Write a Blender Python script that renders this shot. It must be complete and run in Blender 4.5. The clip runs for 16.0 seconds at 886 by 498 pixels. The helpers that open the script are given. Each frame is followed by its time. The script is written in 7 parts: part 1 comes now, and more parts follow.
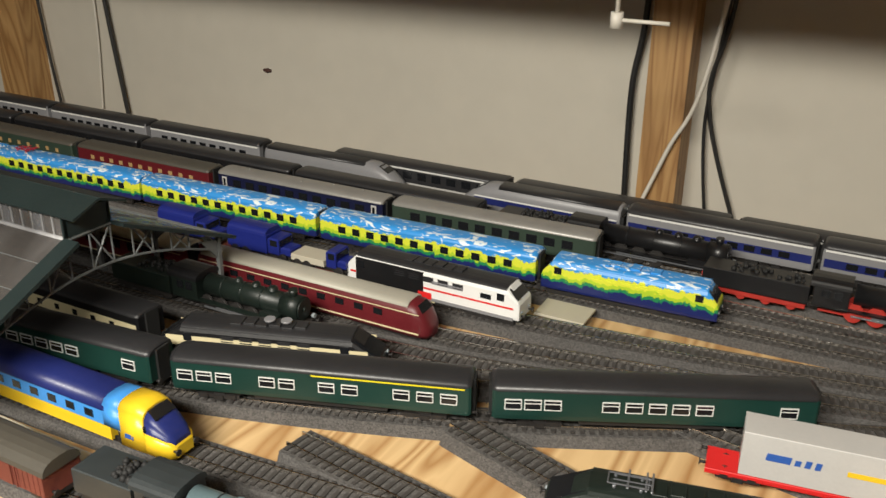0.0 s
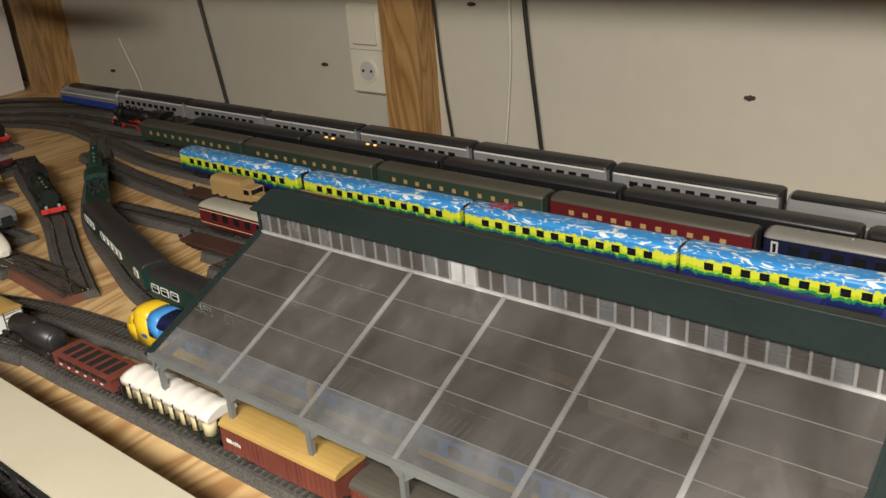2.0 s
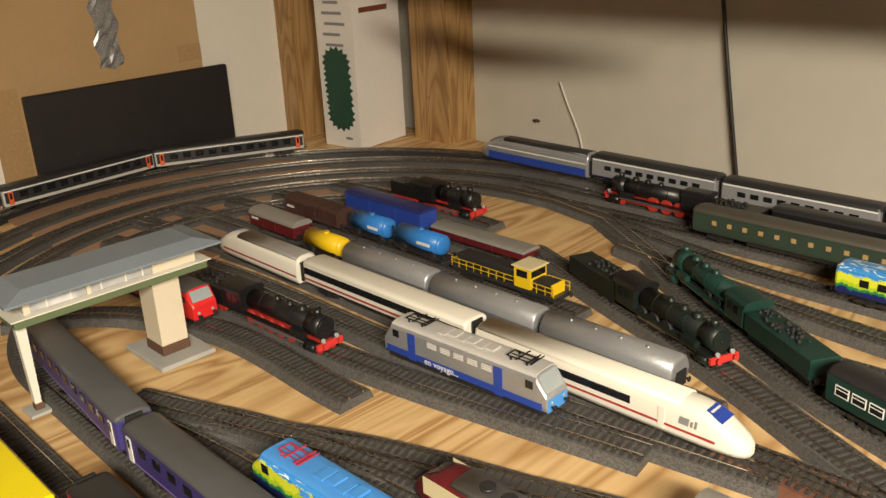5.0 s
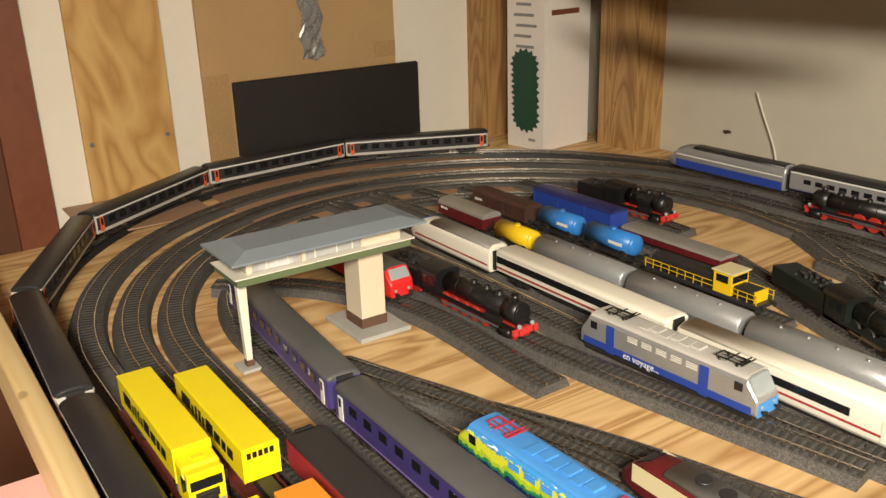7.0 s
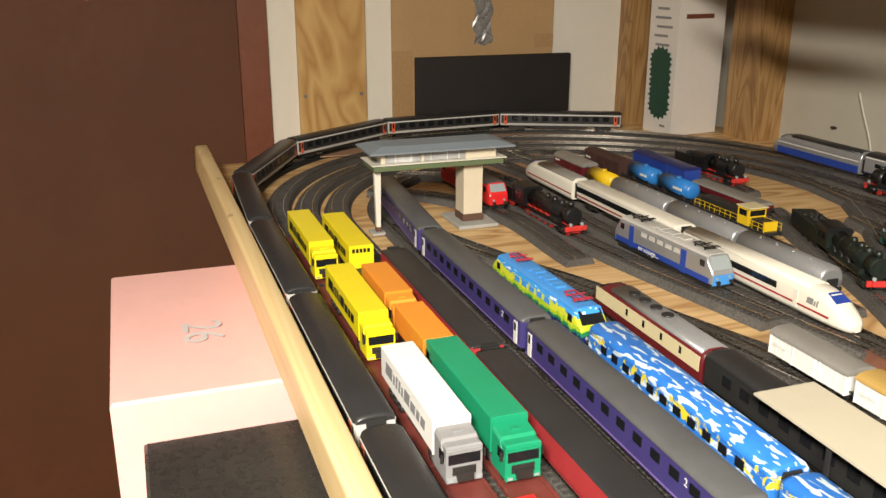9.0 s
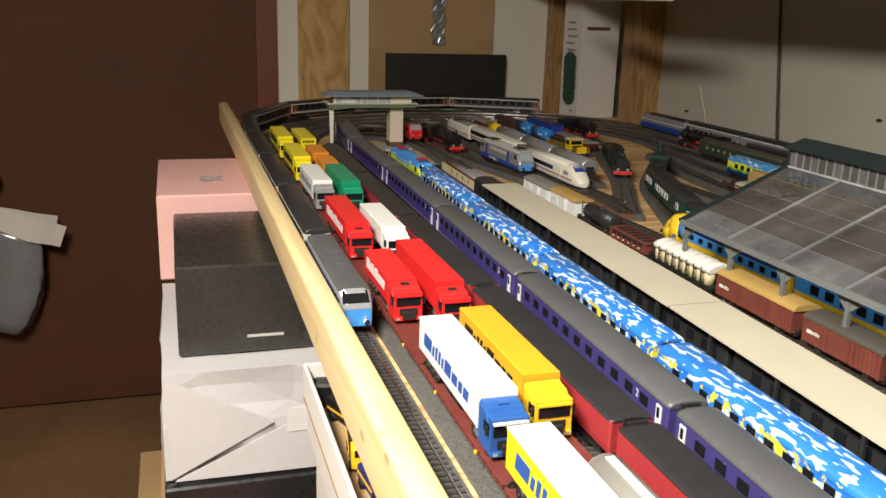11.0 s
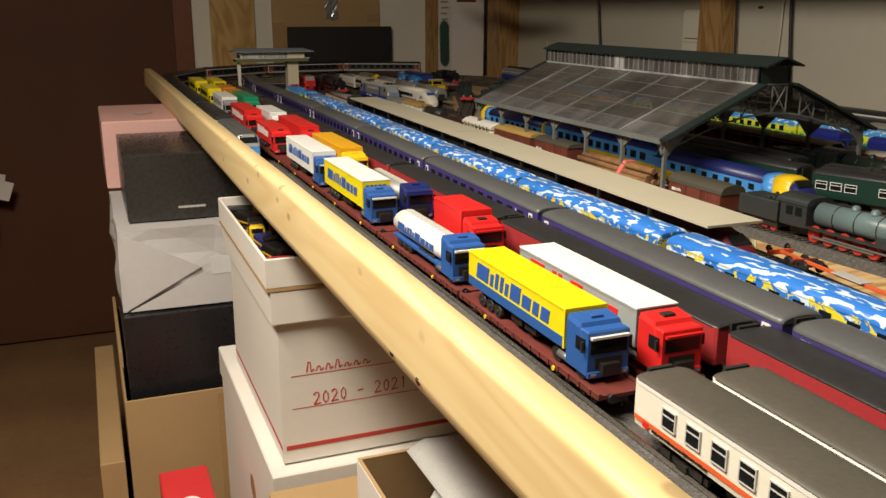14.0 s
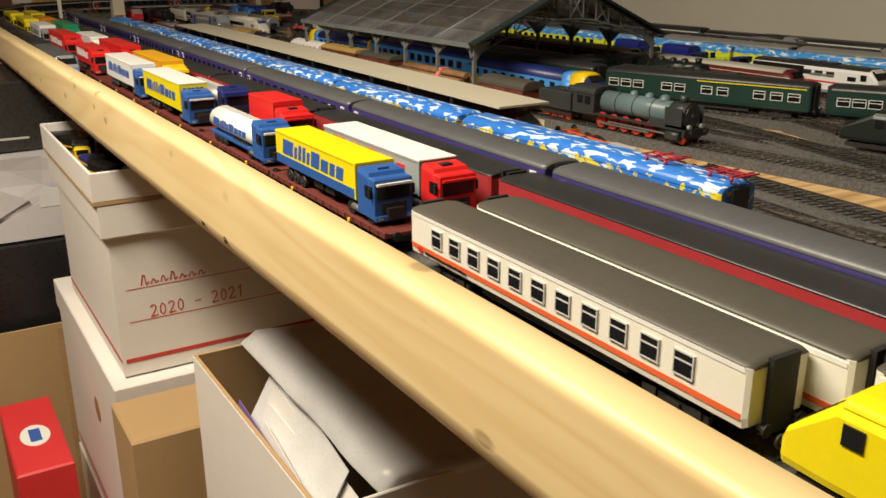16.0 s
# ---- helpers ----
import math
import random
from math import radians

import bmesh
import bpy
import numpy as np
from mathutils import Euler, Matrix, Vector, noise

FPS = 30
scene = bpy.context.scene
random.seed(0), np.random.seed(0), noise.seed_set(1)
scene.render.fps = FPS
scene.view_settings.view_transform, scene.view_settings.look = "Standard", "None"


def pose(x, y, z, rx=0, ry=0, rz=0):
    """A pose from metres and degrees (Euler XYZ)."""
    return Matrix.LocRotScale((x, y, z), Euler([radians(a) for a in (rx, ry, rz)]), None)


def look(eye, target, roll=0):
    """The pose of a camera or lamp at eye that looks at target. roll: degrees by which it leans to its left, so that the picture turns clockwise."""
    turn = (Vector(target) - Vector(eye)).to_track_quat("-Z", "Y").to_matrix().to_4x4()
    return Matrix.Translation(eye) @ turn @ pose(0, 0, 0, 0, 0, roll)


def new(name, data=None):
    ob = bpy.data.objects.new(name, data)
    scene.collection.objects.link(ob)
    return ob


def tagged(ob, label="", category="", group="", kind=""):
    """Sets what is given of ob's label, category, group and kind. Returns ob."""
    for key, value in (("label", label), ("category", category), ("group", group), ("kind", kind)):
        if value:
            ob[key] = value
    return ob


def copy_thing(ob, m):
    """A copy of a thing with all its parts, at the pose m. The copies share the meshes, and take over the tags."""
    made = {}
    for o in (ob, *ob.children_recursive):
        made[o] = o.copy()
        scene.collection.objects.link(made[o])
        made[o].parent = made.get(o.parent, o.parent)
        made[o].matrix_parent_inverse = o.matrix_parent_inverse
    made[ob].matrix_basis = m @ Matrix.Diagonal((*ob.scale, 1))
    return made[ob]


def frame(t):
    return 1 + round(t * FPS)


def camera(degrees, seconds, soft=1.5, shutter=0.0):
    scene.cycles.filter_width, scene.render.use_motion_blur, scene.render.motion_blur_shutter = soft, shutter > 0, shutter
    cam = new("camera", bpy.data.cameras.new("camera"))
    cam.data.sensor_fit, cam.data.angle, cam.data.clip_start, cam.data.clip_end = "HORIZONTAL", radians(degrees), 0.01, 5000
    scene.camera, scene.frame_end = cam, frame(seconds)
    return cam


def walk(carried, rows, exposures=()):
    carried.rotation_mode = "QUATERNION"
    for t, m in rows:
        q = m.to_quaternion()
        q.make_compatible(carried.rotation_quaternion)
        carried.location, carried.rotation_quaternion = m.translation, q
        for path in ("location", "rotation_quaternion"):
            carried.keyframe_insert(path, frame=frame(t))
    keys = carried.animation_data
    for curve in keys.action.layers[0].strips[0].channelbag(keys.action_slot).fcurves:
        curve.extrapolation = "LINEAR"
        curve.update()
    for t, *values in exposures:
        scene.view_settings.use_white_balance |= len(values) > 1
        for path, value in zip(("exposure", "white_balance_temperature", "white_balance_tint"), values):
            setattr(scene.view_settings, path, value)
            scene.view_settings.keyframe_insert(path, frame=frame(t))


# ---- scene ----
cam = camera(53.5, 16.0, shutter=0.08)
PATH = [
    (0, (0.08, 0.016, 1.33), (-0.788, 1.636, 0.541), 0.5),
    (0.5, (-0.043, 0.003, 1.351), (-0.941, 1.607, 0.563), 0.0),
    (1, (-0.174, -0.021, 1.345), (-1.122, 1.56, 0.57), -2.2),
    (1.5, (-0.322, -0.031, 1.33), (-1.395, 1.463, 0.544), -3.6),
    (2, (-0.453, -0.019, 1.341), (-1.612, 1.404, 0.547), -4.3),
    (2.5, (-0.577, -0.042, 1.363), (-1.745, 1.382, 0.584), -4.1),
    (3, (-0.732, -0.092, 1.381), (-1.872, 1.363, 0.619), -3.7),
    (3.5, (-0.886, -0.099, 1.373), (-2.063, 1.345, 0.646), -2.0),
    (4, (-1.065, -0.109, 1.358), (-2.344, 1.268, 0.675), -2.1),
    (4.5, (-1.211, -0.124, 1.341), (-2.517, 1.217, 0.637), -2.4),
    (5, (-1.302, -0.138, 1.335), (-2.65, 1.154, 0.618), -2.7),
    (7.5, (-1.332, -0.214, 1.307), (-2.96, 0.737, 0.639), -1.7),
    (8, (-1.248, -0.231, 1.303), (-2.941, 0.602, 0.639), -1.7),
    (10.5, (-0.354, -0.234, 1.224), (-2.204, 0.262, 0.646), 2.5),
    (11, (-0.177, -0.242, 1.218), (-2.018, 0.328, 0.686), 1.8),
    (11.5, (-0.03, -0.269, 1.207), (-1.833, 0.434, 0.704), 2.0),
    (12, (0.024, -0.269, 1.154), (-1.785, 0.426, 0.66), 1.1),
    (12.5, (0.161, -0.297, 1.133), (-1.659, 0.392, 0.671), 1.7),
    (13, (0.255, -0.322, 1.152), (-1.554, 0.391, 0.685), 1.2),
    (13.5, (0.304, -0.308, 1.141), (-1.499, 0.407, 0.652), -0.1),
    (14, (0.352, -0.301, 1.13), (-1.44, 0.418, 0.608), 0.1),
    (14.5, (0.371, -0.301, 1.119), (-1.409, 0.434, 0.576), -0.4),
    (15, (0.385, -0.3, 1.116), (-1.383, 0.456, 0.564), -0.8),
    (15.5, (0.401, -0.292, 1.106), (-1.337, 0.519, 0.536), -0.8),
    (16, (0.435, -0.296, 1.09), (-1.184, 0.692, 0.456), -0.2),
]
EXPOSURES = [(0, 0.2, 6300, 10), (1.5, 0.3, 6350, 10), (2.5, 0.5, 6400, 10), (4, 0.95, 6800, 10), (5, 1.45, 7100, 10), (8, 1.66, 6850, 10), (10.5, 0.65, 6300, 10), (12.0, -0.1, 6550, 10), (13.5, -0.4, 6900, 10), (14.5, -0.52, 7000, 10), (16, -0.55, 7150, 10)]
walk(cam, [(t, look(eye, target, roll)) for t, eye, target, roll in PATH], EXPOSURES)

# ---- light ----
TZ = 0.9  # table top
LIFT = 0.003  # vehicles stand this much higher on the moulded track beds
world = bpy.data.worlds.new("world")
scene.world = world
world.use_nodes = True
world.node_tree.nodes["Background"].inputs[0].default_value = (1.0, 0.93, 0.8, 1)
world.node_tree.nodes["Background"].inputs[1].default_value = 0.008


def lamp(name, x, y, z, tx, ty, tz, watts, sx, sy, colour):
    data = bpy.data.lights.new(name, "AREA")
    data.shape, data.size, data.size_y, data.energy, data.color = "RECTANGLE", sx, sy, watts, colour
    ob = new(name, data)
    ob.matrix_world = look((x, y, z), (tx, ty, tz))
    return ob


LAMPLIGHT = (1.0, 0.93, 0.80)
lamp("hanging_lamp", -0.2, -0.66, 1.90, -0.25, -0.38, 0.0, 55, 1.0, 0.25, LAMPLIGHT)


# ---- materials ----
def nodes_of(name):
    m = bpy.data.materials.new(name)
    m.use_nodes = True
    nt = m.node_tree
    return m, nt, nt.nodes["Principled BSDF"]


def node(nt, kind, **values):
    n = nt.nodes.new(kind)
    for key, value in values.items():
        n.inputs[key].default_value = value
    return n


def ramp(nt, fac, stops, step=False):
    r = nt.nodes.new("ShaderNodeValToRGB")
    if step:
        r.color_ramp.interpolation = "CONSTANT"
    els = r.color_ramp.elements
    while len(els) < len(stops):
        els.new(0.5)
    for e, (p, c) in zip(els, stops):
        e.position, e.color = p, (*c, 1)
    nt.links.new(fac, r.inputs[0])
    return r.outputs[0]


def mixed(nt, fac, a, b):
    """A colour between a and b; each a socket or a colour."""
    m = nt.nodes.new("ShaderNodeMix")
    m.data_type = "RGBA"
    for socket, v in ((m.inputs[0], fac), (m.inputs[6], a), (m.inputs[7], b)):
        if isinstance(v, bpy.types.NodeSocket):
            nt.links.new(v, socket)
        elif isinstance(v, (int, float)):
            socket.default_value = v
        else:
            socket.default_value = (*v, 1)
    return m.outputs[2]


def maths(nt, op, a, b=0.0):
    m = nt.nodes.new("ShaderNodeMath")
    m.operation = op
    for socket, v in zip(m.inputs, (a, b)):
        if isinstance(v, bpy.types.NodeSocket):
            nt.links.new(v, socket)
        else:
            socket.default_value = v
    return m.outputs[0]


def coords(nt, scale=(1, 1, 1), space="Object"):
    c = nt.nodes.new("ShaderNodeTexCoord")
    mp = nt.nodes.new("ShaderNodeMapping")
    mp.inputs["Scale"].default_value = scale
    nt.links.new(c.outputs[space], mp.inputs[0])
    return mp.outputs[0]


def noisy(nt, vec, scale, detail=4.0, rough=0.55, distortion=0.0):
    n = node(nt, "ShaderNodeTexNoise", Scale=scale, Detail=detail, Roughness=rough, Distortion=distortion)
    nt.links.new(vec, n.inputs["Vector"])
    return n.outputs["Fac"]


def bump(nt, p, height, strength, distance=0.001):
    b = node(nt, "ShaderNodeBump", Strength=strength, Distance=distance)
    nt.links.new(height, b.inputs["Height"])
    nt.links.new(b.outputs[0], p.inputs["Normal"])


def paint(name, colour, rough=0.45, metal=0.0, var=0.22, scale=60.0, relief=0.08, coat=0.0):
    """Paint, plastic or card: an even colour with dust and wear at two scales."""
    m, nt, p = nodes_of(name)
    vec = coords(nt)
    big, fine = noisy(nt, vec, scale * 0.25), noisy(nt, vec, scale * 6, 3)
    f = maths(nt, "ADD", maths(nt, "MULTIPLY", big, 0.7), maths(nt, "MULTIPLY", fine, 0.3))
    lo = tuple(c * (1 - var) for c in colour)
    hi = tuple(min(1.0, c * (1 + var) + 0.012 * var) for c in colour)
    nt.links.new(ramp(nt, f, ((0.3, lo), (0.7, hi))), p.inputs["Base Color"])
    p.inputs["Metallic"].default_value = metal
    p.inputs["Coat Weight"].default_value = coat
    r = nt.nodes.new("ShaderNodeMapRange")
    r.inputs["To Min"].default_value, r.inputs["To Max"].default_value = max(0.03, rough - 0.12), min(1, rough + 0.12)
    nt.links.new(fine, r.inputs[0])
    nt.links.new(r.outputs[0], p.inputs["Roughness"])
    if relief:
        bump(nt, p, fine, relief, 0.0006)
    return m


def emitting(name, colour, strength):
    m, nt, p = nodes_of(name)
    p.inputs["Base Color"].default_value = (*colour, 1)
    p.inputs["Emission Color"].default_value = (*colour, 1)
    p.inputs["Emission Strength"].default_value = strength
    return m


def pine(name, light, dark, along=(3, 40, 40), knots=False, rough=0.5, dents=False):
    """Pine: long grain bands, fine fibres and, where asked, knots."""
    m, nt, p = nodes_of(name)
    vec = coords(nt, along)
    band = noisy(nt, vec, 0.55, 2.5, 0.5, 1.4)
    fibre = noisy(nt, vec, 9, 5, 0.6)
    w = maths(nt, "FRACT", maths(nt, "MULTIPLY", band, 9.0))
    tri = maths(nt, "ABSOLUTE", maths(nt, "SUBTRACT", w, 0.5))
    f = maths(nt, "ADD", maths(nt, "MULTIPLY", tri, 1.5), maths(nt, "MULTIPLY", fibre, 0.35))
    colour = ramp(nt, f, ((0.12, dark), (0.55, tuple(0.35 * d + 0.65 * l for d, l in zip(dark, light))), (0.9, light)))
    if knots:
        vo = node(nt, "ShaderNodeTexVoronoi", Scale=5.0)
        nt.links.new(coords(nt, (1.0, 1.6, 1.6)), vo.inputs["Vector"])
        k = ramp(nt, vo.outputs["Distance"], ((0.02, (1, 1, 1)), (0.055, (0, 0, 0))))
        colour = mixed(nt, maths(nt, "MULTIPLY", k, 0.75), colour, tuple(0.45 * d for d in dark))
    height = fibre
    if dents:
        vo = node(nt, "ShaderNodeTexVoronoi", Scale=1.0)
        nt.links.new(coords(nt, (19, 30, 38)), vo.inputs["Vector"])
        k = ramp(nt, vo.outputs["Distance"], ((0.10, (1, 1, 1)), (0.17, (0, 0, 0))))
        k = maths(nt, "MULTIPLY", k, ramp(nt, noisy(nt, coords(nt), 9, 1), ((0.47, (0, 0, 0)), (0.56, (1, 1, 1)))))
        colour = mixed(nt, maths(nt, "MULTIPLY", k, 0.6), colour, tuple(0.4 * d for d in dark))
        height = maths(nt, "SUBTRACT", maths(nt, "MULTIPLY", fibre, 0.3), k)
    nt.links.new(colour, p.inputs["Base Color"])
    p.inputs["Roughness"].default_value = rough
    bump(nt, p, height, 0.25 if dents else 0.12, 0.001 if dents else 0.0006)
    return m


def ballast(name, colour):
    m, nt, p = nodes_of(name)
    vec = coords(nt)
    vo = node(nt, "ShaderNodeTexVoronoi", Scale=900.0)
    nt.links.new(vec, vo.inputs["Vector"])
    sp = nt.nodes.new("ShaderNodeSeparateColor")
    nt.links.new(vo.outputs["Color"], sp.inputs[0])
    f = maths(nt, "ADD", maths(nt, "MULTIPLY", sp.outputs[0], 0.6), maths(nt, "MULTIPLY", noisy(nt, vec, 14), 0.4))
    nt.links.new(ramp(nt, f, ((0.15, tuple(c * 0.5 for c in colour)), (0.85, tuple(c * 1.45 for c in colour)))), p.inputs["Base Color"])
    p.inputs["Roughness"].default_value = 0.85
    bump(nt, p, vo.outputs["Distance"], 0.6, 0.001)
    return m


def cartoon_livery(name):
    """Navy skirt, ragged green and yellow hills, blue sky with white streaks, by height on the car."""
    m, nt, p = nodes_of(name)
    c = nt.nodes.new("ShaderNodeTexCoord")
    s = nt.nodes.new("ShaderNodeSeparateXYZ")
    nt.links.new(c.outputs["Object"], s.inputs[0])
    vec = coords(nt)
    hills = noisy(nt, coords(nt, (1, 0.3, 0.4)), 95, 4, 0.65, 0.8)
    z = maths(nt, "ADD", s.outputs[2], maths(nt, "MULTIPLY", maths(nt, "SUBTRACT", hills, 0.5), 0.019))
    zf = maths(nt, "DIVIDE", z, 0.06)
    base = ramp(nt, zf, ((0.0, (0.012, 0.02, 0.12)), (0.43, (0.02, 0.22, 0.08)), (0.49, (0.42, 0.60, 0.03)), (0.56, (0.70, 0.74, 0.05)), (0.70, (0.045, 0.30, 0.74))), True)
    streak = noisy(nt, coords(nt, (0.40, 1.1, 1.4)), 110, 2, 0.5, 1.8)
    white = ramp(nt, streak, ((0.56, (0, 0, 0)), (0.60, (1, 1, 1))))
    high = ramp(nt, zf, ((0.715, (0, 0, 0)), (0.735, (1, 1, 1))))
    nt.links.new(mixed(nt, maths(nt, "MULTIPLY", white, high), base, (0.78, 0.86, 0.9)), p.inputs["Base Color"])
    p.inputs["Roughness"].default_value = 0.38
    bump(nt, p, noisy(nt, vec, 500), 0.05, 0.0005)
    return m


def wave_livery(name):
    """Blue with short white brush strokes, and yellow blotches along the foot of the roof."""
    m, nt, p = nodes_of(name)
    c = nt.nodes.new("ShaderNodeTexCoord")
    s = nt.nodes.new("ShaderNodeSeparateXYZ")
    nt.links.new(c.outputs["Object"], s.inputs[0])
    strokes = noisy(nt, coords(nt, (0.45, 1.5, 1.3)), 150, 1.0, 0.3, 0.7)
    shade = mixed(nt, noisy(nt, coords(nt), 60, 2), (0.020, 0.145, 0.57), (0.038, 0.23, 0.71))
    blue = mixed(nt, ramp(nt, strokes, ((0.575, (0, 0, 0)), (0.62, (1, 1, 1)))), shade, (0.66, 0.78, 0.88))
    z = maths(nt, "ADD", s.outputs[2], maths(nt, "MULTIPLY", maths(nt, "SUBTRACT", noisy(nt, coords(nt), 180, 2), 0.5), 0.010))
    blot = ramp(nt, noisy(nt, coords(nt, (1, 0.6, 0.7)), 75, 3, 0.6, 1.5), ((0.52, (0, 0, 0)), (0.55, (1, 1, 1))))
    band = ramp(nt, maths(nt, "DIVIDE", z, 0.06), ((0.0, (0, 0, 0)), (0.56, (1, 1, 1)), (0.745, (0, 0, 0))), True)
    nt.links.new(mixed(nt, maths(nt, "MULTIPLY", blot, band), blue, (0.78, 0.66, 0.05)), p.inputs["Base Color"])
    p.inputs["Roughness"].default_value = 0.35
    return m


def glazing(name, lo, hi, alpha, rough):
    """Clear moulded plastic, part see-through; reflections are painted in as pale streaks."""
    m, nt, p = nodes_of(name)
    f = noisy(nt, coords(nt, (7, 4.0, 4.0)), 2.2, 4, 0.55, 0.6)
    nt.links.new(ramp(nt, f, ((0.38, lo), (0.60, tuple(0.7 * a + 0.3 * b for a, b in zip(lo, hi))), (0.80, hi))), p.inputs["Base Color"])
    p.inputs["Roughness"].default_value = rough
    nt.links.new(ramp(nt, f, ((0.3, (alpha - 0.15,) * 3), (0.7, (alpha + 0.2,) * 3))), p.inputs["Alpha"])
    bump(nt, p, noisy(nt, coords(nt, (60, 30, 30)), 5, 3), 0.25, 0.0006)
    return m


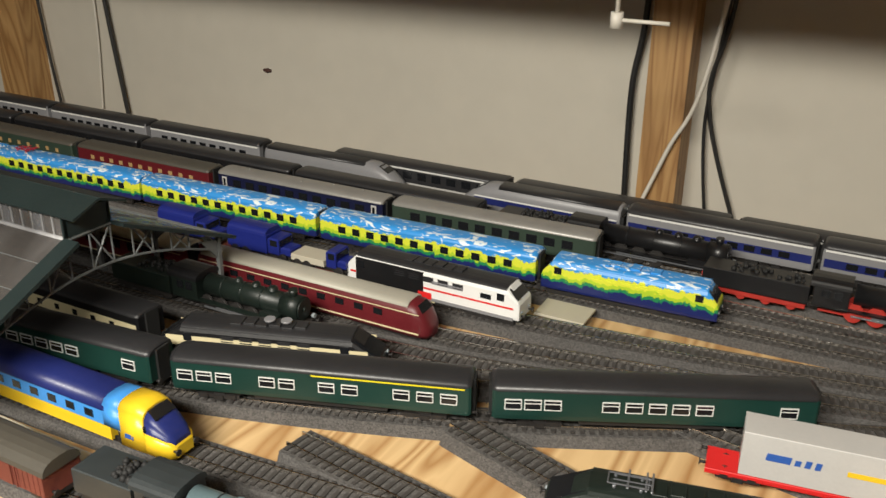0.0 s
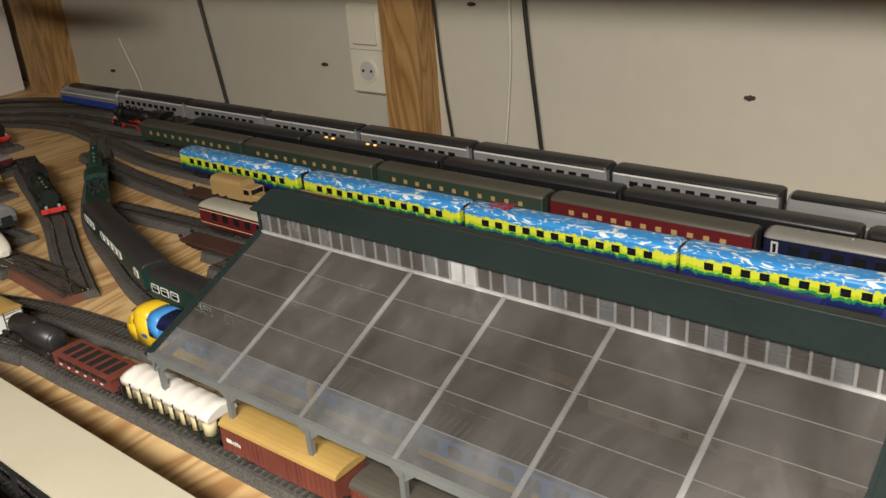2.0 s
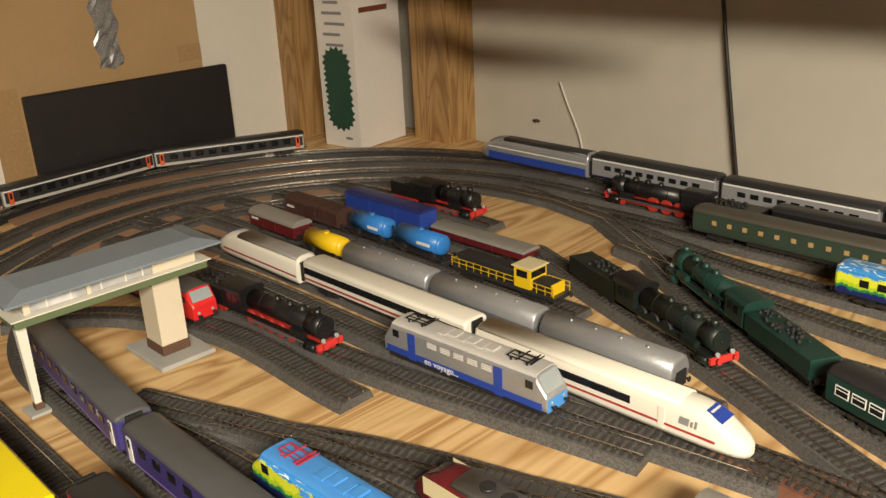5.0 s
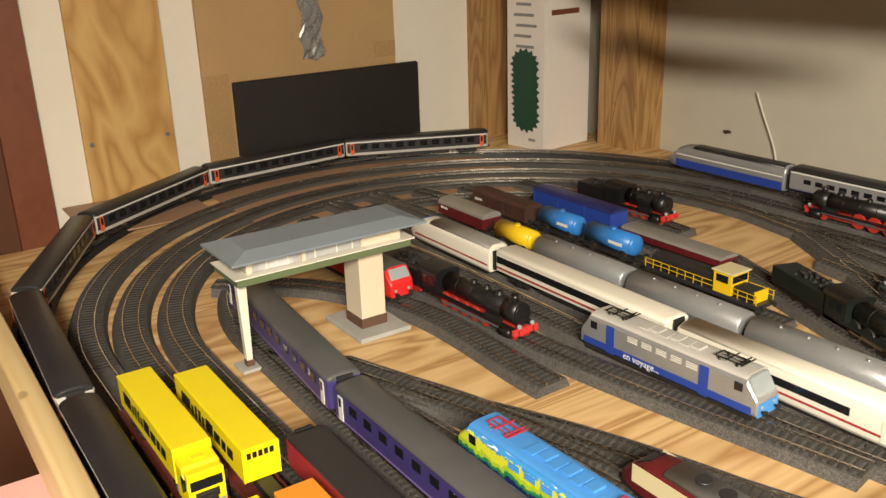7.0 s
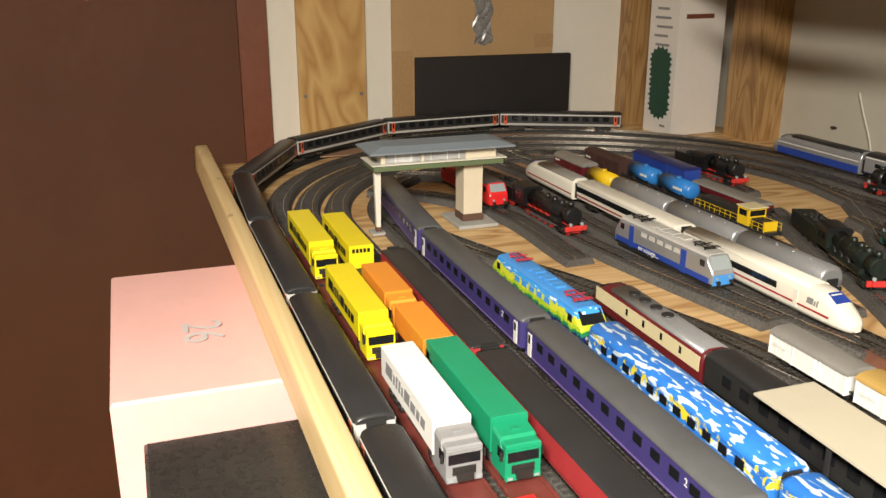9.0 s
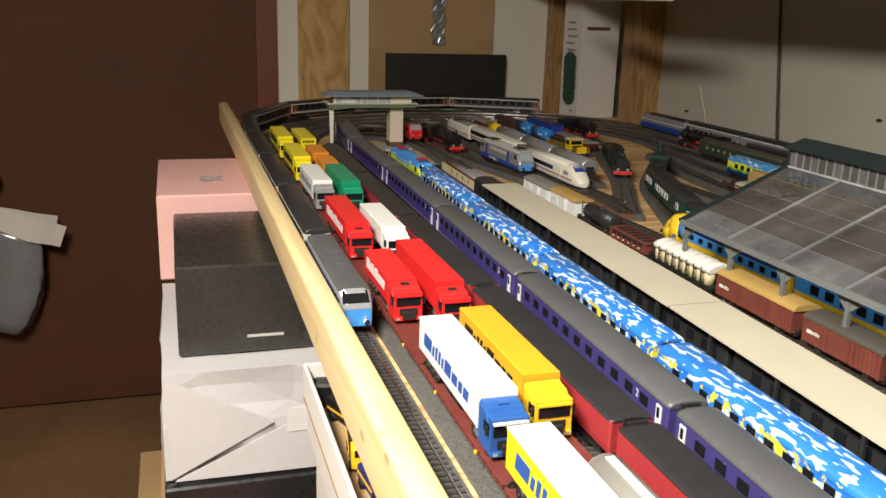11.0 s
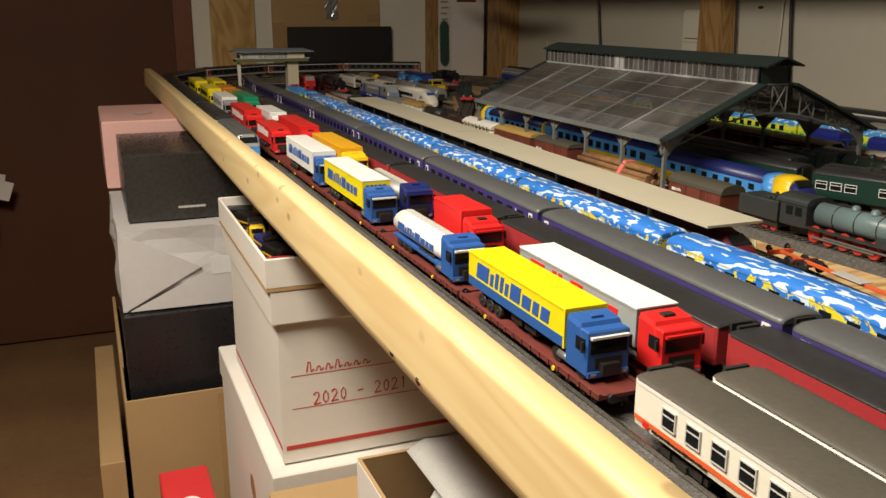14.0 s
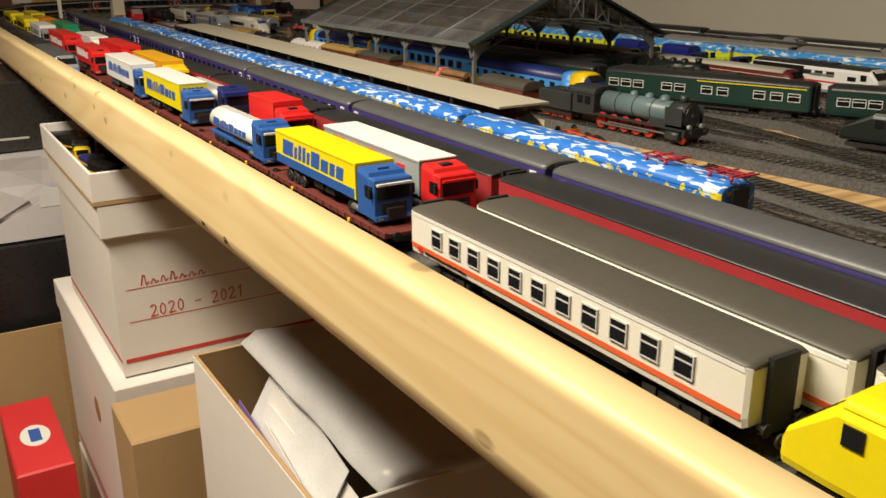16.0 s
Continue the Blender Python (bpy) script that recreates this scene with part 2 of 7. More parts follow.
M = {}
for key, colour, rough, metal, var, scale in (
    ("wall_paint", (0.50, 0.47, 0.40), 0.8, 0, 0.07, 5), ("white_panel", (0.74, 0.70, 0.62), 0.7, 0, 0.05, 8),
    ("door_brown", (0.090, 0.028, 0.008), 0.7, 0, 0.2, 9), ("frame_brown", (0.16, 0.05, 0.025), 0.4, 0, 0.2, 12),
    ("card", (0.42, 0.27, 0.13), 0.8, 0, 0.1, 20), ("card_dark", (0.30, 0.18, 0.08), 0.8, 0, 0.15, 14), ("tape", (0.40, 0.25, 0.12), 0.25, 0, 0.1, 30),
    ("black_card", (0.012, 0.009, 0.009), 0.55, 0, 0.3, 12), ("black_box", (0.012, 0.012, 0.014), 0.3, 0, 0.3, 20), ("grey_box", (0.030, 0.028, 0.026), 0.28, 0, 0.3, 20),
    ("tissue", (0.55, 0.53, 0.54), 0.6, 0, 0.08, 14), ("pink", (0.80, 0.47, 0.44), 0.6, 0, 0.08, 14), ("white_card", (0.74, 0.70, 0.66), 0.6, 0, 0.06, 14),
    ("red_card", (0.62, 0.03, 0.035), 0.4, 0, 0.1, 20), ("bubble", (0.66, 0.66, 0.66), 0.3, 0, 0.1, 90), ("ink_red", (0.5, 0.05, 0.04), 0.6, 0, 0.1, 40),
    ("low_bounce_wall", (0.30, 0.25, 0.18), 0.85, 0, 0.1, 4), ("ceiling_paint", (0.38, 0.34, 0.28), 0.9, 0, 0.08, 4), ("floor_board", (0.20, 0.105, 0.042), 0.85, 0, 0.3, 9),
    ("socket_white", (0.66, 0.62, 0.52), 0.35, 0, 0.05, 40), ("cable_black", (0.015, 0.015, 0.015), 0.4, 0, 0.2, 40), ("cable_white", (0.6, 0.57, 0.5), 0.5, 0, 0.1, 40),
    ("rail", (0.62, 0.58, 0.53), 0.24, 1, 0.2, 60), ("sleeper", (0.040, 0.036, 0.033), 0.7, 0, 0.35, 200), ("bed_black", (0.012, 0.012, 0.013), 0.5, 0, 0.3, 60),
    ("hardboard", (0.36, 0.22, 0.14), 0.55, 0, 0.1, 20), ("cork", (0.15, 0.06, 0.035), 0.8, 0, 0.3, 90),
    ("shed_green", (0.011, 0.021, 0.021), 0.55, 0, 0.15, 60), ("shed_grey", (0.16, 0.17, 0.17), 0.45, 0, 0.15, 60), ("concrete", (0.36, 0.36, 0.34), 0.8, 0, 0.12, 120), ("cream_board", (0.50, 0.46, 0.36), 0.6, 0, 0.06, 60),
    ("tower_roof", (0.20, 0.24, 0.28), 0.6, 0, 0.12, 60), ("tower_wall", (0.66, 0.58, 0.45), 0.6, 0, 0.06, 60), ("tower_brown", (0.11, 0.055, 0.035), 0.7, 0, 0.15, 90), ("tower_green", (0.12, 0.16, 0.08), 0.5, 0, 0.1, 60),
    ("underframe", (0.018, 0.016, 0.015), 0.55, 0, 0.3, 200), ("wheel", (0.05, 0.045, 0.042), 0.4, 0.5, 0.3, 300), ("window", (0.010, 0.011, 0.013), 0.12, 0, 0.2, 100), ("gangway", (0.012, 0.012, 0.012), 0.7, 0, 0.2, 200),
    ("roof_grey", (0.085, 0.088, 0.092), 0.42, 0, 0.15, 60), ("roof_dark", (0.024, 0.024, 0.026), 0.38, 0, 0.2, 60), ("roof_silver", (0.30, 0.29, 0.27), 0.4, 0.25, 0.15, 60), ("roof_olive", (0.075, 0.068, 0.055), 0.5, 0, 0.12, 60), ("roof_cream", (0.46, 0.44, 0.37), 0.5, 0, 0.1, 60),
    ("purple", (0.050, 0.040, 0.17), 0.4, 0, 0.2, 60), ("teal", (0.030, 0.050, 0.035), 0.5, 0, 0.2, 60), ("green", (0.008, 0.038, 0.030), 0.4, 0, 0.2, 60), ("dark_red", (0.11, 0.010, 0.014), 0.4, 0, 0.2, 60), ("red_side", (0.36, 0.035, 0.04), 0.42, 0, 0.15, 60), ("bright_red", (0.66, 0.022, 0.022), 0.35, 0, 0.1, 60),
    ("cream", (0.66, 0.58, 0.36), 0.4, 0, 0.08, 60), ("ivory", (0.76, 0.73, 0.64), 0.35, 0, 0.05, 60), ("white", (0.80, 0.80, 0.78), 0.35, 0, 0.05, 60), ("light_grey", (0.50, 0.49, 0.47), 0.4, 0, 0.08, 60), ("mid_grey", (0.24, 0.24, 0.25), 0.4, 0, 0.1, 60), ("orange_red", (0.70, 0.12, 0.04), 0.4, 0, 0.08, 60),
    ("yellow", (0.78, 0.52, 0.02), 0.35, 0, 0.06, 60), ("lemon", (0.80, 0.66, 0.015), 0.35, 0, 0.06, 60), ("orange", (0.74, 0.27, 0.03), 0.4, 0, 0.06, 60), ("amber", (0.72, 0.37, 0.02), 0.4, 0, 0.06, 60), ("sky", (0.06, 0.28, 0.70), 0.4, 0, 0.1, 60), ("cobalt", (0.02, 0.055, 0.32), 0.4, 0, 0.1, 60), ("navy", (0.014, 0.022, 0.13), 0.38, 0, 0.2, 60), ("truck_navy", (0.012, 0.020, 0.17), 0.38, 0, 0.1, 60), ("midnight", (0.008, 0.010, 0.040), 0.4, 0, 0.1, 60), ("tank_blue", (0.025, 0.19, 0.56), 0.35, 0, 0.1, 60), ("truck_blue", (0.025, 0.10, 0.34), 0.35, 0, 0.1, 60), ("green_truck", (0.01, 0.26, 0.13), 0.35, 0, 0.08, 60),
    ("silver", (0.36, 0.37, 0.39), 0.35, 0.5, 0.12, 60), ("steel", (0.24, 0.25, 0.27), 0.38, 0.6, 0.15, 60), ("chrome", (0.6, 0.6, 0.6), 0.15, 1, 0.1, 60), ("black", (0.009, 0.009, 0.010), 0.36, 0, 0.3, 90), ("loco_green", (0.008, 0.014, 0.011), 0.42, 0, 0.3, 90), ("slate", (0.030, 0.036, 0.038), 0.42, 0, 0.2, 90), ("pale_slate", (0.125, 0.185, 0.200), 0.38, 0, 0.2, 90), ("wheel_red", (0.42, 0.03, 0.02), 0.5, 0, 0.2, 200), ("buffer_red", (0.62, 0.04, 0.035), 0.45, 0, 0.1, 200),
    ("wagon_brown", (0.16, 0.040, 0.028), 0.6, 0, 0.25, 200), ("wagon_dark", (0.060, 0.026, 0.020), 0.6, 0, 0.25, 200), ("ochre_roof", (0.42, 0.27, 0.08), 0.6, 0, 0.12, 90), ("log", (0.26, 0.13, 0.055), 0.8, 0, 0.35, 300), ("strap_pink", (0.74, 0.18, 0.16), 0.6, 0, 0.1, 90), ("sand", (0.40, 0.26, 0.11), 0.6, 0, 0.1, 90), ("peach", (0.60, 0.36, 0.14), 0.55, 0, 0.08, 90), ("panto_red", (0.40, 0.03, 0.05), 0.4, 0, 0.1, 200),
    ("flat_red", (0.14, 0.030, 0.024), 0.5, 0, 0.25, 200), ("letter_blue", (0.03, 0.10, 0.38), 0.4, 0, 0.05, 60), ("letter_black", (0.012, 0.012, 0.012), 0.4, 0, 0.05, 60), ("letter_white", (0.75, 0.75, 0.72), 0.4, 0, 0.05, 60), ("pale_glass", (0.30, 0.34, 0.36), 0.1, 0, 0.1, 60), ("lilac", (0.20, 0.13, 0.36), 0.4, 0, 0.1, 60), ("label_green", (0.02, 0.07, 0.045), 0.5, 0, 0.1, 60), ("duct_tape", (0.32, 0.32, 0.33), 0.25, 0.6, 0.2, 50), ("brass", (0.6, 0.42, 0.14), 0.25, 1, 0.1, 50), ("bag_pink", (0.55, 0.14, 0.12), 0.3, 0, 0.25, 25), ("bag_dark", (0.05, 0.045, 0.05), 0.3, 0, 0.3, 30), ("bag_clear", (0.20, 0.21, 0.23), 0.15, 0, 0.3, 22),
):
    M[key] = paint(key, colour, rough, metal, var, scale)
M["plywood"] = pine("plywood", (0.72, 0.50, 0.25), (0.40, 0.21, 0.075), (17, 2.2, 10))
M["fascia_pine"] = pine("fascia_pine", (0.76, 0.59, 0.32), (0.69, 0.50, 0.245), (1.1, 22, 22), True, 0.45, dents=True)
M["post_pine"] = pine("post_pine", (0.42, 0.25, 0.10), (0.24, 0.12, 0.04), (26, 26, 2.4), True)
M["panel_pine"] = pine("panel_pine", (0.58, 0.37, 0.14), (0.40, 0.21, 0.06), (9, 9, 3), False)
M["ballast"] = ballast("ballast", (0.085, 0.080, 0.076))
M["ballast_dark"] = ballast("ballast_dark", (0.062, 0.058, 0.055))
M["cartoon"] = cartoon_livery("cartoon")
M["wave"] = wave_livery("wave")
M["shed_glass"] = glazing("shed_glass", (0.070, 0.064, 0.060), (0.17, 0.162, 0.16), 0.64, 0.20)
M["eave_glass"] = glazing("eave_glass", (0.12, 0.12, 0.125), (0.30, 0.30, 0.31), 0.50, 0.20)
M["rib_glass"] = glazing("rib_glass", (0.20, 0.20, 0.205), (0.48, 0.48, 0.49), 0.66, 0.18)
M["clear_glass"] = glazing("clear_glass", (0.34, 0.34, 0.35), (0.90, 0.90, 0.91), 0.66, 0.12)
M["lamp_glow"] = emitting("lamp_glow", (1.0, 0.9, 0.7), 8.0)
M["tail_glow"] = emitting("tail_glow", (1.0, 0.45, 0.12), 1.3)

# ---- building helpers ----
SHARED = {}


def box(bm, x0, x1, y0, y1, z0, z1, bevel=0.0):
    """A box, with its upright and long edges cut where a bevel is given."""
    if bevel:
        b = bevel
        rings = [(z0, b), (z0 + b, 0), (z1 - b, 0), (z1, b)]
        prev = None
        for z, i in rings:
            ring = [bm.verts.new(v) for v in ((x0 + i, y0 + i, z), (x1 - i, y0 + i, z), (x1 - i, y1 - i, z), (x0 + i, y1 - i, z))]
            if prev:
                for k in range(4):
                    bm.faces.new((prev[k], prev[(k + 1) % 4], ring[(k + 1) % 4], ring[k]))
            else:
                bm.faces.new(ring[::-1])
            prev = ring
        bm.faces.new(prev)
        return bm
    v = [bm.verts.new((x, y, z)) for z in (z0, z1) for y in (y0, y1) for x in (x0, x1)]
    for f in ((0, 2, 3, 1), (4, 5, 7, 6), (0, 1, 5, 4), (2, 6, 7, 3), (0, 4, 6, 2), (1, 3, 7, 5)):
        bm.faces.new([v[i] for i in f])
    return bm


def loft(bm, sections, smooth=False):
    """Skins rings of equally many points, each (x, [(y, z), ...]), and closes both ends."""
    prev = None
    for x, ring in sections:
        cur = [bm.verts.new((x, y, z)) for y, z in ring]
        n = len(cur)
        if prev:
            for k in range(n):
                f = bm.faces.new((prev[k], prev[(k + 1) % n], cur[(k + 1) % n], cur[k]))
                f.smooth = smooth
        else:
            bm.faces.new(cur[::-1])
        prev = cur
    bm.faces.new(prev)
    bmesh.ops.recalc_face_normals(bm, faces=bm.faces)
    return bm


def tube(bm, axis, x, y, z, r, length, seg=16, r2=None, smooth=True):
    """A cylinder or cone whose middle is at x, y, z, along an axis."""
    m = {"x": Matrix.Rotation(radians(90), 4, "Y"), "y": Matrix.Rotation(radians(90), 4, "X"), "z": Matrix.Identity(4)}[axis]
    made = bmesh.ops.create_cone(bm, cap_ends=True, segments=seg, radius1=r, radius2=r if r2 is None else r2, depth=length, matrix=Matrix.Translation((x, y, z)) @ m)
    for v in made["verts"]:
        for f in v.link_faces:
            f.smooth = smooth and len(f.verts) == 4
    return bm


def ball(bm, x, y, z, r, sx=1, sy=1, sz=1, seg=14):
    made = bmesh.ops.create_uvsphere(bm, u_segments=seg, v_segments=8, radius=r, matrix=Matrix.Translation((x, y, z)) @ Matrix.Diagonal((sx, sy, sz, 1)))
    for v in made["verts"]:
        for f in v.link_faces:
            f.smooth = True
    return bm


def part(name, bm, material, parent=None, label=""):
    """Links a bmesh as one mesh object under its parent."""
    mesh = bpy.data.meshes.new(name)
    bm.to_mesh(mesh)
    bm.free()
    mesh.materials.append(M[material])
    ob = new(name, mesh)
    ob.parent = parent
    if label:
        ob["label"] = label
    return ob


def again(name, mesh, parent, x=0, y=0, z=0, rz=0):
    """Another object on a mesh that exists."""
    ob = new(name, mesh)
    ob.parent = parent
    ob.matrix_basis = pose(x, y, z, 0, 0, rz)
    return ob


ON_RAILS = ("train coach", "locomotive", "steam locomotive", "railway wagon", "goods wagon", "tank wagon", "express train", "electric railcar")


def thing(name, label, category, group="", x=0, y=0, z=0, rz=0):
    ob = new(name)
    ob.empty_display_size = 0.01
    ob.matrix_basis = pose(x, y, z + (LIFT if category in ON_RAILS else 0), 0, 0, rz)
    return tagged(ob, label, category, group)


def structure(name, bm, material, label, category):
    return tagged(part(name, bm, material, None), label, category, kind="structure")


def nb():
    return bmesh.new()


def bars(parent, x0, x1, y, z0, z1, n, material, name="lettering", slant=0.16):
    """A line of bold writing as plain leaning bars, wide and narrow, on an upright face that looks along -y (or +y)."""
    bm = nb()
    wide = [(1.5, 0.36, 0.36, 0.36, 0.36, 1.1, 0.9, 0.6, 0.8)[i % 9] for i in range(n)]
    gap = 0.24
    unit = (x1 - x0) / (sum(wide) + gap * n)
    a = x0
    for i, w in enumerate(wide):
        top = z1 if i % 9 in (0, 2, 3, 5) else z0 + 0.78 * (z1 - z0)
        lean = slant * (top - z0)
        b, c = a, a + w * unit
        v = [bm.verts.new((x, yy, z)) for yy in (y - 0.0002, y + 0.0002) for x, z in ((b, z0), (c, z0), (c + lean, top), (b + lean, top))]
        for f in ((0, 1, 2, 3), (7, 6, 5, 4), (0, 4, 5, 1), (1, 5, 6, 2), (2, 6, 7, 3), (3, 7, 4, 0)):
            bm.faces.new([v[q] for q in f])
        a += (w + gap) * unit
    bmesh.ops.recalc_face_normals(bm, faces=bm.faces)
    return part(name, bm, material, parent)


def pen_stroke(pts, x, y, z, size, material, parent):
    """One handwritten figure on a face that looks along +x: a thin bent line."""
    bm = nb()
    P = [(y + size * 0.62 * u, z + size * v) for u, v in pts]
    for (ya, za), (yb, zb) in zip(P, P[1:]):
        L = math.hypot(yb - ya, zb - za)
        oy, oz = -(zb - za) / L * 0.0007, (yb - ya) / L * 0.0007
        v = [bm.verts.new((xx, yy, zz)) for xx in (x - 0.0002, x + 0.0003) for yy, zz in ((ya + oy, za + oz), (yb + oy, zb + oz), (yb - oy, zb - oz), (ya - oy, za - oz))]
        for f in ((0, 1, 2, 3), (7, 6, 5, 4), (0, 4, 5, 1), (1, 5, 6, 2), (2, 6, 7, 3), (3, 7, 4, 0)):
            bm.faces.new([v[q] for q in f])
    bmesh.ops.recalc_face_normals(bm, faces=bm.faces)
    return part("handwriting", bm, material, parent)

# ---- the room ----
XL, XR, YF, YR, ZC = -2.865, 2.2, -2.2, 1.14, 2.4
structure("floor", box(nb(), XL - 0.1, XR + 0.1, YF - 0.1, YR + 0.1, -0.05, 0.0), "floor_board", "worn brown hardboard floor under the model railway", "floor")
# Ceiling, south and east walls: out of view, darkened to cut bounced light
structure("ceiling", box(nb(), XL - 0.1, XR + 0.1, YF - 0.1, YR + 0.1, ZC, ZC + 0.05), "ceiling_paint", "plain beige painted ceiling", "ceiling")
structure("wall_north", box(nb(), XL - 0.1, XR + 0.1, YR, YR + 0.1, 0, ZC), "wall_paint", "stained off-white painted plaster wall behind the layout", "wall")
structure("wall_south", box(nb(), XL - 0.1, XR + 0.1, YF - 0.1, YF, 0, ZC), "low_bounce_wall", "plain beige wall out of view, darkened to cut bounced light", "wall")
structure("wall_east", box(nb(), XR, XR + 0.1, YF, YR, 0, ZC), "low_bounce_wall", "plain beige wall out of view, darkened to cut bounced light", "wall")
bm = nb()
box(bm, XL - 0.1, XL, 0.057, YR, 0, ZC)
box(bm, XL - 0.1, XL, YF, -1.0, 0, ZC)
box(bm, XL - 0.1, XL, -1.0, 0.057, 2.08, ZC)
structure("wall_west", bm, "white_panel", "off-white painted wall with a doorway", "wall")

door = tagged(part("door_1", box(nb(), XL - 0.05, XL - 0.012, -0.985, -0.003, 0.008, 2.06, 0.003), "door_brown"), "dark brown wooden door, closed, with bags on its handle", "door", kind="structure")
bm = nb()
tube(bm, "x", 0, 0, 0, 0.022, 0.012, 20)
tube(bm, "x", 0.025, 0, 0, 0.009, 0.05, 14)
tube(bm, "y", 0.05, 0.05, 0, 0.009, 0.12, 14)
handle = part("door_handle", bm, "brass", door, "brass lever handle")
handle.matrix_basis = pose(XL - 0.006, -0.83, 1.06)
bm = nb()
box(bm, XL - 0.06, XL + 0.012, -0.003, 0.057, 0, 2.08, 0.004)
box(bm, XL - 0.06, XL + 0.012, -1.0, -0.985, 0, 2.08, 0.004)
box(bm, XL - 0.06, XL + 0.012, -0.985, -0.003, 2.06, 2.08)
structure("trim", bm, "frame_brown", "reddish brown wooden door frame", "door frame")

# posts and boards on the walls
for i, (x, y, w, d) in enumerate(((-2.572, 1.102, 0.100, 0.076), (-1.418, 1.115, 0.076, 0.05), (-0.186, 1.115, 0.050, 0.05), (1.02, 1.115, 0.052, 0.05))):
    tagged(part("wall_post", box(nb(), x - w / 2, x + w / 2, y - d / 2, y + d / 2 + 0.001, 0, ZC, 0.003), "post_pine"), "rough-sawn pine post standing against the rear wall", "post", "wall posts")
tagged(part("wall_post", box(nb(), XL, XL + 0.045, 0.915, 1.012, 0, ZC, 0.003), "post_pine"), "dark brown rough-edged post against the wall", "post", "wall posts")
panel = thing("plywood_panel", "narrow pine plywood panel with swirling grain fixed to the wall", "panel")
part("board", box(nb(), XL + 0.002, XL + 0.014, 0.119, 0.270, 0.6, ZC - 0.02, 0.002), "panel_pine", panel)
for y, z in ((0.131, TZ + 0.10), (0.258, TZ + 0.10), (0.131, TZ + 0.62), (0.258, TZ + 0.62)):
    part("screw", tube(nb(), "x", XL + 0.0145, y, z, 0.004, 0.0014, 12), "steel", panel)
carton = thing("cardboard_sheet", "brown cardboard sheet taped to the wall with parcel tape", "cardboard", "", XL, 0.015, TZ)
part("sheet", box(nb(), 0.002, 0.010, 0.318, 0.715, -0.05, 0.62), "card", carton)
part("tape", box(nb(), 0.010, 0.0112, 0.318, 0.365, -0.05, 0.19), "tape", carton, "glossy brown parcel tape")
part("tape", box(nb(), 0.010, 0.0112, 0.668, 0.715, 0.19, 0.22), "tape", carton, "glossy brown parcel tape")
bm = nb()
rows = []
for k in range(22):
    z = 0.20 + k * 0.0105
    a = 0.513 + 0.004 * math.sin(k * 1.1)
    rows.append([bm.verts.new((0.0105 + 0.0022 * abs(math.sin(k * 1.9 + j * 1.3)), a + j * 0.0088, z + 0.004 * math.sin(j * 1.7 + k))) for j in range(6)])
for p, q in zip(rows, rows[1:]):
    for j in range(5):
        bm.faces.new((p[j], p[j + 1], q[j + 1], q[j]))
ex = bmesh.ops.extrude_face_region(bm, geom=bm.faces[:])
bmesh.ops.translate(bm, vec=(0.0006, 0, 0), verts=[v for v in ex["geom"] if isinstance(v, bmesh.types.BMVert)])
part("duct_tape", bm, "duct_tape", carton, "crumpled strip of silver duct tape")
tagged(part("black_board", box(nb(), XL + 0.018, XL + 0.030, 0.382, 0.770, TZ + 0.0, TZ + 0.176, 0.002), "black_card"), "black rectangular board standing upright at the layout's end", "board")
# tall white carton standing in the corner, its narrow printed end towards the room
pack = thing("white_carton", "tall white carton with dark green seals on its narrow end", "carton", "", -2.633, 0.928, TZ)
pack.matrix_basis = pose(-2.633, 0.928, TZ, 0, 0, 7)
part("carton", box(nb(), -0.098, 0.0, 0.0, 0.134, 0.0005, 0.42, 0.0015), "white_card", pack)
for k in range(5):
    bm = nb()
    z = 0.066 + k * 0.0255
    pts = []
    for i in range(30):
        r = 0.036 if i % 2 else 0.0285
        a = (i + 0.5 * k) / 30 * 2 * math.pi
        pts.append(bm.verts.new((-0.048 + r * 1.08 * math.cos(a), -0.0012 - 0.0007 * k, z + r * 0.92 * math.sin(a))))
    bm.faces.new(pts)
    ex = bmesh.ops.extrude_face_region(bm, geom=bm.faces[:])
    bmesh.ops.translate(bm, vec=(0, 0.0012, 0), verts=[v for v in ex["geom"] if isinstance(v, bmesh.types.BMVert)])
    bmesh.ops.recalc_face_normals(bm, faces=bm.faces)
    part("seal", bm, "label_green", pack, "dark green jagged seal")
    part("seal_print", box(nb(), -0.056, -0.042, -0.0016 - 0.0007 * k, -0.0012 - 0.0007 * k, z - 0.020, z - 0.018), "teal", pack)
for k in range(6):
    part("lettering", box(nb(), -0.080 + 0.006 * (k % 2), -0.020 - 0.007 * (k % 3), -0.0004, 0.0002, 0.180 + k * 0.020, 0.1855 + k * 0.020), "mid_grey", pack)
part("lettering", box(nb(), -0.040, -0.022, -0.0004, 0.0002, 0.018, 0.023), "mid_grey", pack)
part("lettering", box(nb(), -0.0002, 0.0004, 0.020, 0.100, 0.262, 0.272), "frame_brown", pack)

# double switch and socket plate
sock = thing("wall_socket", "cream plastic switch and socket plate on the rear wall", "socket", "", -1.527, YR, TZ + 0.155)
part("plate", box(nb(), -0.040, 0.040, -0.012, 0.0, -0.078, 0.080, 0.004), "socket_white", sock)
part("rocker", box(nb(), -0.028, 0.028, -0.017, -0.0115, 0.010, 0.068, 0.002), "socket_white", sock, "cream rocker switch")
bm = nb()
tube(bm, "y", 0, -0.0125, -0.036, 0.021, 0.004, 28)
part("socket_ring", bm, "socket_white", sock)
bm = nb()
tube(bm, "y", 0, -0.0148, -0.036, 0.017, 0.0012, 28)
part("socket_well", bm, "light_grey", sock)
for dx in (-0.0095, 0.0095):
    part("socket_hole", tube(nb(), "y", dx, -0.0157, -0.036, 0.0026, 0.001, 10), "black", sock)
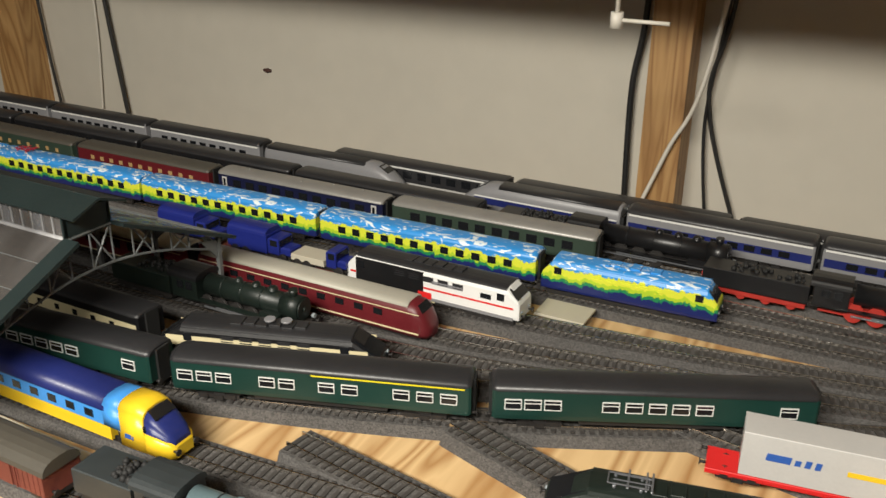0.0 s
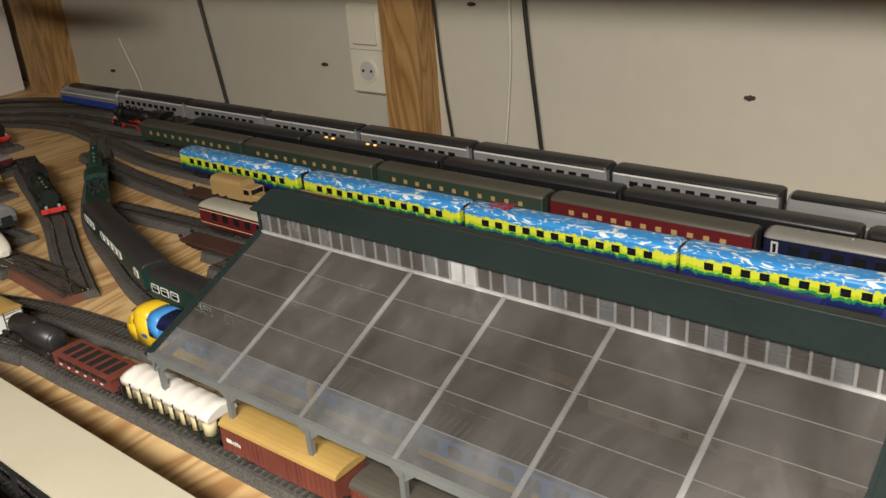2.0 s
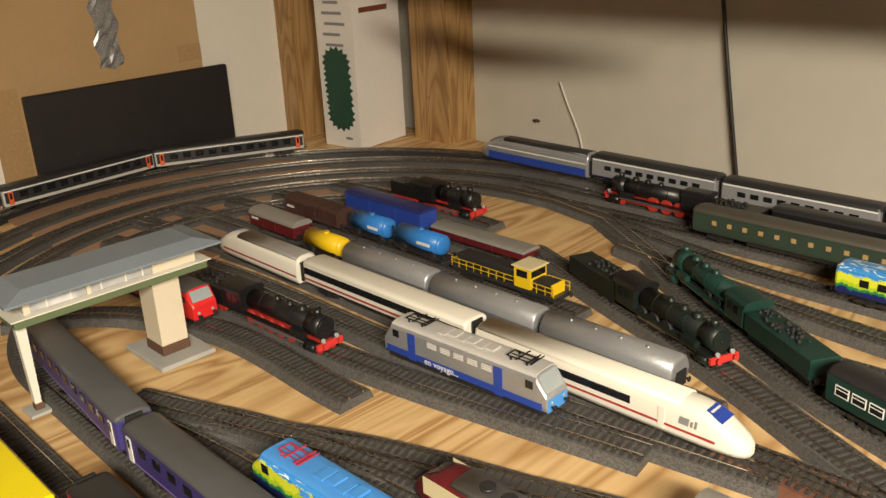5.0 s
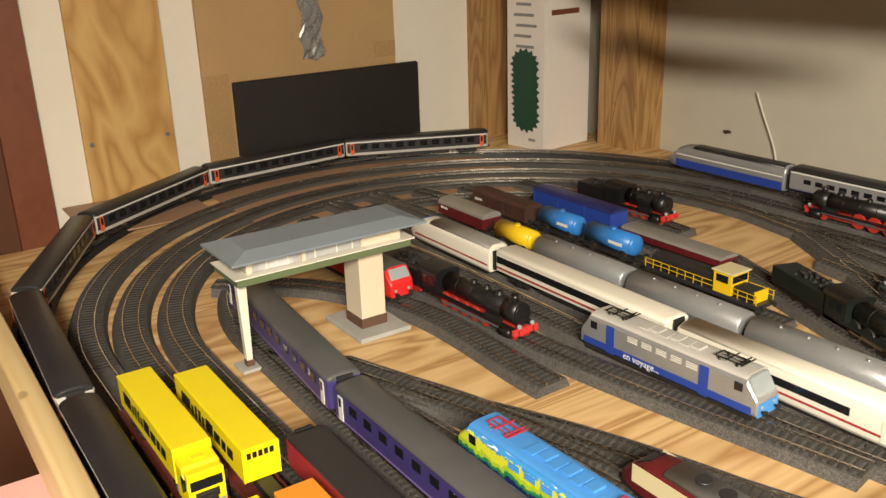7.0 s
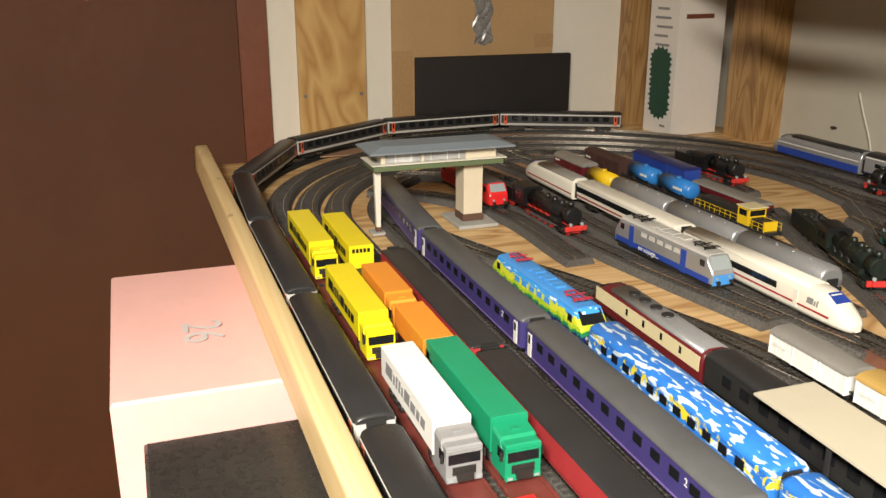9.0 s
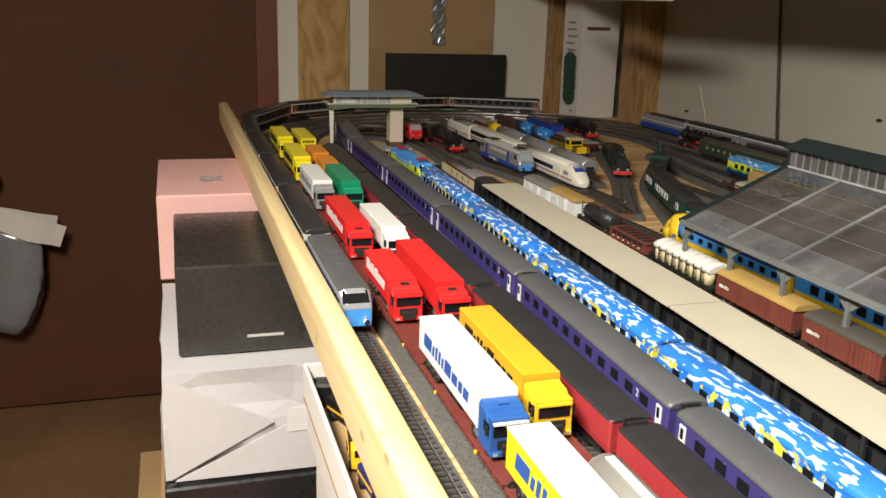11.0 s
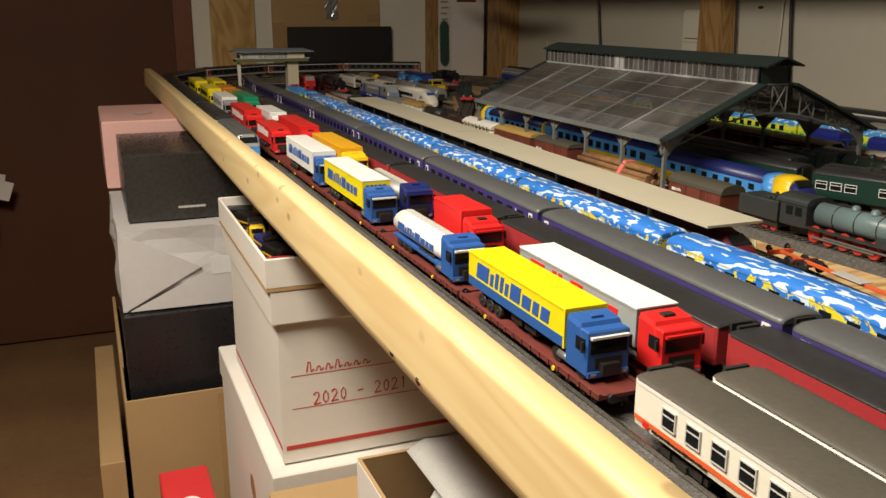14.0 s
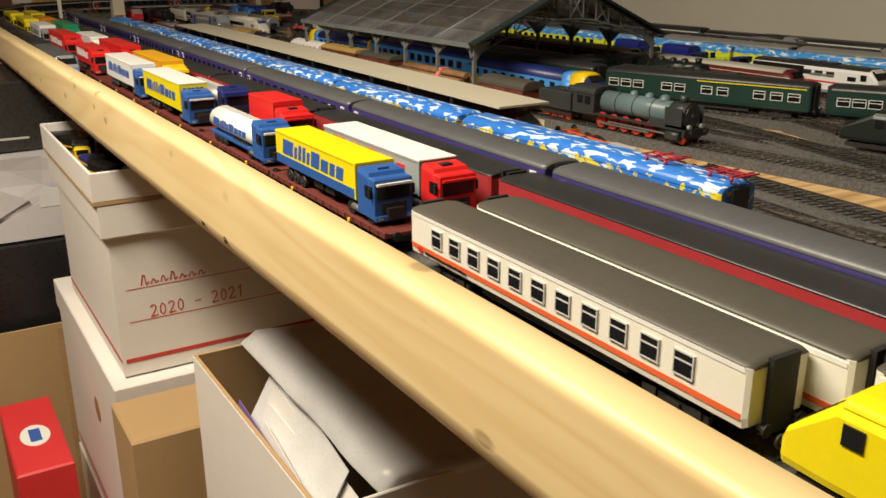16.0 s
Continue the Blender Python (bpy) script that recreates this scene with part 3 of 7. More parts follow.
part("joint_line", box(nb(), -0.038, 0.038, -0.0123, -0.0118, 0.0005, 0.0015), "mid_grey", sock)


def cable(name, label, pts, r, material):
    """A hanging cable through a few points, as a swept round mesh."""
    bm = nb()
    P = [Vector(p) for p in pts]
    fine = []
    for i in range(len(P) - 1):
        a, b = P[i], P[i + 1]
        p0, p3 = P[max(i - 1, 0)], P[min(i + 2, len(P) - 1)]
        for k in range(8):
            t = k / 8
            fine.append(0.5 * ((2 * a) + (b - p0) * t + (2 * p0 - 5 * a + 4 * b - p3) * t * t + (3 * a - p0 - 3 * b + p3) * t ** 3))
    fine.append(P[-1])
    prev = None
    for p in fine:
        ring = [bm.verts.new(p + Vector((r * math.cos(a), r * math.sin(a), 0))) for a in [k * math.pi / 3 for k in range(6)]]
        if prev:
            for k in range(6):
                bm.faces.new((prev[k], prev[(k + 1) % 6], ring[(k + 1) % 6], ring[k])).smooth = True
        prev = ring
    return tagged(part(name, bm, material), label, "cable", "wall cables")


def on_wall(x, z, out=0.012):
    return (x, YR - out, TZ + z)


cable("cable", "thin black cable hanging down the rear wall", [on_wall(-2.035, 0.62), on_wall(-1.985, 0.29), on_wall(-1.958, 0.12), on_wall(-1.938, 0.0)], 0.0035, "cable_black")
cable("cable", "thin grey cable hanging beside a post", [on_wall(-1.40, 0.62), on_wall(-1.372, 0.28), on_wall(-1.360, 0.12), on_wall(-1.345, 0.0)], 0.0028, "cable_black")
cable("cable", "thin black cable hanging down the rear wall", [on_wall(-1.235, 0.62), on_wall(-1.198, 0.28), on_wall(-1.185, 0.15), on_wall(-1.168, 0.0)], 0.0038, "cable_black")
cable("cable", "thin white cable hanging down the rear wall", [on_wall(-1.22, 0.62, 0.006), on_wall(-1.225, 0.28, 0.006), on_wall(-1.228, 0.15, 0.006), on_wall(-1.242, 0.02, 0.006)], 0.0022, "cable_white")
cable("cable", "short white cable end on the rear wall", [on_wall(-2.30, 0.135, 0.006), on_wall(-2.283, 0.098, 0.006), on_wall(-2.256, 0.044, 0.006), on_wall(-2.245, 0.0, 0.006)], 0.0022, "cable_white")
cable("cable", "black cable hanging beside a post", [on_wall(-0.225, 0.62), on_wall(-0.229, 0.287), on_wall(-0.240, 0.17), on_wall(-0.236, 0.0)], 0.0042, "cable_black")
cable("cable", "white cable hanging in front of a post", [on_wall(-0.09, 0.6, 0.055), on_wall(-0.135, 0.225, 0.058), on_wall(-0.175, 0.11, 0.058), on_wall(-0.215, 0.0, 0.058)], 0.0030, "cable_white")
cable("cable", "thin grey cable hanging down the rear wall", [on_wall(-0.10, 0.6), on_wall(-0.124, 0.287), on_wall(-0.140, 0.165), on_wall(-0.085, 0.0)], 0.0030, "cable_black")
cable("cable", "thin grey cable hanging down the rear wall", [on_wall(-0.11, 0.6), on_wall(-0.130, 0.287), on_wall(-0.142, 0.14), on_wall(-0.125, 0.0)], 0.0022, "cable_black")
bm = nb()
tube(bm, "z", -0.165, 0.80, TZ + 0.369, 0.0022, 0.120, 8)
tube(bm, "z", -0.165, 0.80, TZ + 0.309, 0.0060, 0.014, 12)
tube(bm, "x", -0.142, 0.80, TZ + 0.309, 0.0019, 0.050, 8)
tagged(part("wall_hook", bm, "cable_white"), "small white hook hanging on a rod from the shelf", "hook")
tagged(part("wall_adapter", box(nb(), -0.196, -0.170, 0.806, 0.838, TZ + 0.372, TZ + 0.4295, 0.003), "black"), "small black adapter under the shelf", "adapter")
for x, z in ((-0.912, 0.266), (-0.848, 0.131), (-1.646, 0.120), (-1.30, 0.24), (-2.36, 0.055)):
    bm = nb()
    tube(bm, "y", x, YR - 0.002, TZ + z, 0.0035, 0.006, 8)
    box(bm, x - 0.007, x + 0.007, YR - 0.004, YR, TZ + z - 0.002, TZ + z + 0.002)
    tagged(part("nail", bm, "wagon_dark"), "rusty bent nail in the plaster", "nail", "nails in the wall")

# round lamp tube over the layout's rear edge, and an unseen shelf above it
roll = thing("hanging_tube", "cream plastic tube hanging lengthwise above the layout", "tube", "", -1.985, 0.72, TZ + 0.362)
part("tube", tube(nb(), "x", 0, 0, 0, 0.020, 0.362, 24), "ivory", roll)
for s in (-1, 1):
    part("end_cap", tube(nb(), "x", s * 0.1835, 0, 0, 0.0204, 0.005, 24), "cream", roll)
    part("pin", tube(nb(), "x", s * 0.188, 0, 0, 0.003, 0.006, 10), "chrome", roll)
for x in (-2.12, -1.85):
    tagged(part("tube_hanger", tube(nb(), "z", x, 0.72, TZ + 0.4055, 0.003, 0.047, 8), "cable_white"), "thin rod holding the tube from the shelf", "hanger", "tube hangers")

# Shelf out of view, added to shade the upper rear wall
shelf = thing("wall_shelf", "unseen pine shelf added high along the rear wall to shade it", "shelf", "", 0, 0, TZ)
part("board", box(nb(), XL + 0.05, 1.6, 0.68, 1.085, 0.43, 0.45, 0.001), "panel_pine", shelf)
for x in (-2.612, -1.402, -0.186, 1.02):
    part("bracket", box(nb(), x - 0.012, x + 0.012, 0.86, 1.0895, 0.405, 0.4295, 0.001), "post_pine", shelf)

# ---- table ----
bm = nb()
outline = [(-2.665, -0.106), (1.6, -0.106), (1.6, 1.12), (-2.845, 1.12), (-2.845, 0.10), (-2.668, 0.036)]
lo = [bm.verts.new((x, y, TZ - 0.018)) for x, y in outline]
hi = [bm.verts.new((x, y, TZ)) for x, y in outline]
bm.faces.new(lo[::-1])
bm.faces.new(hi)
for k in range(6):
    bm.faces.new((lo[k], lo[(k + 1) % 6], hi[(k + 1) % 6], hi[k]))
layout = thing("layout_table", "pine plywood baseboard of the model railway on pine frame", "table")
part("tabletop", bm, "plywood", layout)
for y in (0.0, 0.5, 1.0):
    part("beam", box(nb(), -2.6, 1.6, y - 0.02, y + 0.02, TZ - 0.085, TZ - 0.0185, 0.002), "post_pine", layout)
for x in (-2.5, -0.1, 1.5):
    for y in (0.35, 0.98):
        part("leg", box(nb(), x - 0.025, x + 0.025, y - 0.025, y + 0.025, 0, TZ - 0.0855, 0.002), "post_pine", layout)
# front board with rounded outer edge
bm = nb()
prof = [(-0.107, -0.004), (-0.107, 0.0555), (-0.1085, 0.057), (-0.1225, 0.057), (-0.1255, 0.0562), (-0.1272, 0.0542), (-0.1276, 0.0520), (-0.1276, 0.0500), (-0.1276, 0.0110), (-0.1274, 0.0090), (-0.1235, 0.0005), (-0.1215, -0.0025), (-0.119, -0.004)]
secs = []
for k in range(61):
    x = -2.65 + k * (1.6 + 2.65) / 60
    secs.append((x, [(y + 0.0012 * math.sin(x * 3.1 + z * 40), z) for y, z in prof]))
secs[0] = (-2.65, [(y, z - (0.012 if z > 0 else 0)) for y, z in prof])
loft(bm, secs, True)
front = thing("front_board", "varnished pine board with rounded edges and knots along the layout's front", "board", "", 0, 0, TZ)
part("board", bm, "fascia_pine", front)
for x in (-0.174, -0.123, -1.2, -2.2):
    screw = part("screw", tube(nb(), "y", x, -0.1262, 0.010, 0.0045, 0.0022, 14), "chrome", front)
    part("screw_recess", box(nb(), x - 0.0022, x + 0.0022, -0.1276, -0.1270, 0.0094, 0.0106), "black", screw)
# hardboard sheet beneath the outer curves
bm = nb()
box(bm, -2.825, -2.34, 0.29, 0.80, TZ + 0.0005, TZ + 0.0035)
tagged(part("hardboard_sheet", bm, "hardboard"), "reddish brown hardboard sheet lying under the curved tracks", "sheet")
bm = nb()
box(bm, -2.84, -2.65, 0.065, 0.26, TZ + 0.004, TZ + 0.006)
tagged(part("hardboard_sheet", bm, "hardboard"), "thin brown hardboard offcut at the layout's corner", "sheet")

# ---- tracks ----
CX, CY = -2.245, 0.4800


def line(*pts, step=0.02):
    out = []
    for (x0, y0), (x1, y1) in zip(pts, pts[1:]):
        n = max(1, int(math.hypot(x1 - x0, y1 - y0) / step))
        out += [(x0 + (x1 - x0) * k / n, y0 + (y1 - y0) * k / n) for k in range(n)]
    return out + [pts[-1]]


def eased(*pts):
    """A smooth curve through a few plan points."""
    P = [Vector(p) for p in pts]
    gaps = [(b - a).length for a, b in zip(P, P[1:])]
    slopes = [(b - a) / g for a, b, g in zip(P, P[1:], gaps)]
    tang = [slopes[0]] + [(gaps[i] * slopes[i + 1] + gaps[i + 1] * slopes[i]) / (gaps[i] + gaps[i + 1]) for i in range(len(gaps) - 1)] + [slopes[-1]]
    out = []
    for i, g in enumerate(gaps):
        n = max(2, int(g / 0.02))
        for k in range(n):
            t = k / n
            v = P[i] * (2 * t ** 3 - 3 * t * t + 1) + tang[i] * g * (t ** 3 - 2 * t * t + t) + P[i + 1] * (3 * t * t - 2 * t ** 3) + tang[i + 1] * g * (t ** 3 - t * t)
            out.append((v.x, v.y))
    return out + [tuple(P[-1])]


def bend(r, a0, a1, cx=CX, cy=CY):
    n = max(2, int(abs(a1 - a0) / 3))
    return [(cx + r * math.cos(radians(a0 + (a1 - a0) * k / n)), cy + r * math.sin(radians(a0 + (a1 - a0) * k / n))) for k in range(n + 1)]


def sweep(bm, path, prof):
    """Carries a cross-section (offset to the left, height) along a plan path."""
    prev = None
    for i, (x, y) in enumerate(path):
        a, b = path[max(i - 1, 0)], path[min(i + 1, len(path) - 1)]
        d = Vector((b[0] - a[0], b[1] - a[1])).normalized()
        ring = [bm.verts.new((x - d.y * o, y + d.x * o, z)) for o, z in prof]
        n = len(ring)
        if prev:
            for k in range(n):
                bm.faces.new((prev[k], prev[(k + 1) % n], ring[(k + 1) % n], ring[k]))
        else:
            bm.faces.new(ring[::-1])
        prev = ring
    bm.faces.new(prev)
    bmesh.ops.recalc_face_normals(bm, faces=bm.faces)


TRACKS = []


def track(label, path, bed="ballast", half=0.0215, lift=0.0, pieces=None, sleepers=True):
    """Rails, sleepers and bed along a path. pieces: the stretch of x whose sleepers are single parts."""
    t = thing("track", label, "track", "tracks", 0, 0, TZ)
    bm = nb()
    h = 0.0072 + lift + 0.00012 * len(TRACKS)
    sweep(bm, path, [(-half, 0.0), (-half + 0.004, h), (half - 0.004, h), (half, 0.0)])
    part("bed", bm, bed, t)
    for s in (-1, 1):
        bm = nb()
        o = s * 0.0087
        sweep(bm, path, [(o - 0.0008, h + 0.0008), (o - 0.0005, h + 0.0036), (o + 0.0005, h + 0.0036), (o + 0.0008, h + 0.0008)])
        part("rail", bm, "rail", t)
    TRACKS.append(path)
    if not sleepers:
        return t
    bm = nb()
    run, last = 0.0, path[0]
    todo = []
    for p in path[1:]:
        d = Vector((p[0] - last[0], p[1] - last[1]))
        L = d.length
        while run < L:
            c = Vector(last) + d * (run / L)
            todo.append((c.x, c.y, math.atan2(d.y, d.x)))
            run += 0.0078
        run -= L
        last = p
    mesh = None
    for x, y, a in todo:
        if pieces and pieces[0] < x < pieces[1]:
            if mesh is None:
                one = part("sleeper", box(nb(), -0.0017, 0.0017, -0.0145, 0.0145, h - 0.0005, h + 0.0012), "sleeper", t)
                mesh = one.data
                one.matrix_basis = pose(x, y, 0, 0, 0, math.degrees(a))
            else:
                again("sleeper", mesh, t, x, y, 0, math.degrees(a))
        else:
            c, s = math.cos(a), math.sin(a)
            v = [bm.verts.new((x + c * u - s * w, y + s * u + c * w, z)) for z in (h - 0.0003, h + 0.0012) for u, w in ((-0.0017, -0.0145), (0.0017, -0.0145), (0.0017, 0.0145), (-0.0017, 0.0145))]
            for f in ((4, 5, 6, 7), (0, 1, 5, 4), (1, 2, 6, 5), (2, 3, 7, 6), (3, 0, 4, 7)):
                bm.faces.new([v[k] for k in f])
    if bm.verts:
        tagged(part("sleeper_run", bm, "sleeper", t), kind="stuff")
    return t


YFR, YA, YB, YRD, YP, YW, YV, YG, YK = -0.0835, -0.0365, 0.004, 0.050, 0.098, 0.150, 0.197, 0.341, 0.418
YRR = 2 * CY - YFR
track("single track with dark sleepers on grey ballast along the front board", line((1.5, YFR), (CX, YFR)), pieces=(-1.95, 0.3))
track("black plastic curved track at the layout's end", bend(CY - YFR, -90, -270), "bed_black", 0.023, 0.0006)
track("grey ballasted track along the rear wall", line((CX, YRR), (1.5, YRR)))
# each storage track turns on its own centre and comes back along the rear wall
TURNS = ((YA, 1.008, -2.190), (YB, 0.948, -2.165), (YRD, 0.890, -2.155))
for y, back, cx in TURNS:
    track("grey ballasted storage track along the layout's front", line((1.5, y), (cx, y)), sleepers=y != YA)
track("grey ballasted storage track along the layout's front", eased((1.5, 0.085), (0.0, 0.085), (-0.8, 0.099), (-1.4, 0.110), (-1.95, 0.116), (-2.16, 0.119)))
for y, back, cx in TURNS:
    track("grey curved track at the layout's end", bend((back - y) / 2, -90, -270, cx, (back + y) / 2), "ballast_dark")
track("grey curved track passing under the signal tower", bend(0.336, -90, -250, -2.16, 0.455), "ballast_dark")
for y, back, cx in TURNS:
    track("grey ballasted track towards the rear wall", line((cx, back), (1.5, back)))
track("ballasted track carrying the bright cartoon train", eased((-2.204, 0.908), (-2.002, 0.867), (-1.780, 0.822), (-1.547, 0.814), (-0.496, 0.827), (0.208, 0.853), (0.617, 0.868), (1.561, 0.896)))
track("ballasted storage track of the painted train", eased((-2.12, 0.122), (-2.0, 0.148), (-1.83, 0.168), (-1.6, 0.171), (-1.19, 0.160), (-0.6, 0.147), (-0.1, 0.145), (0.3, 0.155), (1.5, 0.17)))
track("ballasted track beneath the long canopy", eased((-2.05, 0.16), (-1.89, 0.220), (-1.74, 0.243), (-1.5, 0.240), (-1.2, 0.222), (-0.3, 0.197), (0.0, 0.222), (0.503, 0.324), (1.537, 0.374)))
track("ballasted track of the empty skeleton wagon", eased((-0.36, 0.272), (-0.22, 0.262), (-0.05, 0.244), (0.20, 0.222), (0.60, 0.212), (1.5, 0.215)))
track("bare ballasted track in the station throat", eased((-0.10, 0.300), (0.10, 0.285), (0.40, 0.262), (0.80, 0.258), (1.5, 0.262)))
track("ballasted track of the goods train", eased((-1.96, 0.185), (-1.817, 0.255), (-1.662, 0.306), (-1.508, 0.336), (-1.204, 0.341), (-0.401, 0.351), (-0.201, 0.369), (0.304, 0.435), (1.543, 0.481)))
track("ballasted track under the station roof", eased((-1.734, 0.282), (-1.559, 0.343), (-1.405, 0.392), (-1.203, 0.413), (-0.400, 0.424), (-0.199, 0.440), (0.204, 0.504), (1.548, 0.565)))
track("curving track carrying the green train", eased((-2.002, 0.863), (-1.902, 0.800), (-1.793, 0.722), (-1.603, 0.602), (-1.442, 0.536), (-1.302, 0.487), (-1.101, 0.473), (-0.750, 0.463), (-0.580, 0.459), (-0.439, 0.492), (-0.187, 0.576), (0.056, 0.689), (0.309, 0.783), (0.616, 0.839)))
track("short yard track ending on bare wood", eased((-2.34, 0.14), (-2.27, 0.228), (-2.157, 0.288), (-1.889, 0.302)))
track("ballasted yard track with bare ends", eased((-2.44, 0.22), (-2.376, 0.317), (-2.228, 0.337), (-1.968, 0.348), (-1.634, 0.403)))
track("ballasted yard track with bare ends", eased((-2.511, 0.350), (-2.331, 0.387), (-1.915, 0.403), (-1.751, 0.413), (-1.536, 0.442)))
track("ballasted yard track of the white express", eased((-2.561, 0.422), (-2.360, 0.446), (-1.607, 0.455), (-1.454, 0.462)))
track("reddish brown stretch of yard track beyond the white express", eased((-1.607, 0.455), (-1.505, 0.448), (-1.384, 0.436)), "cork", 0.0218, 0.0006)
track("ballasted yard track of the silver wagons", eased((-2.557, 0.497), (-2.357, 0.510), (-1.656, 0.502), (-1.626, 0.501)), sleepers=False)
track("ballasted yard track of the blue tank wagons", eased((-2.532, 0.571), (-2.353, 0.587), (-1.838, 0.585)))
track("ballasted yard track of the dark vans", eased((-2.497, 0.639), (-2.350, 0.656), (-1.958, 0.660)))
track("ballasted yard track of the small engine", eased((-2.461, 0.732), (-2.346, 0.748), (-2.109, 0.742)))
track("yard track curving towards the station", eased((-2.008, 0.705), (-1.902, 0.663), (-1.649, 0.566), (-1.504, 0.496), (-1.384, 0.442)))
track("ballasted track under the station roof", eased((-1.622, 0.645), (-1.450, 0.655), (-0.897, 0.664), (-0.296, 0.682), (-0.055, 0.721), (0.208, 0.770)))
track("ballasted track beside the station roof", eased((-1.923, 0.790), (-1.751, 0.753), (-1.549, 0.728), (-0.897, 0.737), (-0.195, 0.754), (0.056, 0.786), (0.310, 0.831)))
track("ballasted track under the station roof", eased((-1.300, 0.581), (-0.899, 0.560), (-0.619, 0.522), (-0.468, 0.541), (-0.297, 0.598), (-0.045, 0.706)))
track("ballasted track under the station roof", eased((-1.350, 0.610), (-0.898, 0.612), (-0.417, 0.627), (-0.196, 0.654), (0.036, 0.718)))
track("ladder track with points across the yard", eased((-2.05, 0.160), (-1.9, 0.212), (-1.714, 0.262), (-1.458, 0.316), (-1.305, 0.339)))
track("ladder track with points across the station throat", eased((0.6, 0.20), (0.252, 0.393), (0.003, 0.500), (-0.197, 0.561)))
track("ladder track with points across the station throat", eased((0.811, 0.404), (0.387, 0.548), (0.146, 0.618), (-0.056, 0.657)))
track("ladder track with points across the station throat", eased((0.400, 0.280), (0.141, 0.380), (-0.099, 0.447), (-0.299, 0.476)))

# ---- vehicles: builders ----
RAIL = 0.0082


def ring_body(w, zb, zs, tumble=0.0006):
    return [(-w + tumble, zb), (-w, zb + 0.004), (-w, zs), (w, zs), (w, zb + 0.004), (w - tumble, zb)]


def ring_roof(w, zs, zr, n=10, power=0.62):
    """A vaulted roof over a car's side tops."""
    pts = [(-w, zs - 0.0004)]
    for k in range(n + 1):
        a = math.pi * k / n
        pts.append((-w * math.copysign(abs(math.cos(a)) ** power, math.cos(a)), zs + (zr - zs) * math.sin(a) ** 0.9))
    return pts + [(w, zs - 0.0004)]


def wheels(parent, xs, r=0.0052, y=0.0085, material="wheel", spoked=False, base=None):
    key = ("wheel", r, material, spoked)
    for x in xs:
        for s in (-1, 1):
            if key not in SHARED:
                bm = tube(nb(), "y", 0, 0, 0, r, 0.0024, 18)
                tube(bm, "y", 0, 0.0008, 0, r * 1.08, 0.0007, 18)
                tube(bm, "y", 0, -0.0014, 0, r * 0.3, 0.001, 10)
                ob = part("wheel", bm, material, parent)
                SHARED[key] = ob.data
            else:
                ob = again("wheel", SHARED[key], parent)
            ob.matrix_basis = pose(x, s * y, (RAIL if base is None else base) + r, 0, 0, 0 if s < 0 else 180)


def bogie(parent, x, base=0.025, material="underframe", r=0.0052):
    key = ("bogie", base, material, r)
    if key not in SHARED:
        bm = nb()
        for s in (-1, 1):
            box(bm, -base / 2 - 0.006, base / 2 + 0.006, s * 0.0112 - 0.001, s * 0.0112 + 0.001, 0.0105, 0.0142)
            for dx in (-base / 2, base / 2):
                box(bm, dx - 0.003, dx + 0.003, s * 0.0122 - 0.0012, s * 0.0122 + 0.0012, 0.0112, 0.0150)
            box(bm, -0.004, 0.004, s * 0.0122 - 0.0014, s * 0.0122 + 0.0014, 0.0095, 0.0135)
        box(bm, -0.005, 0.005, -0.011, 0.011, 0.0115, 0.0170)
        ob = part("bogie", bm, material, parent)
        SHARED[key] = ob.data
    else:
        ob = again("bogie", SHARED[key], parent)
    ob.matrix_basis = pose(x, 0, 0)
    wheels(ob, (-base / 2, base / 2), r)
    return ob


def buffers(parent, x, material="underframe", z=0.0195, w=0.0095):
    """A pair of buffers at one end, pointing along the sign of x."""
    s = math.copysign(1, x)
    for y in (-w, w):
        bm = tube(nb(), "x", x + s * 0.002, y, z, 0.0012, 0.004, 8)
        tube(bm, "x", x + s * 0.0044, y, z, 0.0028, 0.0009, 12)
        part("buffer", bm, material, parent)


def pane_slope(parent, xa, za, xb, zb, ha, hb, material="window", name="windscreen"):
    """A pane on a sloping end: from (xa, za) up to (xb, zb), half widths ha and hb."""
    d = Vector((xb - xa, 0, zb - za)).normalized()
    s = math.copysign(1, xa)
    n = Vector((d.z * s, 0, -d.x * s))
    o = n * 0.0006
    bm = nb()
    lo = [(xa, -ha, za), (xa, ha, za), (xb, hb, zb), (xb, -hb, zb)]
    a = [bm.verts.new(Vector(p) - o) for p in lo]
    b = [bm.verts.new(Vector(p) + o) for p in lo]
    bm.faces.new(a)
    bm.faces.new(b[::-1])
    for k in range(4):
        bm.faces.new((a[k], a[(k + 1) % 4], b[(k + 1) % 4], b[k]))
    bmesh.ops.recalc_face_normals(bm, faces=bm.faces)
    return part(name, bm, material, parent)


def side_panes(parent, xs, ww, z0, z1, y, material="window", name="window", frame=None, both=True):
    """Window panes along the sides, each an object on one mesh."""
    key = (name, ww, z0, z1, material, frame)
    for x in xs:
        for s in (-1, 1) if both else (-1,):
            if key not in SHARED:
                bm = box(nb(), -ww / 2, ww / 2, -0.0004, 0.0004, z0, z1)
                ob = part(name, bm, material, parent)
                SHARED[key] = ob.data
                if frame:
                    fb = nb()
                    f = 0.0007
                    for a in ((-ww / 2 - f, ww / 2 + f, z0 - f, z0), (-ww / 2 - f, ww / 2 + f, z1, z1 + f), (-ww / 2 - f, -ww / 2, z0, z1), (ww / 2, ww / 2 + f, z0, z1), (-ww / 2, ww / 2, z0 + 0.62 * (z1 - z0), z0 + 0.62 * (z1 - z0) + f)):
                        box(fb, a[0], a[1], -0.0007, 0.0007, a[2], a[3])
                    fr = part("window_frame", fb, frame, ob)
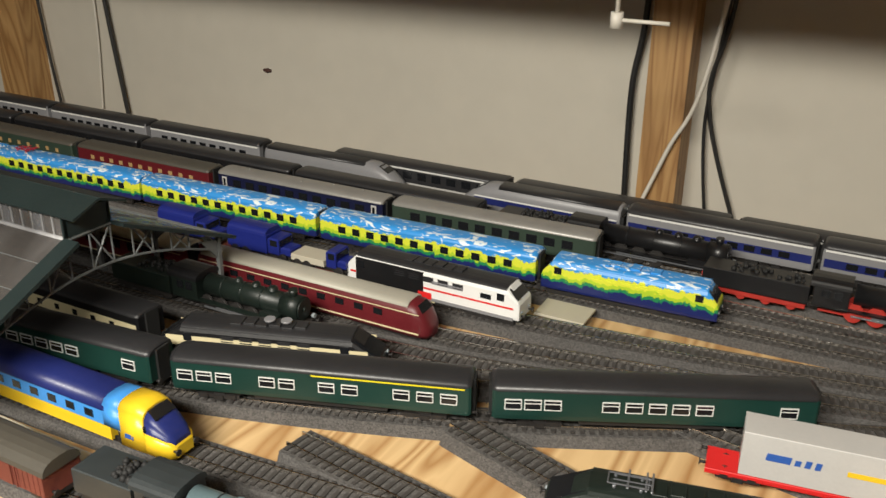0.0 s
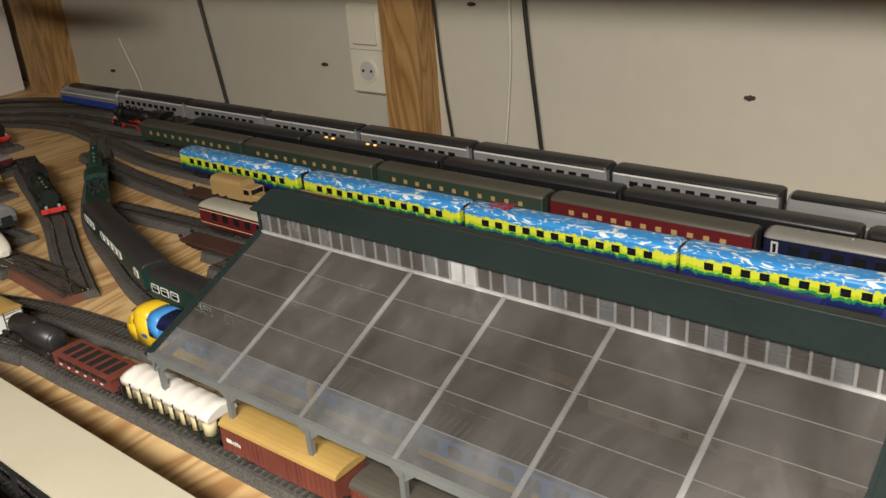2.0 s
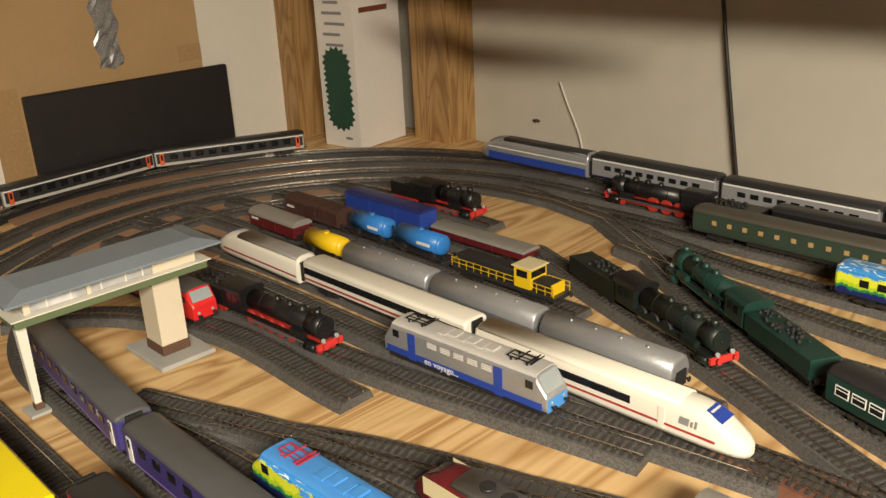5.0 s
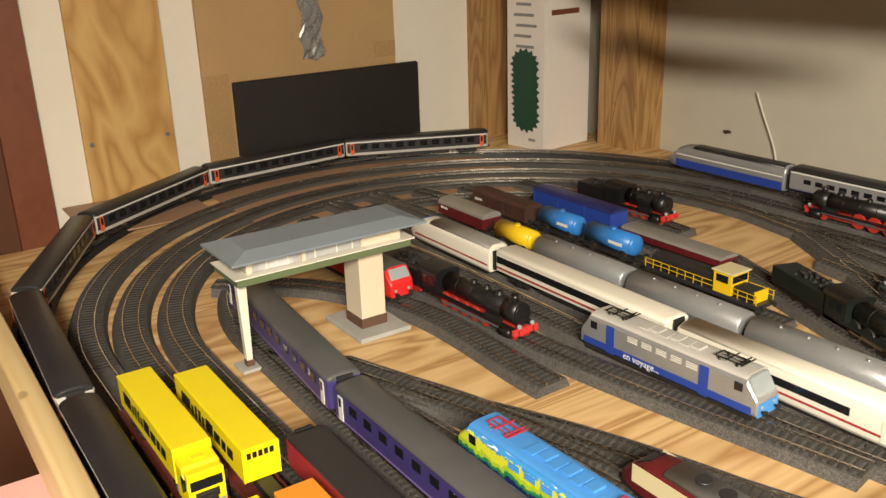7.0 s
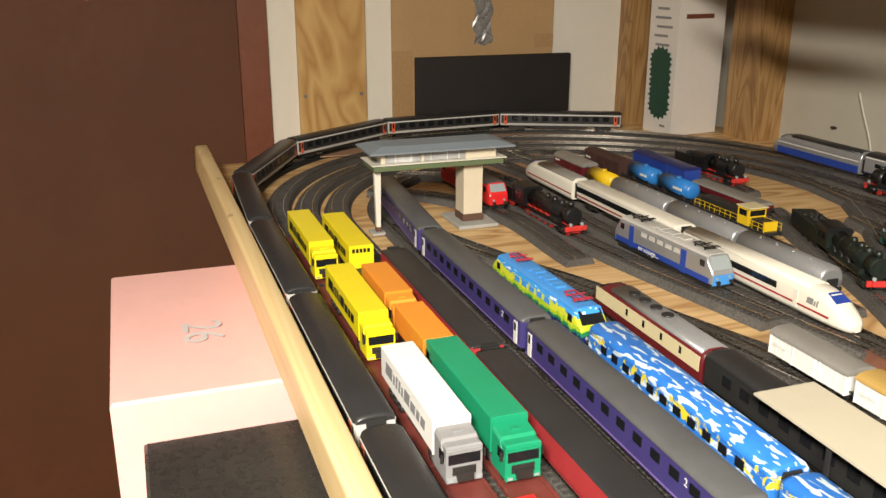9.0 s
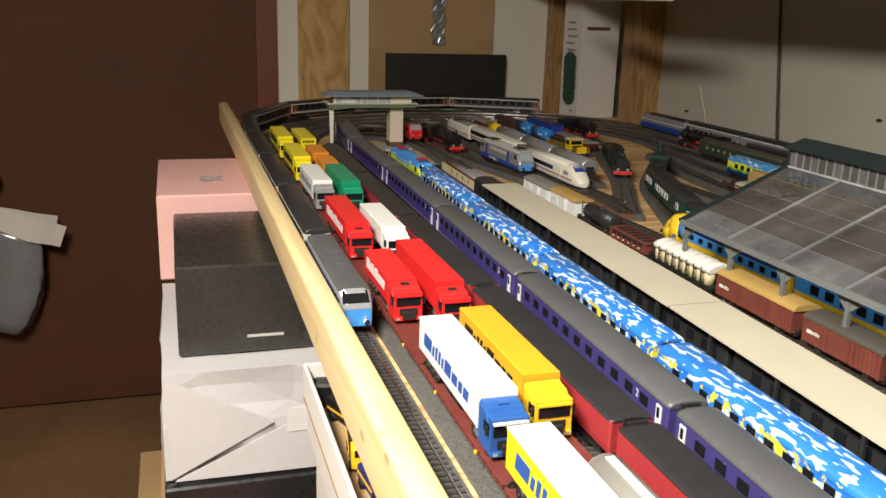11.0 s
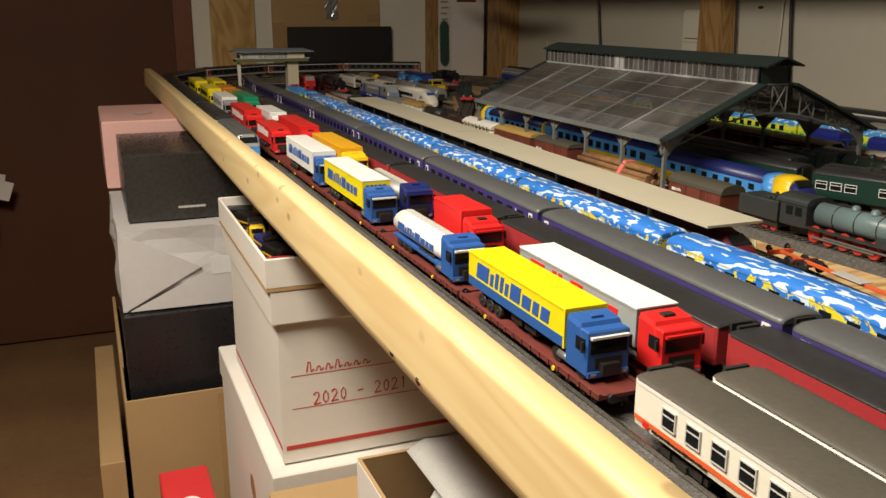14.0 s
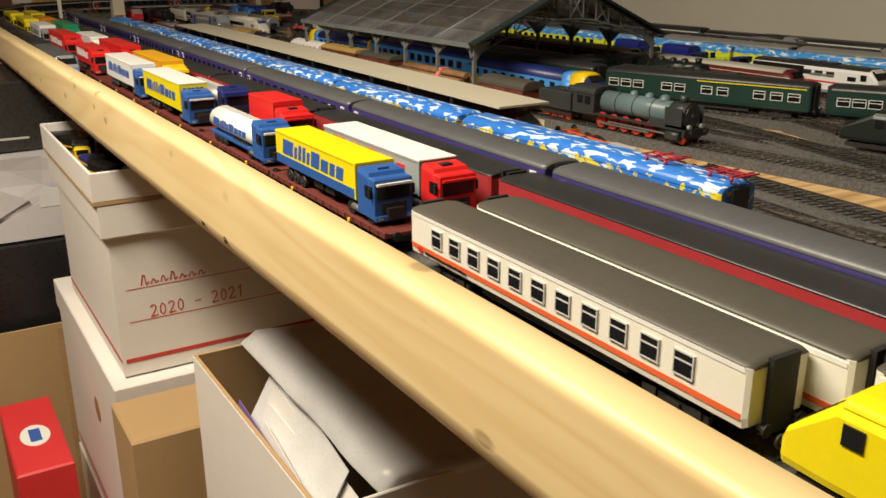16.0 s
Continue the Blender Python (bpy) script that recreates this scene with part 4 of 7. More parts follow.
                    SHARED[key + ("f",)] = fr.data
            else:
                ob = again(name, SHARED[key], parent)
                if frame:
                    again("window_frame", SHARED[key + ("f",)], ob)
            ob.matrix_basis = pose(x, s * y, 0)


def strip(parent, x0, x1, w, z0, z1, material, name="stripe", proud=0.0003):
    for s in (-1, 1):
        part(name, box(nb(), x0, x1, s * w - proud, s * w + proud, z0, z1), material, parent)


def tall(z, k=1.17):
    """Full body height from a low one, measured from the floor line."""
    return 0.0135 + (z - 0.0135) * k


def spread(n, span, mid=0.0):
    return [mid - span / 2 + span * (k + 0.5) / n for k in range(n)]


def coach(label, x, y, rz=0.0, L=0.27, side="green", roof="roof_grey", zs=0.041, zr=0.0515, w=0.0165, win=10, ww=0.013, wz=(0.028, 0.0365), stripes=(), frame=None, group="coaches", vents=0, doors=None, power=0.85, name="passenger_coach", glass="window", rounded=0.004, extra=None, span=None, at=None):
    """A passenger coach on two bogies; its middle stands at x, y."""
    key = ("coach", label, L, side, roof, zs, zr, win, ww, wz, stripes, frame, vents, doors, power, extra, at)
    if key in SHARED:
        return copy_thing(SHARED[key], pose(x, y, TZ + LIFT, 0, 0, rz))
    t = thing(name, label, "train coach", group, x, y, TZ, rz)
    SHARED[key] = t
    zr = tall(zs) + 0.6 * (zr - zs)
    zs, wz, stripes = tall(zs), (tall(wz[0]), tall(wz[1])), [(max(0.0200, tall(a)), max(0.0212, tall(b)), c) for a, b, c in stripes]
    h = L / 2 - 0.003
    part("body", loft(nb(), [(-h, ring_body(w - 0.0012, 0.0205, zs)), (-h + 0.002, ring_body(w, 0.0195, zs)), (h - 0.002, ring_body(w, 0.0195, zs)), (h, ring_body(w - 0.0012, 0.0205, zs))]), side, t)
    full, small = ring_roof(w + 0.0002, zs, zr, power=power), ring_roof(w - 0.0015, zs, zs + (zr - zs) * 0.72, power=power)
    part("roof", loft(nb(), [(-h - 0.0004, small), (-h + rounded, full), (h - rounded, full), (h + 0.0004, small)], True), roof, t)
    for s in (-1, 1):
        part("gangway", box(nb(), s * h - 0.0002 if s > 0 else -h - 0.0025, s * h + 0.0025 if s > 0 else -h + 0.0002, -0.0075, 0.0075, 0.016, zs + 0.003), "gangway", t)
        buffers(t, s * h)
    part("underframe", box(nb(), -L * 0.22, L * 0.22, -0.011, 0.011, 0.0120, 0.0196, 0.001), "underframe", t)
    part("floor_frame", box(nb(), -h + 0.004, h - 0.004, -0.0130, 0.0130, 0.0170, 0.0198), "underframe", t)
    for s in (-1, 1):
        bogie(t, s * (L / 2 - 0.042))
    for z0, z1, material in stripes:
        strip(t, -h + 0.0025, h - 0.0025, w, z0, z1, material)
    if win:
        side_panes(t, [(f - 0.5) * L for f in at] if at else spread(win, span or (L - 0.05)), ww, wz[0], wz[1], w + 0.0003, glass, frame=frame)
    if doors:
        side_panes(t, (-h + 0.012, h - 0.012), 0.0075, 0.0215, zs - 0.003, w + 0.0002, doors, "door")
        side_panes(t, (-h + 0.012, h - 0.012), 0.0035, wz[0], wz[1], w + 0.0007, glass, "door_window")
    for vx in spread(vents, L - 0.04) if vents else ():
        vk = ("vent", zr)
        if vk not in SHARED:
            ob = part("roof_vent", tube(nb(), "z", 0, 0, zr, 0.0022, 0.0022, 10, 0.0014), roof, t)
            SHARED[vk] = ob.data
        else:
            ob = again("roof_vent", SHARED[vk], t)
        ob.matrix_basis = pose(vx, 0.004 if int(vx * 1000) % 2 else -0.004, 0)
    if extra == "class":
        bm = nb()
        for gx in (-h * 0.62, h * 0.15, h * 0.7):
            number(bm, "2", gx, -w - 0.0004, wz[0] + 0.002, 0.0085)
        part("class_number", bm, "letter_white", t)
        strip(t, -h + 0.003, h - 0.003, w, 0.0215, 0.0225, "lilac")
    if extra == "half_line":
        strip(t, -h * 0.04, h * 0.96, w, zs - 0.0022, zs - 0.0010, "lemon")
    if extra == "express":
        bars(t, -h + 0.018, -h + 0.062, -w - 0.0003, 0.0215, 0.0230, 16, "letter_black")
        part("emblem", box(nb(), -h + 0.010, -h + 0.015, -w - 0.0005, -w, 0.0212, 0.0245), "bright_red", t)
    return t


def number(bm, digits, x, y, z, size):
    """Readable figures, as a flat mesh on a face that looks along -y."""
    curve = bpy.data.curves.new("figures", "FONT")
    curve.body, curve.size, curve.extrude = digits, size, 0.0001
    ob = bpy.data.objects.new("figures", curve)
    scene.collection.objects.link(ob)
    mesh = ob.to_mesh()
    mesh.transform(Matrix.Translation((x, y, z)) @ Matrix.Rotation(radians(90), 4, "X"))
    bm.from_mesh(mesh)
    ob.to_mesh_clear()
    bpy.data.objects.remove(ob)
    return bm


def pantograph(parent, x, z, material="black", flip=1):
    """A folded pantograph: base frame with bent arms, collector bars and insulators."""
    frame_bm = nb()
    for s in (-1, 1):
        box(frame_bm, x - 0.014, x + 0.014, s * 0.006 - 0.0004, s * 0.006 + 0.0004, z + 0.0028, z + 0.0036)
    for dx in (-0.0136, 0.0136):
        box(frame_bm, x + dx - 0.0004, x + dx + 0.0004, -0.0062, 0.0062, z + 0.0027, z + 0.0037)
    base = part("pantograph", frame_bm, material, parent)
    for s in (-1, 1):
        part("arm", box(nb(), x - 0.010, x + 0.016, s * 0.003 - 0.0003, s * 0.003 + 0.0003, z + 0.0042, z + 0.0049), material, base)
        for dx in (-flip * 0.009, flip * 0.009):
            part("insulator", tube(nb(), "z", x + dx, s * 0.0064, z + 0.001, 0.0012, 0.003, 8), material, base)
    for dx in (0.000, 0.012, 0.016):
        part("collector_bar", box(nb(), x + dx - 0.0007, x + dx + 0.0007, -0.0105, 0.0105, z + 0.0038, z + 0.0048, 0.0002), material, base)
    return base


def box_loco(name, label, x, y, rz, L, side, roof, zt=0.046, w=0.0165, slope=0.011, zn=0.030, group="locomotives", stripes=(), panto=None, screen="window", skirt=None, nose=None, zroof=None, detail=True, category="locomotive", base=0.030, tail=True):
    """A boxy electric or diesel locomotive with sloping ends."""
    t = thing(name, label, category, group, x, y, TZ, rz)
    h = L / 2
    zt, zn, stripes = tall(zt, 1.1), tall(zn, 1.1), [(tall(a, 1.1), tall(b, 1.1), c) for a, b, c in stripes]
    zs = zt - 0.006

    def ring(k, top, bottom=0.0160):
        zz = min(zs, top - 0.002)
        return [(-w * k + 0.0008, bottom), (-w * k, bottom + 0.003), (-w * k, zz), (-w * k * 0.90, min(top, zz + 0.0035)), (-w * k * 0.55, top), (w * k * 0.55, top), (w * k * 0.90, min(top, zz + 0.0035)), (w * k, zz), (w * k, bottom + 0.003), (w * k - 0.0008, bottom)]

    part("body", loft(nb(), [(-h, ring(0.90, zn)), (-h + 0.0015, ring(0.95, zn + 0.003)), (-h + slope, ring(1, zt)), (h - slope, ring(1, zt)), (h - 0.0015, ring(0.95, zn + 0.003)), (h, ring(0.90, zn))]), side, t)
    part("roof", loft(nb(), [(-h + slope + 0.001, ring_roof(w * 0.93, zt - 0.0022, zt + 0.0012)), (h - slope - 0.001, ring_roof(w * 0.93, zt - 0.0022, zt + 0.0012))]), roof, t)
    part("underframe", box(nb(), -h + 0.006, h - 0.006, -w + 0.003, w - 0.003, 0.0095, 0.0137), skirt or "underframe", t)
    for s in (-1, 1):
        bogie(t, s * (h - 0.048 if L > 0.17 else h - 0.035), base)
        buffers(t, s * h)
        xa, xb = s * (h - 0.0025), s * (h - slope + 0.0005)
        pane_slope(t, xa, zn + 0.0045, xb, zt - 0.002, w * 0.80, w * 0.74, screen)
        if nose:
            part("front_panel", box(nb(), min(s * (h - 0.001), s * (h + 0.0004)), max(s * (h - 0.001), s * (h + 0.0004)), -w * 0.88, w * 0.88, 0.0150, zn - 0.001), nose, t)
        for yy in (-0.009, 0.009):
            part("headlight", tube(nb(), "x", s * (h + 0.0003), yy, 0.0235, 0.0017, 0.0016, 10), "pale_glass", t)
    side_panes(t, (-h + slope + 0.007, h - slope - 0.007), 0.008, zs - 0.0085, zs - 0.001, w + 0.0003, "window")
    for z0, z1, material in stripes:
        strip(t, -h + slope * 0.45, h - slope * 0.45, w, z0, z1, material)
    if panto:
        for s in (-1, 1):
            pantograph(t, s * (h - slope - 0.026), zt + 0.001, panto, s)
    if detail:
        for k, dx in enumerate(spread(6, L * 0.34)):
            part("roof_box", box(nb(), dx - 0.005, dx + 0.005, -0.008 + 0.002 * (k % 2), 0.008 - 0.001 * (k % 3), zt + 0.0008, zt + 0.0024 + 0.0006 * (k % 2), 0.0003), roof, t)
        for dx in spread(5, L * 0.42):
            for s in (-1, 1):
                part("grille", ribbed(nb(), dx - 0.006, dx + 0.006, s * w, zs - 0.0075, zs - 0.0003, 0.0018), roof, t)
    return t


def steam_loco(label, x, y, rz, L=0.165, tender=0.085, colour="black", wheel="wheel_red", beam="buffer_red", drivers=3, big=0.0095, lead=2, boiler="black", group="steam locomotives", cab_roof="black", deflectors=False, rev=False):
    """A steam locomotive that faces +x, with a tender behind."""
    t = thing("steam_locomotive", label, "steam locomotive", group, x, y, TZ, rz)
    tot = L + tender
    f = tot / 2
    zc = 0.0325
    bm = nb()
    tube(bm, "x", f - 0.012 - (L - 0.05) / 2, 0, zc, 0.0105, L - 0.05, 22)
    part("boiler", bm, boiler, t)
    bm = nb()
    tube(bm, "x", f - 0.020, 0, zc, 0.0114, 0.022, 22)
    tube(bm, "x", f - 0.0085, 0, zc, 0.0098, 0.002, 22)
    tube(bm, "x", f - 0.0068, 0, zc, 0.0025, 0.002, 10)
    part("smokebox", bm, colour, t)
    part("chimney", tube(nb(), "z", f - 0.020, 0, zc + 0.0135, 0.0040, 0.007, 14, 0.0046), colour, t)
    for k, dx in enumerate((0.045, 0.066, 0.088)):
        if dx < L - 0.05:
            bm = nb()
            tube(bm, "z", f - dx, 0, zc + 0.0105, 0.0052 - 0.0006 * k, 0.0045, 14)
            ball(bm, f - dx, 0, zc + 0.0125, 0.0050 - 0.0006 * k, 1, 1, 0.55)
            part("dome", bm, boiler, t)
    bm = nb()
    for k in range(4):
        tube(bm, "x", f - 0.030 - k * (L - 0.065) / 4, 0, zc, 0.0109, 0.0012, 22)
    part("boiler_band", bm, colour, t)
    xc = f - L + 0.018
    bm = nb()
    box(bm, xc - 0.018, xc + 0.016, -0.0155, 0.0155, 0.0190, 0.0400, 0.0006)
    part("cab", bm, colour, t)
    part("cab_roof", loft(nb(), [(xc - 0.022, ring_roof(0.0165, 0.0398, 0.0465)), (xc + 0.017, ring_roof(0.0165, 0.0398, 0.0465))]), cab_roof, t)
    side_panes(t, (xc - 0.006, xc + 0.006), 0.008, 0.0295, 0.0370, 0.0158, "window", "cab_window")
    bm = nb()
    for s in (-1, 1):
        box(bm, xc + 0.01, f - 0.006, s * 0.0135 - 0.0030, s * 0.0135 + 0.0030, 0.0208, 0.0218)
        box(bm, f - 0.050, f - 0.028, s * 0.0125 - 0.0032, s * 0.0125 + 0.0032, 0.0218, 0.0275)
    part("running_board", bm, colour, t)
    for s in (-1, 1):
        part("cylinder", tube(nb(), "x", f - 0.018, s * 0.0132, 0.0155, 0.0042, 0.017, 14), colour, t)
    if deflectors:
        for s in (-1, 1):
            part("smoke_deflector", box(nb(), f - 0.030, f - 0.008, s * 0.0148 - 0.0004, s * 0.0148 + 0.0004, 0.0245, 0.0400), colour, t)
    part("buffer_beam", box(nb(), f - 0.006, f - 0.0025, -0.0160, 0.0160, 0.0150, 0.0215, 0.0005), beam, t)
    buffers(t, f - 0.0025, beam)
    part("frame", box(nb(), f - L + 0.006, f - 0.006, -0.0062, 0.0062, 0.0120, 0.0208), wheel if wheel == "wheel_red" and colour != "slate" else "underframe", t)
    x0 = xc + 0.022
    sp = min(2 * big + 0.003, (L - 0.085) / max(1, drivers - 1))
    ds = [x0 + k * sp for k in range(drivers)]
    wheels(t, ds, big, 0.0085, wheel)
    wheels(t, [f - 0.012 - k * 0.016 for k in range(lead)], 0.0050, 0.0085, wheel)
    for s in (-1, 1):
        part("coupling_rod", box(nb(), ds[0] - 0.002, ds[-1] + 0.002, s * 0.0112 - 0.0005, s * 0.0112 + 0.0005, RAIL + big - 0.0030, RAIL + big - 0.0014), "steel", t)
        part("connecting_rod", box(nb(), ds[0] + sp * 0.8, f - 0.022, s * 0.0125 - 0.0005, s * 0.0125 + 0.0005, RAIL + big - 0.0004, RAIL + big + 0.0010), "steel", t)
    for yy in (-0.0085, 0.0085):
        part("lantern", tube(nb(), "x", f - 0.0035, yy, 0.0240, 0.0022, 0.0030, 12), "pale_glass", t)
    if tender:
        a, b = -f + 0.003, -f + tender - 0.004
        td = part("tender", box(nb(), a, b, -0.0150, 0.0150, 0.0185, 0.0370, 0.0008), colour, t)
        bm = nb()
        for k in range(40):
            ball(bm, a + 0.030 + random.random() * (b - a - 0.036), random.uniform(-0.010, 0.010), 0.0370 + random.random() * 0.002, random.uniform(0.0016, 0.003), seg=5)
        tagged(part("coal", bm, "gangway", td), kind="stuff")
        part("tender_frame", box(nb(), a + 0.002, b - 0.002, -0.0115, 0.0115, 0.0125, 0.0187), wheel if wheel == "wheel_red" and colour != "slate" else "underframe", td)
        wheels(td, spread(4, b - a - 0.006, (a + b) / 2), 0.0052, 0.0085, wheel)
        buffers(td, a, beam)
    t.matrix_basis = t.matrix_basis @ Matrix.Translation((0, 0, -0.12 * RAIL)) @ Matrix.Diagonal((1, 1.05, 1.12, 1))
    return t


def truck(label, x, y, trailer="white", cab="truck_blue", top=None, L=0.146, letters=None, band=None, kind="box", group="model lorries", lift=0.0, roof=None, zt=0.064, lines=1, cabless=False):
    """An articulated lorry that faces +x; x is the back of the trailer. Stands on a low wagon."""
    t = thing("model_lorry", label, "toy lorry", group, x, y, TZ + lift)
    zf, w = 0.0140, 0.0143
    t.matrix_basis = t.matrix_basis @ Matrix.Translation((0, 0, 0.0234 - 0.0140 * 0.81)) @ Matrix.Diagonal((1, 1, 0.81, 1))
    part("chassis", box(nb(), 0.004, L + 0.030, -0.006, 0.006, zf + 0.0065, zf + 0.0148), "underframe", t)
    for dx in (0.066, 0.086):
        part("pallet_box", box(nb(), dx, dx + 0.016, -0.0115, 0.0115, zf + 0.0060, zf + 0.0125, 0.0004), "underframe", t)
    if kind == "box":
        body = part("trailer", box(nb(), 0, L, -w, w, zf + 0.0150, zt, 0.0005), trailer, t)
        if top:
            part("trailer_roof", box(nb(), -0.0003, L + 0.0003, -w - 0.0005, w + 0.0005, zt - 0.0007, zt + 0.0009, 0.0003), top, body)
        if band:
            strip(body, 0.0006, L - 0.0006, w, zf + 0.0152, zf + 0.0235, band)
        if letters:
            bars(body, L * 0.10, L * 0.88, -w - 0.0002, zf + 0.026, zf + 0.0400, 9, letters)
            if lines > 1:
                bm = nb()
                for k in range(5):
                    box(bm, L - 0.0001, L + 0.0004, -0.011 + k * 0.0045, -0.0078 + k * 0.0045, zt - 0.011, zt - 0.005)
                part("lettering", bm, letters, body)
        for s in (-1, 1):
            part("trailer_rail", box(nb(), 0.0002, L - 0.0002, s * w - 0.0004, s * w + 0.0004, zt - 0.0022, zt - 0.0008), trailer, body)
            part("corner_post", box(nb(), L - 0.0016, L + 0.0002, s * w - 0.0005, s * w + 0.0005, zf + 0.0151, zt - 0.0023), trailer, body)
    else:
        bm = nb()
        tube(bm, "x", L / 2, 0, zf + 0.024, 0.0135, L - 0.012, 24)
        ball(bm, 0.006, 0, zf + 0.024, 0.0134, 0.5, 1, 1, 24)
        ball(bm, L - 0.006, 0, zf + 0.024, 0.0134, 0.5, 1, 1, 24)
        body = part("tank", bm, trailer, t)
        part("tank_walkway", box(nb(), 0.010, L - 0.012, -0.003, 0.003, zf + 0.0365, zf + 0.0385), "light_grey", body)
        part("tank_rail", box(nb(), 0.004, L - 0.004, -0.0130, 0.0130, zf + 0.0086, zf + 0.0112), cab, body)
        if letters:
            bars(body, L * 0.15, L * 0.88, -0.0137, zf + 0.0205, zf + 0.0290, 9, letters)
    for dx in (0.020, 0.033, 0.046):
        wheels(t, (dx,), 0.0056, 0.0112, "underframe", base=zf - 0.0003)
    if cabless:
        return t
    xc = L + 0.002
    c = part("cab", loft(nb(), [(xc, [(-w, zf + 0.006), (-w, zf + 0.040), (-w * 0.9, zf + 0.0435), (w * 0.9, zf + 0.0435), (w, zf + 0.040), (w, zf + 0.006)]), (xc + 0.014, [(-w, zf + 0.006), (-w, zf + 0.038), (-w * 0.9, zf + 0.0415), (w * 0.9, zf + 0.0415), (w, zf + 0.038), (w, zf + 0.006)]), (xc + 0.0235, [(-w * 0.97, zf + 0.005), (-w * 0.96, zf + 0.021), (-w * 0.9, zf + 0.0215), (w * 0.9, zf + 0.0215), (w * 0.96, zf + 0.021), (w * 0.97, zf + 0.005)])]), cab, t)
    c.data.polygons.foreach_set("use_smooth", [False] * len(c.data.polygons))
    front = part("cab_front", box(nb(), xc + 0.014, xc + 0.0238, -w * 0.96, w * 0.96, zf + 0.005, zf + 0.0385, 0.0012), cab, c)
    part("windscreen", box(nb(), xc + 0.0232, xc + 0.0242, -w * 0.84, w * 0.84, zf + 0.0215, zf + 0.0325), "window", front)
    part("grille", box(nb(), xc + 0.0234, xc + 0.0243, -w * 0.62, w * 0.62, zf + 0.0105, zf + 0.0185), "underframe", front)
    part("bumper", box(nb(), xc + 0.0225, xc + 0.0250, -w * 0.95, w * 0.95, zf + 0.0035, zf + 0.0085, 0.0005), cab, front)
    for s in (-1, 1):
        part("side_window", box(nb(), xc + 0.0115, xc + 0.0205, s * w - 0.0005, s * w + 0.0005, zf + 0.0225, zf + 0.0320), "window", c)
        part("headlight", box(nb(), xc + 0.0246, xc + 0.0253, s * w * 0.72 - 0.002, s * w * 0.72 + 0.002, zf + 0.0050, zf + 0.0072), "pale_glass", front)
        part("mirror", box(nb(), xc + 0.0205, xc + 0.0220, s * (w + 0.0018) - 0.0008, s * (w + 0.0018) + 0.0008, zf + 0.0230, zf + 0.0310), "underframe", c)
    part("sun_visor", box(nb(), xc + 0.0225, xc + 0.0262, -w * 0.88, w * 0.88, zf + 0.0330, zf + 0.0348), "letter_white" if letters == "letter_blue" else cab, front)
    part("roof_hatch", box(nb(), xc + 0.005, xc + 0.0105, -0.004, 0.004, zf + 0.0420, zf + 0.0440, 0.0003), "underframe" if cab == "bright_red" else cab, c)
    for dx in (xc - 0.014, xc + 0.0145):
        wheels(t, (dx,), 0.0058, 0.0112, "underframe", base=zf - 0.0003)
    bm = tube(nb(), "x", xc - 0.004, -0.011, zf + 0.0075, 0.0034, 0.014, 12)
    part("fuel_tank", bm, "steel", t)
    return t


def ribbed_rail(bm, h, y, z0, z1):
    """A long side rail with upright ribs, one closed strip."""
    n = int(2 * h / 0.012)
    s = 1 if y > 0 else -1
    outer = []
    for k in range(n):
        a = -h + 2 * h * k / n
        outer += [(a, 0.0), (a + 0.0040, 0.0), (a + 0.0040, 0.0007), (a + 0.0062, 0.0007), (a + 0.0062, 0.0)]
    plan = [(-h, y - s * 0.0004)] + [(x, y + s * o) for x, o in outer] + [(h, y), (h, y - s * 0.0004)]
    lo = [bm.verts.new((x, yy, z0)) for x, yy in plan]
    hi = [bm.verts.new((x, yy, z1)) for x, yy in plan]
    for k in range(len(plan)):
        j = (k + 1) % len(plan)
        bm.faces.new((lo[k], lo[j], hi[j], hi[k]))
    bm.faces.new(lo[::-1])
    bm.faces.new(hi)
    bmesh.ops.recalc_face_normals(bm, faces=bm.faces)
    return bm


def low_wagon(label, x0, x1, y, group="low-floor wagons"):
    """A low-floor lorry wagon with rows of little wheels."""
    t = thing("low_wagon", label, "railway wagon", group, (x0 + x1) / 2, y, TZ)
    h = (x1 - x0) / 2 - 0.002
    for s in (-1, 1):
        part("side_sill", box(nb(), -h, h, s * 0.0150 - 0.0012, s * 0.0150 + 0.0012, 0.0172, 0.0212, 0.0003), "flat_red", t)
    part("deck", box(nb(), -h, h, -0.0137, 0.0137, 0.0178, 0.0200), "flat_red", t)
    part("centre_sill", box(nb(), -h + 0.004, h - 0.004, -0.006, 0.006, 0.0125, 0.0177), "underframe", t)
    for s in (-1, 1):
        part("side_rail", ribbed_rail(nb(), h - 0.002, s * 0.0164, 0.0174, 0.0210), "flat_red", t)
    for s in (-1, 1):
        for k in range(2):
            wheels(t, (s * (h - 0.016 - k * 0.030), s * (h - 0.028 - k * 0.030)), 0.0026)
        buffers(t, s * h, "underframe")
        part("lashing_ring", tube(nb(), "y", s * h * 0.5, -0.0172, 0.0180, 0.0016, 0.0012, 10), "yellow", t)
    return t


def ribbed(bm, x0, x1, y, z0, z1, pitch):
    """A louvred plate on an upright face, one folded sheet."""
    n = max(1, int((z1 - z0) / pitch))
    prof = []
    for k in range(n):
        a = z0 + k * (z1 - z0) / n
        prof += [(0.0001, a), (0.0007, a + 0.0004), (0.0007, a + 0.0010), (0.0001, a + 0.0013)]
    s = 1 if y > 0 else -1
    ring = [(y - s * 0.0003, z0)] + [(y + s * o, z) for o, z in prof] + [(y - s * 0.0003, prof[-1][1])]
    return loft(bm, [(x0, ring), (x1, ring)])


